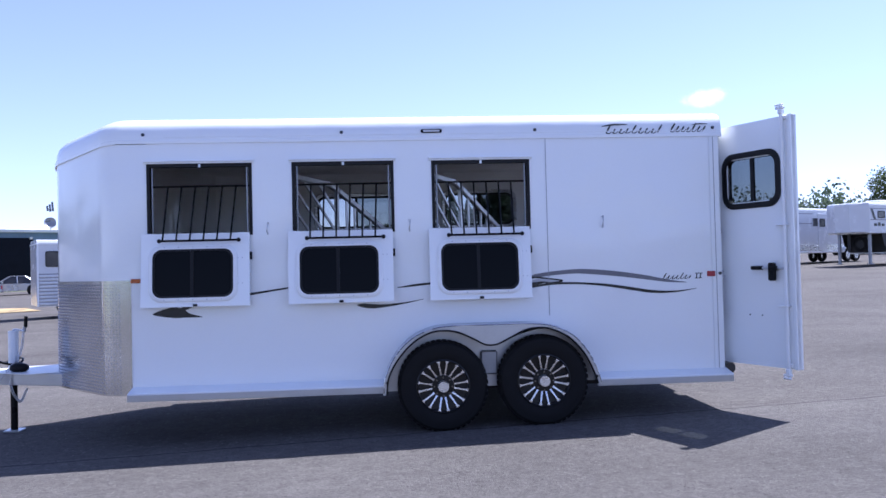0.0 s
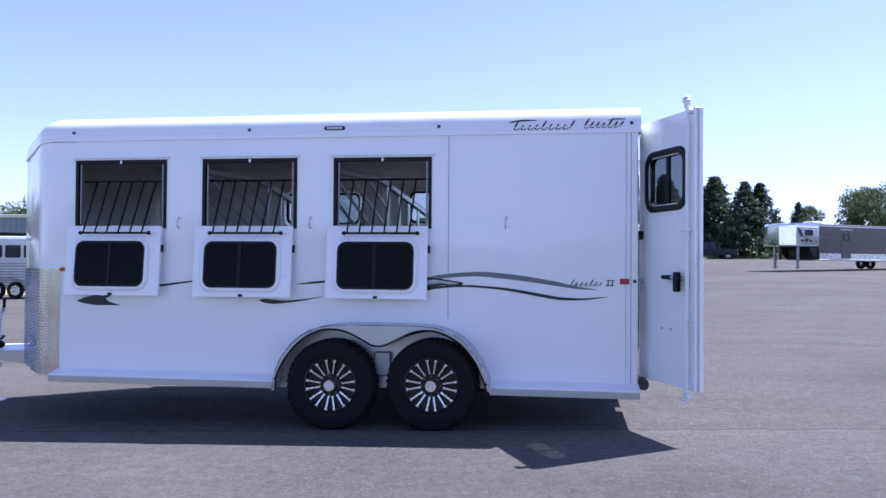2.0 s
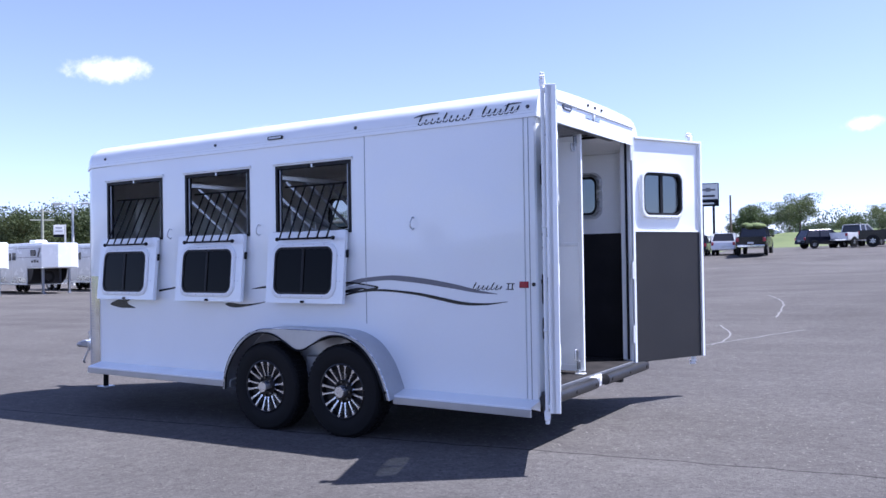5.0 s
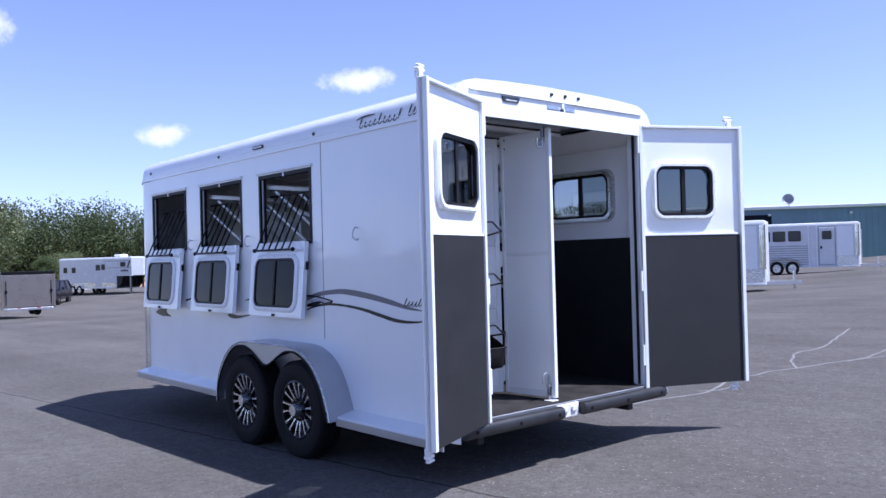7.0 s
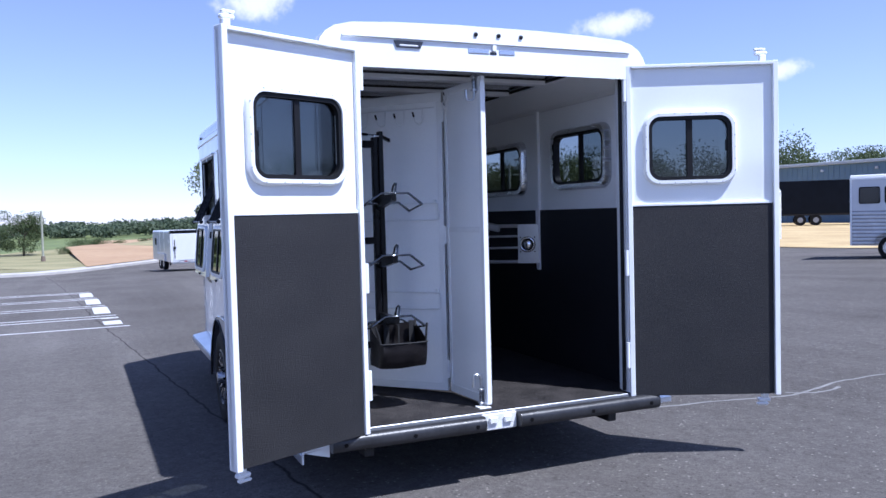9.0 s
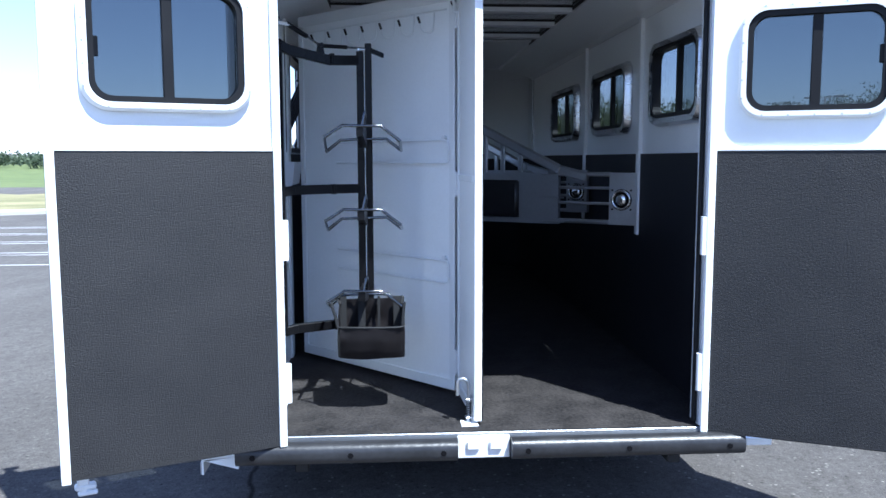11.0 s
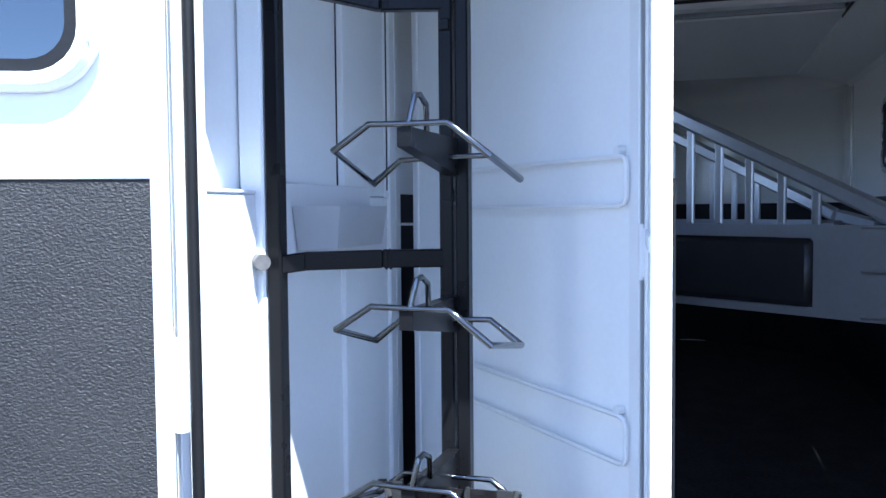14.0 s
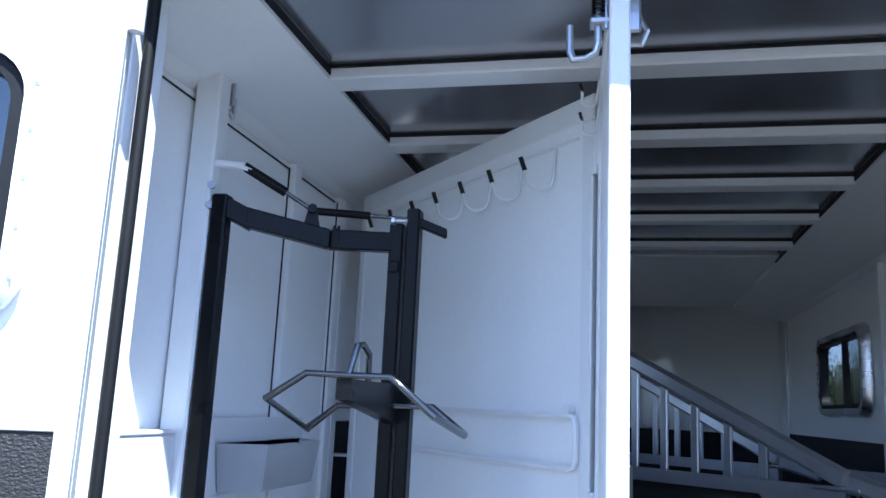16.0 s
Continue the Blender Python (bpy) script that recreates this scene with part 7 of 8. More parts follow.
def road_wheel(parent, x, y, r, w, out):
    bm = bm_new()
    n = 18
    prof_ = [(r * 0.6, w * 0.48), (r * 0.92, w * 0.5), (r, w * 0.3), (r, -w * 0.3), (r * 0.92, -w * 0.5), (r * 0.6, -w * 0.48)]
    G = [[bm.verts.new((x + q * math.cos(2 * math.pi * i / n), y + yy, r + q * math.sin(2 * math.pi * i / n))) for q, yy in prof_] for i in range(n)]
    for i in range(n):
        for j in range(len(prof_)):
            bm.faces.new((G[i][j], G[i][(j + 1) % 6], G[(i + 1) % n][(j + 1) % 6], G[(i + 1) % n][j]))
    wh = part("wheel", bm, TYRE, parent, smooth=40)
    bm = bm_new()
    cyl(bm, (x, y, r), (x, y + out * w * 0.42, r), r * 0.62, r * 0.58, seg=14)
    for k in range(6):
        a = 2 * math.pi * k / 6
        box(bm, (-r * 0.07, w * 0.40, r * 0.12), (r * 0.07, w * 0.47, r * 0.56), Matrix.Translation((x, y, r)) @ Matrix.Rotation(a, 4, "Y") @ Matrix.Scale(out, 4, (0, 1, 0)))
    part("rim", bm, ALU, wh, smooth=30)


def win_panel(parent, u0, u1, z0, z1, y, out, rim=None):
    m = frame_matrix((0, y, 0), X, Z, Vector((0, out, 0)))
    bm = bm_new()
    ring(bm, rrect(u0, u1, z0, z1, 0.06, 3), rrect(u0 + 0.03, u1 - 0.03, z0 + 0.03, z1 - 0.03, 0.05, 3), m, -0.01, 0.02)
    f = part("window", bm, BLACKTRIM if rim is None else rim, parent)
    bm = bm_new()
    prism(bm, rrect(u0 + 0.02, u1 - 0.02, z0 + 0.02, z1 - 0.02, 0.05, 3), m, 0.008)
    part("pane", bm, SMOKE, f)


def slant_box(bm, x0, x1, hw, z0, z1, nose=0.0, r=0.12):
    """Trailer body: rolled roof edges, optional V nose."""
    sec = [(-hw, z0), (-hw, z1 - r), (-hw + r * 0.3, z1 - r * 0.3), (-hw + r, z1), (hw - r, z1), (hw - r * 0.3, z1 - r * 0.3), (hw, z1 - r), (hw, z0)]
    A = [bm.verts.new((x0, *p)) for p in sec]
    B = [bm.verts.new((x1, *p)) for p in sec]
    for i in range(len(sec)):
        bm.faces.new((A[i], A[(i + 1) % 8], B[(i + 1) % 8], B[i]))
    bm.faces.new(A)
    if nose:
        C = [bm.verts.new((x1 + nose, p[0] * 0.35, p[1] - (0.06 if p[1] > z0 + 0.5 else 0))) for p in sec]
        for i in range(len(sec)):
            bm.faces.new((B[i], B[(i + 1) % 8], C[(i + 1) % 8], C[i]))
        bm.faces.new(C)
    else:
        bm.faces.new(B)


def gooseneck(L_, H, hw, skin, nose_skin, label, windows, lower=None, door=True):
    """Gooseneck horse trailer: rear at x = 0, nose overhang beyond x = L_."""
    t = thing("gooseneck_trailer", label, "horse trailer", "parked trailers")
    G = 2.3
    bm = bm_new()
    slant_box(bm, 0, L_, hw, 0.55, H)
    body = part("body", bm, skin, t)
    bm = bm_new()
    slant_box(bm, L_ + 0.003, L_ + G - 0.5, hw - 0.002, H * 0.52, H - 0.002, 0.5)
    part("nose", bm, nose_skin, t)
    bm = bm_new()
    box(bm, (-0.02, -hw - 0.015, H - 0.16), (L_ + G - 0.5, hw + 0.015, H - 0.11))
    part("roof_trim", bm, WHITE_FRAME, t)
    bm = bm_new()
    box(bm, (0, -hw - 0.02, 0.5), (L_, hw + 0.02, 0.6), bev=0.02)
    part("skirt", bm, WHITE_FRAME, t)
    bm = bm_new()
    box(bm, (L_ + 0.01, -hw, H * 0.5), (L_ + G - 0.45, hw, H * 0.52 - 0.003), bev=0.02)
    part("nose_floor", bm, WHITE_FRAME, t)
    bm = bm_new()
    prism(bm, [(L_ + 0.01, 0.55), (L_ + 0.5, 0.9), (L_ + 0.7, H * 0.5), (L_ + 0.01, H * 0.5)], frame_matrix((0, hw - 0.1, 0), X, Z, Y), 0.04)
    prism(bm, [(L_ + 0.01, 0.55), (L_ + 0.5, 0.9), (L_ + 0.7, H * 0.5), (L_ + 0.01, H * 0.5)], frame_matrix((0, -hw + 0.06, 0), X, Z, Y), 0.04)
    box(bm, (L_ + 0.005, -hw + 0.05, 0.55), (L_ + 0.03, hw - 0.05, H * 0.5))
    part("gooseneck_frame", bm, CHASSIS, t)
    for y in (-0.75, 0.75):
        bm = bm_new()
        box(bm, (L_ + 1.25, y - 0.06, 0.0), (L_ + 1.37, y + 0.06, H * 0.5), bev=0.01)
        box(bm, (L_ + 1.2, y - 0.12, 0.0), (L_ + 1.42, y + 0.12, 0.03))
        part("landing_leg", bm, ALUDARK, t)
    bm = bm_new()
    cyl(bm, (L_ + 1.75, 0, H * 0.2), (L_ + 1.75, 0, H * 0.5), 0.07)
    part("coupler", bm, CHASSIS, t)
    bm = bm_new()
    cyl(bm, (L_ + 0.45, -0.1, 0.95), (L_ + 0.62, -0.1, 0.95), 0.36, seg=20)
    sp = part("spare_wheel", bm, TYRE, t, smooth=40)
    bm = bm_new()
    cyl(bm, (L_ + 0.5, -0.1, 0.95), (L_ + 0.64, -0.1, 0.95), 0.2, seg=14)
    part("rim", bm, RIM_DARK, sp)
    for s in (-1, 1):
        for x in (1.75, 2.6):
            road_wheel(t, x, s * (hw - 0.06), 0.37, 0.22, s)
        bm = bm_new()
        pr_ = curve_pts([(1.3, 0.55), (1.4, 0.75), (1.75, 0.88), (2.6, 0.88), (2.95, 0.75), (3.05, 0.55)], 20)
        A = [bm.verts.new((x, s * (hw + 0.12), z)) for x, z in pr_]
        B = [bm.verts.new((x, s * (hw - 0.02), z + 0.03)) for x, z in pr_]
        for i in range(19):
            bm.faces.new((A[i], A[i + 1], B[i + 1], B[i]))
        part("fender", bm, WHITE_FRAME, t, smooth=50)
        for w0, w1, z0, z1 in windows:
            win_panel(t, w0, w1, z0, z1, s * hw, s, STEEL)
        win_panel(t, L_ + 0.5, L_ + 1.1, H - 0.75, H - 0.4, s * (hw - 0.002), s)
        for z in (H - 0.32, H - 0.84):
            bm = bm_new()
            box(bm, (L_ - 1.4, s * hw - 0.004, z), (L_ + 1.72, s * hw + 0.005, z + 0.035))
            part("stripe", bm, DECAL_GREY, t)
        bm = bm_new()
        prism(bm, [(L_ + 1.25, H - 0.8), (L_ + 1.45, H - 0.8), (L_ + 1.7, H - 0.33), (L_ + 1.5, H - 0.33)], frame_matrix((0, s * hw + s * 0.004, 0), X, Z, Y), 0.003)
        part("stripe", bm, DECAL_BLACK, t)
        bm = bm_new()
        box(bm, (0.05, s * hw - 0.004, 0.605), (L_ - 0.05, s * hw + 0.005, 0.95))
        part("lower_skin", bm, ALU, t)
        if lower is not None:
            bm = bm_new()
            box(bm, (0.02, s * hw - 0.006, 0.6), (2.0, s * hw + 0.006, H * 0.48))
            part("lower_panel", bm, lower, t)
        if door:
            bm = bm_new()
            box(bm, (L_ - 2.6, s * hw - 0.01, 0.65), (L_ - 1.8, s * hw + 0.02, H - 0.35), bev=0.02)
            d = part("side_door", bm, skin, t)
            win_panel(d, L_ - 2.45, L_ - 1.95, H - 1.0, H - 0.55, s * (hw + 0.02), s)
            bm = bm_new()
            box(bm, (L_ - 2.68, s * hw - 0.01, H - 0.34), (L_ - 1.72, s * hw + 0.05, H - 0.3))
            part("drip_rail", bm, WHITE_FRAME, d)
            for k in range(3):
                bm = bm_new()
                box(bm, (L_ + 0.55 + k * 0.32, s * hw - 0.006, H - 1.12), (L_ + 0.78 + k * 0.32, s * hw + 0.006, H - 1.0 + 0.05 * (k % 2)))
                part("script_stroke", bm, DECAL_BLACK, t)
    bm = bm_new()
    box(bm, (L_ - 1.2, -0.35, H), (L_ - 0.4, 0.35, H + 0.2), bev=0.05)
    part("roof_unit", bm, WHITE_FRAME, t)
    return t


stock = [(0.35 + k * 0.62, 0.85 + k * 0.62, 1.75, 2.3) for k in range(4)] + [(0.35 + k * 0.62, 0.85 + k * 0.62, 1.2, 1.6) for k in range(4)]
brown = gooseneck(8.9, 2.75, 1.05, BROWN, MIRROR, "taupe and white living-quarters gooseneck trailer with mirror nose", stock, BODYW)
place(brown, 22.6, 52.9, 216, 1.0, height(22.6, 52.9), 0.89)
copy_thing(brown, pose(-29.06, 30.56, height(-29, 30), 0, 0, -25))
whiteg = gooseneck(7.2, 2.9, 1.05, BODYW, BODYW, "white gooseneck horse trailer parked on the lot", [(0.5, 1.1, 1.7, 2.2), (1.6, 2.2, 1.7, 2.2), (5.2, 5.9, 1.9, 2.4)])
place(whiteg, 27.6, 45.8, 210, 1.0, height(27.6, 45.8))
for x, y, rz, s in ((30.0, 41.4, 209, 1.0), (-45.7, 37.4, -6, 1.0), (-46.2, 33.6, -6, 1.0), (-46.6, 29.7, -6, 1.0), (-47.1, 25.9, -6, 1.0), (-56.5, 21.9, 17, 0.9)):
    copy_thing(whiteg, pose(x, y, height(x, y), 0, 0, rz) @ Matrix.Scale(s, 4))


def bumper_pull(label):
    """White slat-sided horse trailer with tack door, blunt stainless-cornered nose and drawbar; rear at x = 0, nose at +x."""
    t = thing("slat_side_trailer", label, "horse trailer", "parked trailers")
    L_, H, hw = 5.4, 2.62, 0.98
    bm = bm_new()
    slant_box(bm, 0, L_, hw, 0.42, H, 0.16, 0.1)
    part("body", bm, BODYW, t)
    bm = bm_new()
    box(bm, (-0.02, -hw - 0.012, H - 0.15), (L_ - 0.02, hw + 0.012, H - 0.11))
    part("roof_trim", bm, WHITE_FRAME, t)
    for s in (-1, 1):
        # dark sheet added behind the white slats as the shade in their grooves
        bm = bm_new()
        box(bm, (0.06, s * (hw - 0.01), 0.44), (2.88, s * (hw + 0.004), 1.5))
        part("slat_groove_shade", bm, ALUDARK, t)
        for k in range(9):
            z = 0.46 + k * 0.115
            bm = bm_new()
            box(bm, (0.06, s * (hw - 0.01), z), (2.88, s * (hw + 0.035), z + 0.078), bev=0.02)
            part("slat", bm, BODYW, t)
        for x in (0.0, 2.89, 3.3):
            bm = bm_new()
            box(bm, (x, s * (hw - 0.01), 0.42), (x + 0.055, s * (hw + 0.03), H - 0.15))
            part("side_post", bm, WHITE_FRAME, t)
        for w0 in (0.28, 1.08, 1.88):
            win_panel(t, w0, w0 + 0.66, 1.72, 2.24, s * hw, s)
        bm = bm_new()
        box(bm, (3.4, s * (hw - 0.01), 0.5), (4.28, s * (hw + 0.012), H - 0.2))
        part("door_frame", bm, ALUDARK, t)
        bm = bm_new()
        box(bm, (3.45, s * (hw - 0.01), 0.54), (4.23, s * (hw + 0.035), H - 0.24), bev=0.012)
        d = part("tack_door", bm, BODYW, t)
        win_panel(d, 3.6, 4.08, 1.78, 2.2, s * (hw + 0.035), s)
        bm = bm_new()
        box(bm, (3.5, s * hw, 1.32), (3.59, s * (hw + 0.07), 1.45), bev=0.01)
        part("handle", bm, BLACK, d)
        bm = bm_new()
        box(bm, (4.34, s * (hw - 0.006), 0.95), (5.14, s * (hw + 0.012), H - 0.2))
        part("side_panel", bm, WHITE_FRAME, t)
        bm = bm_new()
        box(bm, (4.34, s * (hw - 0.006), 0.5), (5.32, s * (hw + 0.012), 0.94))
        part("stone_guard", bm, ALU, t)
        for x in (1.25, 2.05):
            road_wheel(t, x, s * (hw + 0.06), 0.36, 0.2, s)
        bm = bm_new()
        pr_ = curve_pts([(0.8, 0.45), (0.88, 0.7), (1.25, 0.84), (2.05, 0.84), (2.4, 0.7), (2.5, 0.45)], 20)
        A = [bm.verts.new((x, s * (hw + 0.2), z)) for x, z in pr_]
        B = [bm.verts.new((x, s * (hw - 0.02), z + 0.03)) for x, z in pr_]
        for i in range(19):
            bm.faces.new((A[i], A[i + 1], B[i + 1], B[i]))
        part("fender", bm, ALU, t, smooth=50)
        bm = bm_new()
        box(bm, (2.5, s * hw, 0.40), (5.4, s * (hw + 0.18), 0.46), bev=0.01)
        part("running_board", bm, BODYW, t)
        bm = bm_new()
        cyl(bm, (L_ - 0.08, s * (hw - 0.08), 0.96), (L_ - 0.08, s * (hw - 0.08), H - 0.16), 0.13, seg=20)
        part("corner_wrap", bm, MIRROR, t, smooth=50)
        bm = bm_new()
        d_ = Vector((L_ + 1.3, 0, 0.46)) - Vector((L_ - 0.4, s * hw, 0.46))
        box(bm, (0, -0.06, -0.035), (d_.length, 0.06, 0.035), frame_matrix((L_ - 0.4, s * hw, 0.46), d_.normalized(), Z, d_.normalized().cross(Z)))
        part("drawbar", bm, FENDER, t)
    bm = bm_new()
    cyl(bm, (L_ + 1.05, 0, 0.0), (L_ + 1.05, 0, 0.85), 0.05)
    box(bm, (L_ + 0.95, -0.1, 0.0), (L_ + 1.15, 0.1, 0.02))
    cyl(bm, (L_ + 1.05, -0.16, 0.8), (L_ + 1.05, 0.02, 0.8), 0.02)
    part("jack", bm, STEEL, t)
    bm = bm_new()
    box(bm, (-0.012, -hw + 0.06, 0.55), (0.002, hw - 0.06, H - 0.25))
    part("rear_gate", bm, BODYW, t)
    return t


tra = bumper_pull("white slat-sided horse trailer with a tack door")
tra.matrix_basis = pose(-11.66, 28.17, height(-11.0, 28.4), 0, 0, 28) @ Matrix.Diagonal((0.9, 1, 1, 1))
for x, y, rz, k in ((-19.4, 32.2, 198, 1.0), (-12.6, 39.4, 26, 0.9)):
    copy_thing(tra, pose(x, y, height(x, y), 0, 0, rz) @ Matrix.Scale(k, 4))


def cargo(L_, H, W_, skin, rear_skin, label):
    t = thing("cargo_trailer", label, "cargo trailer", "parked trailers")
    hw = W_ / 2
    bm = bm_new()
    slant_box(bm, 0.02, L_, hw, 0.42, H, 0.35, 0.07)
    part("body", bm, skin, t)
    bm = bm_new()
    box(bm, (0.0, -hw - 0.02, H - 0.13), (0.4, hw + 0.02, H + 0.015), bev=0.02)
    part("rear_header", bm, BLACK, t)
    bm = bm_new()
    box(bm, (-0.03, -hw + 0.06, 0.5), (0.018, hw - 0.06, H - 0.14), bev=0.01)
    ramp = part("ramp_door", bm, rear_skin, t)
    for s in (-1, 1):
        bm = bm_new()
        box(bm, (-0.03, s * hw - 0.055, 0.42), (0.03, s * hw + 0.055, H - 0.13), bev=0.01)
        part("rear_post", bm, skin, t)
        bm = bm_new()
        cyl(bm, (-0.05, s * (hw - 0.14), 0.6), (-0.05, s * (hw - 0.14), H - 0.4), 0.015)
        box(bm, (-0.08, s * (hw - 0.14) - 0.05, H * 0.55), (-0.03, s * (hw - 0.14) + 0.05, H * 0.55 + 0.12), bev=0.01)
        part("lock_rod", bm, BLACK, ramp)
        for x in (L_ * 0.42, L_ * 0.42 + 0.8):
            road_wheel(t, x, s * (hw - 0.08), 0.33, 0.2, s)
        bm = bm_new()
        box(bm, (L_ * 0.42 - 0.5, s * hw - 0.02, 0.42), (L_ * 0.42 + 1.3, s * hw + 0.05, 0.78), bev=0.06)
        part("wheel_flare", bm, skin, t)
        bm = bm_new()
        box(bm, (L_ * 0.72, s * hw - 0.01, 0.5), (L_ * 0.72 + 0.75, s * hw + 0.012, H - 0.2))
        d = part("side_door", bm, skin, t)
        win_panel(d, L_ * 0.72 + 0.2, L_ * 0.72 + 0.55, H - 0.7, H - 0.35, s * (hw + 0.012), s)
    bm = bm_new()
    box(bm, (-0.04, -hw + 0.04, 0.36), (0.1, hw - 0.04, 0.46), bev=0.01)
    part("rear_sill", bm, STEEL, t)
    for k in range(5):
        bm = bm_new()
        box(bm, (-0.05, -hw + 0.2 + k * (W_ - 0.5) / 4, 0.43), (-0.036, -hw + 0.32 + k * (W_ - 0.5) / 4, 0.47))
        part("reflector", bm, RED if k % 2 else BODYW, t)
    bm = bm_new()
    box(bm, (L_ + 0.2, -0.06, 0.42), (L_ + 1.3, 0.06, 0.5))
    cyl(bm, (L_ + 1.0, 0, 0), (L_ + 1.0, 0, 0.8), 0.04)
    part("drawbar", bm, CHASSIS, t)
    return t


cw = cargo(4.6, 1.84, 2.0, BODYW, BODYW, "white enclosed cargo trailer with a rear ramp door")
place(cw, -31.45, 9.7, 186, 1.0, height(-31.45, 9.7))
cb = cargo(5.6, 2.08, 2.15, TAUPE, TAUPE, "cargo trailer with a taupe rear ramp door")
place(cb, -33.0, 13.1, 181, 1.0, height(-33.0, 13.1))


def car(kind, paint, label):
    """Parked vehicle, front at +x: 'pickup', 'suv' or 'sedan'."""
    t = thing({"pickup": "pickup_truck", "suv": "suv", "sedan": "sedan"}[kind], label, "car", "parked cars")
    L_, W_ = {"pickup": (5.7, 1.98), "suv": (4.8, 1.9), "sedan": (4.7, 1.8)}[kind]
    gc = {"pickup": 0.42, "suv": 0.33, "sedan": 0.24}[kind]
    belt = {"pickup": 1.22, "suv": 1.1, "sedan": 0.92}[kind]
    roof = {"pickup": 1.9, "suv": 1.72, "sedan": 1.45}[kind]
    h = L_ / 2
    if kind == "pickup":
        side = [(-h, gc + 0.1), (-h, belt - 0.02), (-h + 1.9, belt - 0.02), (-h + 1.95, belt), (h - 1.55, belt), (h - 0.35, belt - 0.1), (h - 0.05, belt - 0.25), (h, gc + 0.35), (h - 0.08, gc)]
        cab = [(-h + 1.95, belt - 0.02), (-h + 2.05, roof - 0.06), (-h + 2.3, roof), (h - 2.55, roof), (h - 1.75, belt + 0.02)]
    elif kind == "suv":
        side = [(-h + 0.03, gc + 0.1), (-h, belt - 0.25), (-h + 0.12, belt), (h - 1.35, belt), (h - 0.3, belt - 0.14), (h - 0.03, belt - 0.35), (h, gc + 0.25), (h - 0.1, gc)]
        cab = [(-h + 0.15, belt - 0.02), (-h + 0.5, roof - 0.04), (-h + 0.9, roof), (h - 2.1, roof), (h - 1.3, belt)]
    else:
        side = [(-h + 0.02, gc + 0.12), (-h, belt - 0.2), (-h + 0.12, belt - 0.02), (h - 1.3, belt - 0.02), (h - 0.2, belt - 0.2), (h, gc + 0.25), (h - 0.1, gc)]
        cab = [(-h + 0.75, belt - 0.03), (-h + 1.45, roof - 0.02), (-h + 1.9, roof), (h - 2.2, roof), (h - 1.25, belt - 0.03)]
    bm = bm_new()
    prism(bm, side, frame_matrix((0, W_ / 2, 0), X, Z, -Y), W_)
    es = [e for e in bm.edges if abs(e.verts[0].co.y - e.verts[1].co.y) < 1e-4]
    bmesh.ops.bevel(bm, geom=es, offset=0.07, segments=2, affect="EDGES")
    body = part("body", bm, paint, t, smooth=40)
    bm = bm_new()
    A, B = [], []
    for x, z in cab:
        f = (z - belt) / (roof - belt)
        w = W_ / 2 - 0.06 - 0.16 * max(0, f)
        A.append(bm.verts.new((x, -w, z)))
        B.append(bm.verts.new((x, w, z)))
    for i in range(len(cab) - 1):
        bm.faces.new((A[i], A[i + 1], B[i + 1], B[i]))
    bm.faces.new(A)
    bm.faces.new(B)
    part("greenhouse", bm, SMOKE, t, "dark glazed cabin")
    bm = bm_new()
    r = [(x, z) for x, z in cab if z > roof - 0.08]
    box(bm, (r[0][0], -W_ / 2 + 0.2, roof - 0.015), (r[-1][0], W_ / 2 - 0.2, roof + 0.03), bev=0.03)
    part("roof", bm, paint, t)
    for s in (-1, 1):
        for i in (0, len(cab) // 2, len(cab) - 2):
            (x0, z0), (x1, z1) = (cab[i], cab[i + 1]) if i != len(cab) // 2 else ((sum(c[0] for c in cab) / len(cab), belt), (sum(c[0] for c in cab) / len(cab) + 0.05, roof))
            bm = bm_new()
            y0, y1 = W_ / 2 - 0.05 - 0.16 * max(0, (z0 - belt) / (roof - belt)), W_ / 2 - 0.05 - 0.16 * max(0, (z1 - belt) / (roof - belt))
            cyl(bm, (x0, s * y0, z0), (x1, s * y1, z1), 0.05, seg=6)
            part("pillar", bm, paint, t)
        for x in (-h + 0.95, h - 0.95):
            road_wheel(t, x, s * (W_ / 2 - 0.1), 0.39 if kind == "pickup" else 0.34, 0.23, s)
            bm = bm_new()
            cyl(bm, (x, s * (W_ / 2 - 0.16), 0.38), (x, s * (W_ / 2 + 0.004), 0.38), 0.47 if kind == "pickup" else 0.42, seg=20)
            part("wheel_arch", bm, BLACKTRIM, t)
        bm = bm_new()
        box(bm, (h - 0.16, s * W_ / 2 - s * 0.05, belt - 0.34), (h - 0.02, s * W_ / 2 - s * 0.45, belt - 0.2), bev=0.02)
        part("headlight", bm, CLEARLENS, t)
        bm = bm_new()
        box(bm, (-h - 0.015, s * (W_ / 2 - 0.04), belt - 0.35), (-h + 0.1, s * (W_ / 2 - 0.22), belt - 0.08), bev=0.02)
        part("tail_light", bm, RED, t)
        bm = bm_new()
        box(bm, (h - 1.75, s * (W_ / 2), belt), (h - 1.6, s * (W_ / 2 + 0.2), belt + 0.16), bev=0.03)
        part("mirror", bm, paint, t)
    bm = bm_new()
    box(bm, (h - 0.06, -W_ / 2 + 0.1, gc + 0.02), (h + 0.05, W_ / 2 - 0.1, gc + 0.22), bev=0.04)
    part("bumper", bm, CHROME if kind == "pickup" else paint, t)
    bm = bm_new()
    box(bm, (-h - 0.08, -W_ / 2 + 0.1, gc + 0.06), (-h + 0.03, W_ / 2 - 0.1, gc + 0.24), bev=0.04)
    part("bumper", bm, CHROME if kind == "pickup" else paint, t)
    bm = bm_new()
    box(bm, (-h - 0.085, -0.2, gc + 0.3), (-h - 0.005, 0.2, gc + 0.42))
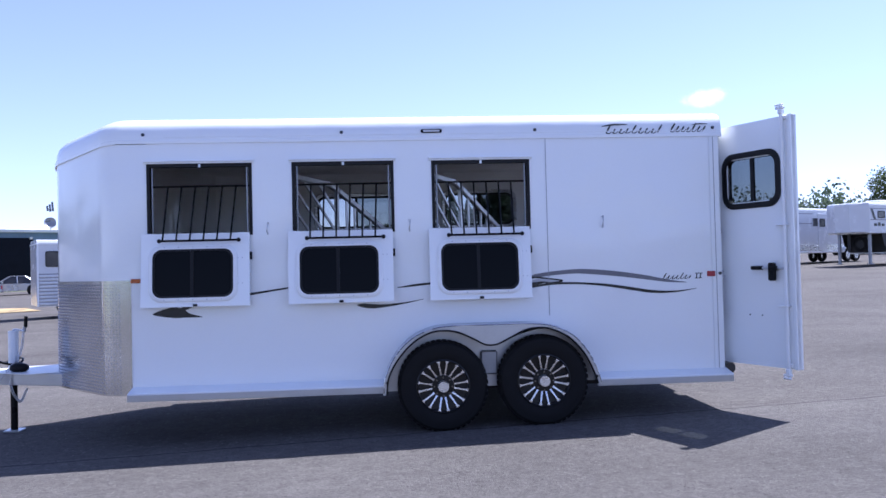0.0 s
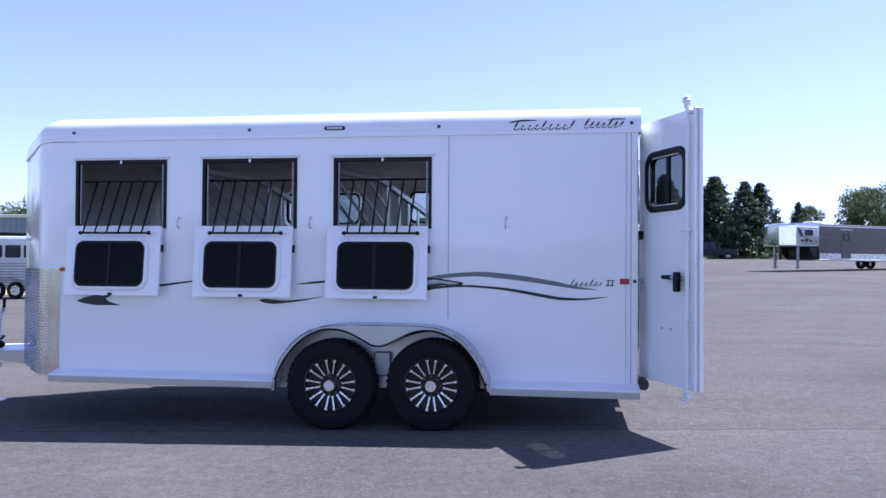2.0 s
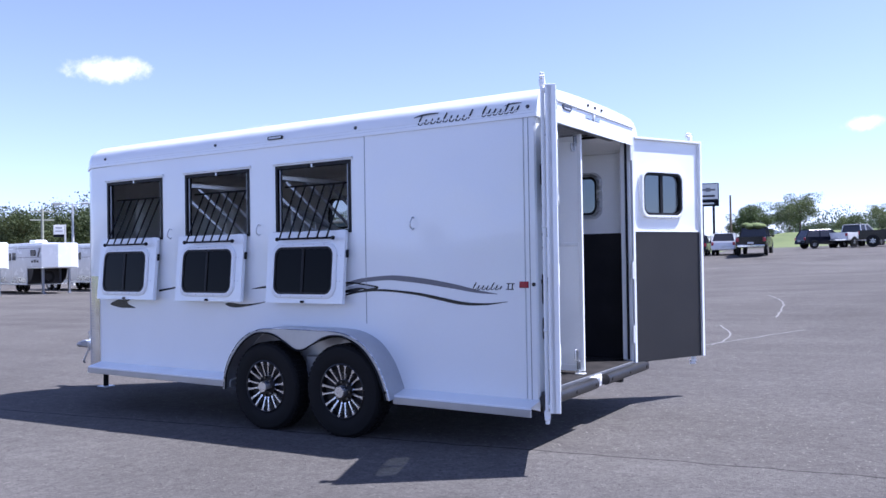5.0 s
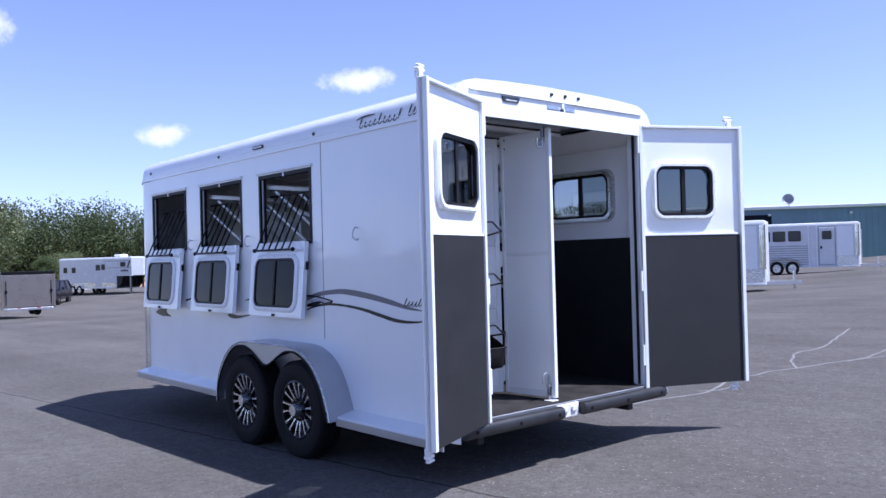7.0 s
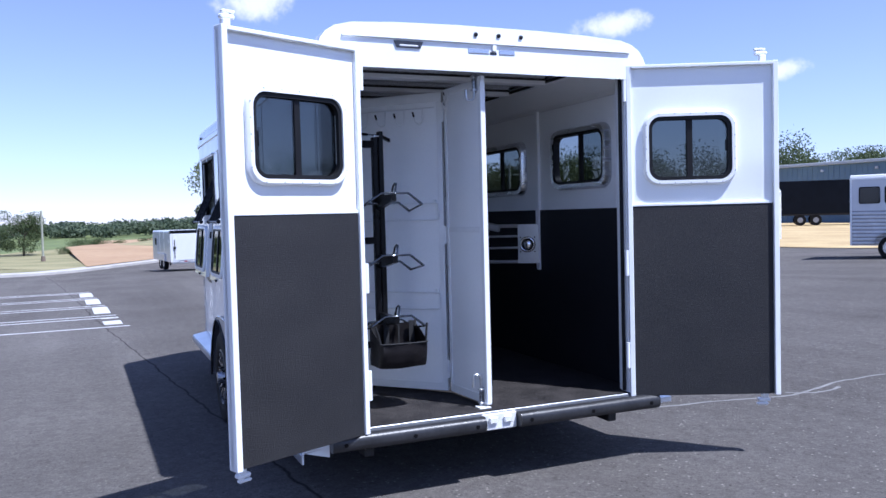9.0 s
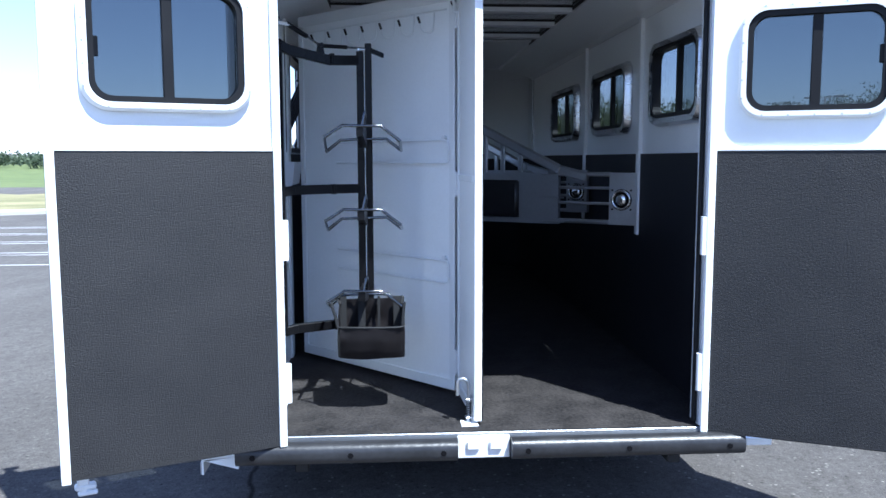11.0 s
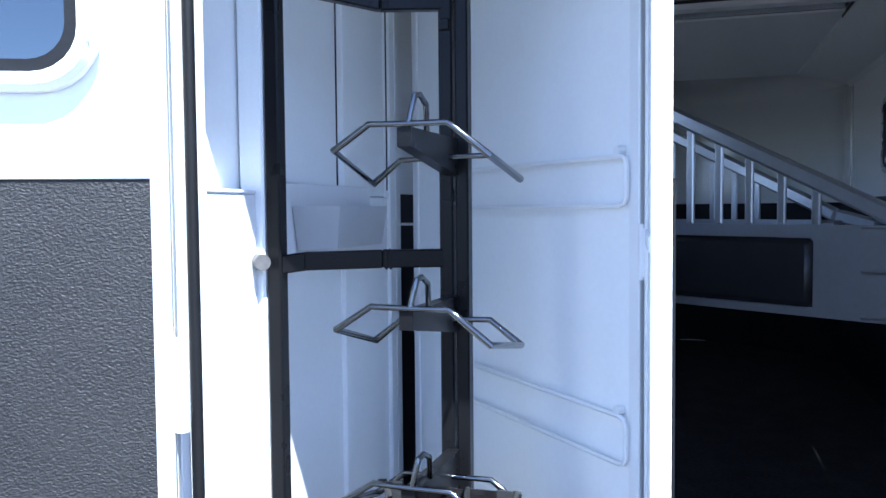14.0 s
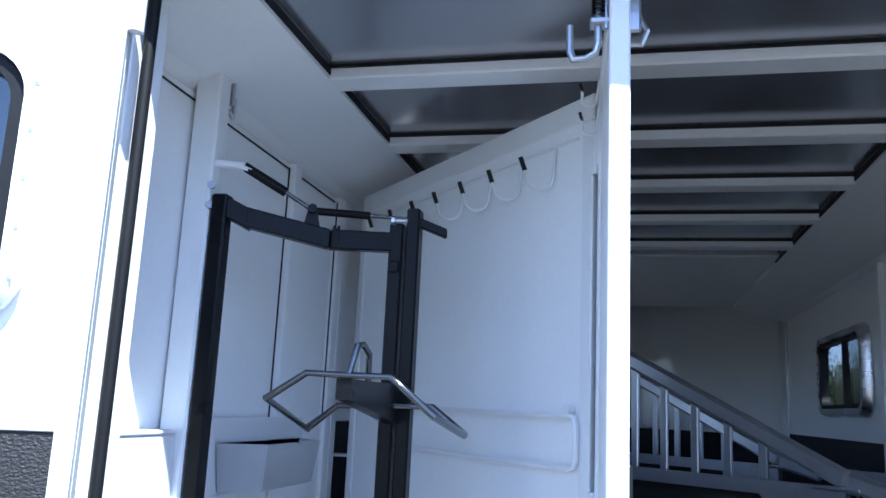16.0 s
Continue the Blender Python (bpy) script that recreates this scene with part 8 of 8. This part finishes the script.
    part("number_plate", bm, BODYW, t)
    bm = bm_new()
    box(bm, (h - 0.03, -0.5, belt - 0.42), (h + 0.012, 0.5, belt - 0.2), bev=0.02)
    part("grille", bm, BLACKTRIM, t)
    if kind == "pickup":
        bm = bm_new()
        box(bm, (-h + 0.1, -W_ / 2 + 0.12, belt - 0.3), (-h + 1.85, W_ / 2 - 0.12, belt - 0.005))
        part("bed_cover", bm, BLACKTRIM, t)
    return t


CAR_BLACK = mat("black_car_paint", (0.007, 0.007, 0.008), 0.15, scale=2, vary=0.1, spec=0.25, coat=0.2)
CAR_WHITE = mat("white_car_paint", (0.72, 0.72, 0.73), 0.2, scale=2, vary=0.03, coat=0.6)
CAR_SILVER = mat("silver_car_paint", (0.40, 0.41, 0.42), 0.25, metal=0.6, scale=2, vary=0.05, coat=0.5)
CAR_NAVY = mat("dark_blue_car_paint", (0.008, 0.010, 0.018), 0.18, scale=2, vary=0.1, spec=0.25, coat=0.2)
black_pickup = car("pickup", CAR_BLACK, "black crew-cab pickup truck parked at the lot edge")
place(black_pickup, 1.6, 71.5, 5, 1.0, height(1.6, 71.5))
for x, y, rz in ((-7.0, 62.5, 96),):
    copy_thing(black_pickup, pose(x, y, height(x, y), 0, 0, rz))
navy_pickup = car("pickup", CAR_NAVY, "dark blue pickup truck parked below the conifers")
place(navy_pickup, 15.9, 83.2, 182, 1.0, height(15.9, 83.2) - 0.05, 0.86)
white_pickup = car("pickup", CAR_WHITE, "white pickup truck parked on the lot")
place(white_pickup, -1.7, 75.0, 62, 0.92, height(-1.7, 75.0))
black_suv = car("suv", CAR_NAVY, "dark blue suv parked on the lot")
place(black_suv, -4.0, 73.5, 38, 0.85, height(-4.0, 73.5))
for x, y, rz in ((-11.6, 64.5, 100), (-47.6, 18.0, -30), (36.5, 60.5, 10)):
    copy_thing(black_suv, pose(x, y, height(x, y), 0, 0, rz))
white_suv = car("suv", CAR_WHITE, "white suv parked among other cars")
place(white_suv, -9.5, 64.5, 98, 0.9, height(-9.5, 64.5))
copy_thing(white_suv, pose(-13.6, 103.0, terrain(-13.6, 103.0), 0, 0, 10) @ Matrix.Scale(0.62, 4))
sedan = car("sedan", CAR_SILVER, "silver sedan in front of the blue building")
place(sedan, -28.7, 65.4, 200, 1.0, height(-28.7, 65.4))
copy_thing(sedan, pose(-31.5, 64.0, height(-31.5, 64.0), 0, 0, 205))
# load tied on the roof of the parked pickup
load = thing("roof_load", "green and white bundle tied on a pickup", "luggage", at=(-7.0, 62.0, height(-7, 62) + 1.9))
bm = bm_new()
z = height(-7, 62) + 1.93
for k in range(7):
    bmesh.ops.create_uvsphere(bm, u_segments=10, v_segments=6, radius=0.36, matrix=Matrix.Translation((-7.5 + 0.17 * k, 62.0 + 0.3 * math.sin(k * 2.1), z + 0.1 + 0.06 * math.cos(k * 1.7))) @ Matrix.Diagonal((1, 1.3, 0.55, 1)))
part("bundle", bm, [GRASS], load, smooth=60)

# ---- black box semitrailer on the straw strip ----
semi = thing("semi_trailer", "black box semitrailer standing beside the blue building", "semitrailer", at=(-43.3, 68.7, 0))
a, b = Vector((-49.5, 62.8, 0.03)), Vector((-38.2, 74.7, 0.03))
d = (b - a).normalized()
m = frame_matrix(a + Z * (height(-43, 68)), d, Vector((-d.y, d.x, 0)), Z)
LS = (b - a).length
bm = bm_new()
box(bm, (0, 0, 1.05), (LS, 2.5, 4.05), m, bev=0.04)
part("box_body", bm, SEMI, semi)
bm = bm_new()
box(bm, (0.1, 0.05, 0.9), (LS, 2.45, 1.05), m)
part("chassis", bm, CHASSIS, semi)
for u_ in (2.2, 3.5):
    for y in (0.15, 2.35):
        bm = bm_new()
        cyl(bm, m @ Vector((u_, y - 0.14, 0.5)), m @ Vector((u_, y + 0.14, 0.5)), 0.5, seg=22)
        wh = part("wheel", bm, TYRE, semi, smooth=40)
        bm = bm_new()
        cyl(bm, m @ Vector((u_, y - 0.15, 0.5)), m @ Vector((u_, y + 0.15, 0.5)), 0.24, seg=18)
        part("rim", bm, ALUDARK, wh, smooth=40)
bm = bm_new()
box(bm, (LS - 4.0, 0.3, 0.0), (LS - 3.75, 0.5, 0.95), m)
box(bm, (LS - 4.0, 2.0, 0.0), (LS - 3.75, 2.2, 0.95), m)
part("landing_gear", bm, ALUDARK, semi)
bm = bm_new()
box(bm, (6.6, -0.012, 1.5), (7.15, 0.0, 1.85), m)
part("placard", bm, BODYW, semi)

# ---- blue metal building ----
barn = thing("metal_building", "long blue-grey metal building with a low pale-edged roof", "building", at=(-45.0, 82.0, 0))
c0, c1, c2 = Vector((-66.0, 75.0, 0)), Vector((-47.0, 78.5, 0)), Vector((-26.0, 96.0, 0))
zb, ze = -0.3, 5.75
for p, q_, off in ((c0, c1, 0), (c1, c2, 0.0)):
    d = (q_ - p).normalized()
    nn = Vector((d.y, -d.x, 0))
    m = frame_matrix(p, d, Z, nn)
    L_ = (q_ - p).length
    bm = bm_new()
    box(bm, (0.0, zb, -0.25), (L_, ze, 0.0), m)
    wall = part("wall", bm, NAVY, barn)
    k = 0.0
    bm = bm_new()
    while k < L_:
        box(bm, (k, zb, 0.0), (k + 0.07, ze - 0.05, 0.04), m)
        k += 0.6
    rib = part("siding_rib", bm, NAVY, wall)
    tagged(rib, "vertical siding ribs", kind="stuff")
    bm = bm_new()
    box(bm, (-0.3, ze, -0.3), (L_ + 0.3, ze + 0.32, 0.35), m, bev=0.03)
    part("eave_trim", bm, NAVYROOF, barn)
    for f in (0.2, 0.5, 0.8):
        bm = bm_new()
        box(bm, (L_ * f - 0.14, ze - 0.7, 0.0), (L_ * f + 0.14, ze - 0.45, 0.28), m, bev=0.03)
        part("wall_lamp", bm, BODYW, barn)
    bm = bm_new()
    box(bm, (L_ * 0.45, 1.2, 0.0), (L_ * 0.45 + 1.1, 2.4, 0.06), m)
    fr_ = part("window", bm, NAVYROOF, barn)
    bm = bm_new()
    box(bm, (L_ * 0.45 + 0.08, 1.28, 0.06), (L_ * 0.45 + 1.02, 2.32, 0.075), m)
    part("pane", bm, SMOKE, fr_)
    bm = bm_new()
    box(bm, (L_ * 0.72, zb, 0.0), (L_ * 0.72 + 3.2, 3.4, 0.06), m)
    part("roller_door", bm, BODYW, barn)
m = frame_matrix(c1, (c2 - c1).normalized(), Z, Vector(((c2 - c1).y, -(c2 - c1).x, 0)).normalized())
bm = bm_new()
box(bm, (9.3, zb, 0.042), (13.9, 5.2, 0.09), m)
part("bay_door", bm, SEMI, barn, "tall black bay door")
bm = bm_new()
pts = [c0, c1, c2, c2 + Vector((-12, 14, 0)), c0 + Vector((-6, 26, 0))]
top_ = [bm.verts.new((p.x, p.y, ze + 0.3)) for p in pts]
apex = bm.verts.new((-48, 96, ze + 1.3))
for i in range(5):
    bm.faces.new((top_[i], top_[(i + 1) % 5], apex))
part("roof", bm, NAVYROOF, barn)
bm = bm_new()
for p, q_ in ((pts[2], pts[3]), (pts[3], pts[4]), (pts[4], pts[0])):
    quad(bm, (p.x, p.y, zb), (q_.x, q_.y, zb), (q_.x, q_.y, ze + 0.3), (p.x, p.y, ze + 0.3))
part("back_wall", bm, NAVY, barn)
bm = bm_new()
dd = Vector((0.35, -0.9, 0.25)).normalized()
o = Vector((-35.2, 89.0, ze + 1.05))
cyl(bm, (o.x, o.y + 0.2, ze + 0.2), (o.x, o.y, o.z), 0.06)
G = []
for r, k in ((0.05, 0.0), (0.35, 0.05), (0.6, 0.16)):
    q_ = dd.to_track_quat("Z", "Y").to_matrix().to_4x4()
    G.append([bm.verts.new(o + q_ @ Vector((r * math.cos(2 * math.pi * i / 18), r * math.sin(2 * math.pi * i / 18), k))) for i in range(18)])
for A, B in zip(G, G[1:]):
    for i in range(18):
        bm.faces.new((A[i], A[(i + 1) % 18], B[(i + 1) % 18], B[i]))
bm.faces.new(G[0])
part("satellite_dish", bm, ALUDARK, barn)

# ---- sign tower, light poles, utility poles, posts ----
sx, sy = -17.0, 88.4
sign = thing("sign_tower", "tall two-post dealership sign with a white panel", "sign", at=(sx, sy, height(sx, sy)))
d = Vector((0.97, 0.24, 0))
m = frame_matrix((sx, sy, 0), d, Z, Vector((d.y, -d.x, 0)))
for o in (-0.55, 0.55):
    bm = bm_new()
    box(bm, (o - 0.12, terrain(sx, sy) - 0.3, -0.12), (o + 0.12, 6.4, 0.12), m)
    part("post", bm, SEMI, sign)
bm = bm_new()
box(bm, (-1.1, 6.35, -0.25), (1.1, 6.95, 0.25), m, bev=0.03)
part("lower_panel", bm, SEMI, sign)
bm = bm_new()
box(bm, (-1.1, 6.97, -0.25), (1.1, 8.75, 0.25), m, bev=0.03)
box_ = part("panel_frame", bm, SEMI, sign)
bm = bm_new()
box(bm, (-1.0, 7.07, 0.25), (1.0, 8.65, 0.262), m)
part("panel_face", bm, BODYW, sign)
for lo, hi, mm in (((-0.75, 7.95, 0.262), (0.75, 8.15, 0.27), DECAL_GREY), ((-0.2, 7.85, 0.262), (0.25, 8.27, 0.272), DECAL_GREY), ((-0.7, 7.3, 0.262), (0.7, 7.5, 0.27), DECAL_BLACK), ((-0.6, 6.55, 0.25), (0.6, 6.72, 0.258), BODYW)):
    bm = bm_new()
    box(bm, lo, hi, m)
    part("sign_bar", bm, mm, sign)


def light_pole(h, label):
    t = thing("light_pole", label, "light pole")
    bm = bm_new()
    cyl(bm, (0, 0, -0.3), (0, 0, h), 0.13, 0.07, seg=10)
    part("pole", bm, POLE, t, smooth=40)
    for s in (-1, 1):
        bm = bm_new()
        cyl(bm, (0, 0, h - 0.1), (s * 1.0, 0, h - 0.02), 0.04, seg=8)
        part("arm", bm, POLE, t)
        bm = bm_new()
        box(bm, (s * 0.7, -0.2, h - 0.1), (s * 1.5, 0.2, h + 0.05), bev=0.03)
        part("lamp_head", bm, POLE, t)
    return t


lp_ = light_pole(6.4, "pale steel light pole with two lamp heads")
place(lp_, -52.9, 39.5, 35)


def utility_pole(h, arms, wood):
    t = thing("utility_pole", "grey weathered wooden utility pole", "utility pole", "utility poles")
    bm = bm_new()
    cyl(bm, (0, 0, -0.4), (0, 0, h), 0.15, 0.1, seg=10)
    part("pole", bm, wood, t, smooth=40)
    for z in arms:
        bm = bm_new()
        box(bm, (-0.9, -0.05, z), (0.9, 0.05, z + 0.12))
        part("crossarm", bm, wood, t)
    return t


up = utility_pole(6.0, (), WOOD)
place(up, -16.0, 93.8, 20, 0.95)
copy_thing(up, pose(1.6, 88.0, terrain(1.6, 88.0), 0, 0, 40) @ Matrix.Scale(0.62, 4))
place(utility_pole(6.3, (6.0, 5.3), PALEWOOD), -58.3, 40.3, 60)
thin_pole = thing("marker_pole", "thin pale grey-green pole on the verge", "pole", at=(-51.6, 2.5, terrain(-51.6, 2.5)))
bm = bm_new()
cyl(bm, (-51.6, 2.5, terrain(-51.6, 2.5) - 0.3), (-51.6, 2.5, terrain(-51.6, 2.5) + 3.45), 0.075, 0.06, seg=10)
part("pole", bm, PALEWOOD, thin_pole, smooth=40)
bm = bm_new()
cyl(bm, (-51.6, 2.5, terrain(-51.6, 2.5)), (-51.6, 2.5, terrain(-51.6, 2.5) + 0.5), 0.16, 0.12, seg=10)
part("base_guard", bm, WOOD, thin_pole, smooth=40)
far_sign = thing("dealer_sign", "small white dealership sign on a pole beyond the trailers", "sign", at=(-58.0, 41.55, terrain(-58.0, 41.55)))
m = frame_matrix((-58.0, 41.55, 0), Vector((0.53, 0.85, 0)), Z, Vector((0.85, -0.53, 0)))
bm = bm_new()
box(bm, (0.42, terrain(-58.0, 41.55) - 0.2, -0.08), (0.56, 4.7, 0.0), m)
part("post", bm, POLE, far_sign)
bm = bm_new()
box(bm, (-0.4, 3.85, -0.06), (0.4, 4.65, 0.06), m, bev=0.02)
bd = part("panel", bm, BODYW, far_sign)
for u0, u1, z0, z1 in ((-0.25, 0.25, 4.36, 4.44), (-0.3, 0.3, 4.1, 4.17)):
    bm = bm_new()
    box(bm, (u0, z0, 0.06), (u1, z1, 0.07), m)
    part("sign_bar", bm, DECAL_GREY, bd)
bm = bm_new()
box(bm, (-0.4, 3.62, -0.06), (0.4, 3.84, 0.06), m, bev=0.02)
part("lower_panel", bm, SEMI, far_sign)
small_sign = thing("roadside_sign", "small white notice board on a post", "sign", at=(13.55, 80.5, terrain(13.55, 80.5)))
z = terrain(13.55, 80.5)
bm = bm_new()
cyl(bm, (13.55, 80.5, z - 0.2), (13.55, 80.5, z + 2.0), 0.04)
part("post", bm, POLE, small_sign)
bm = bm_new()
box(bm, (13.27, 80.44, z + 1.45), (13.83, 80.5, z + 2.1))
bd = part("board", bm, BODYW, small_sign)
for k in range(3):
    bm = bm_new()
    box(bm, (13.35, 80.425, z + 1.6 + k * 0.15), (13.75, 80.44, z + 1.65 + k * 0.15))
    part("text_bar", bm, DECAL_GREY, bd)
post0 = thing("fence_post", "thin grey fence post on the grass edge", "fence post", "fence posts")
bm = bm_new()
cyl(bm, (0, 0, -0.2), (0, 0, 1.3), 0.05, seg=8)
part("post", bm, WOOD, post0)
place(post0, 4.0, 85.0)
for x in (6.5, 9.4, 14.5, 17.5, 20.5, 27.0, 32.0, 36.0, 40.0):
    copy_thing(post0, pose(x, 85.0, terrain(x, 85.0)))
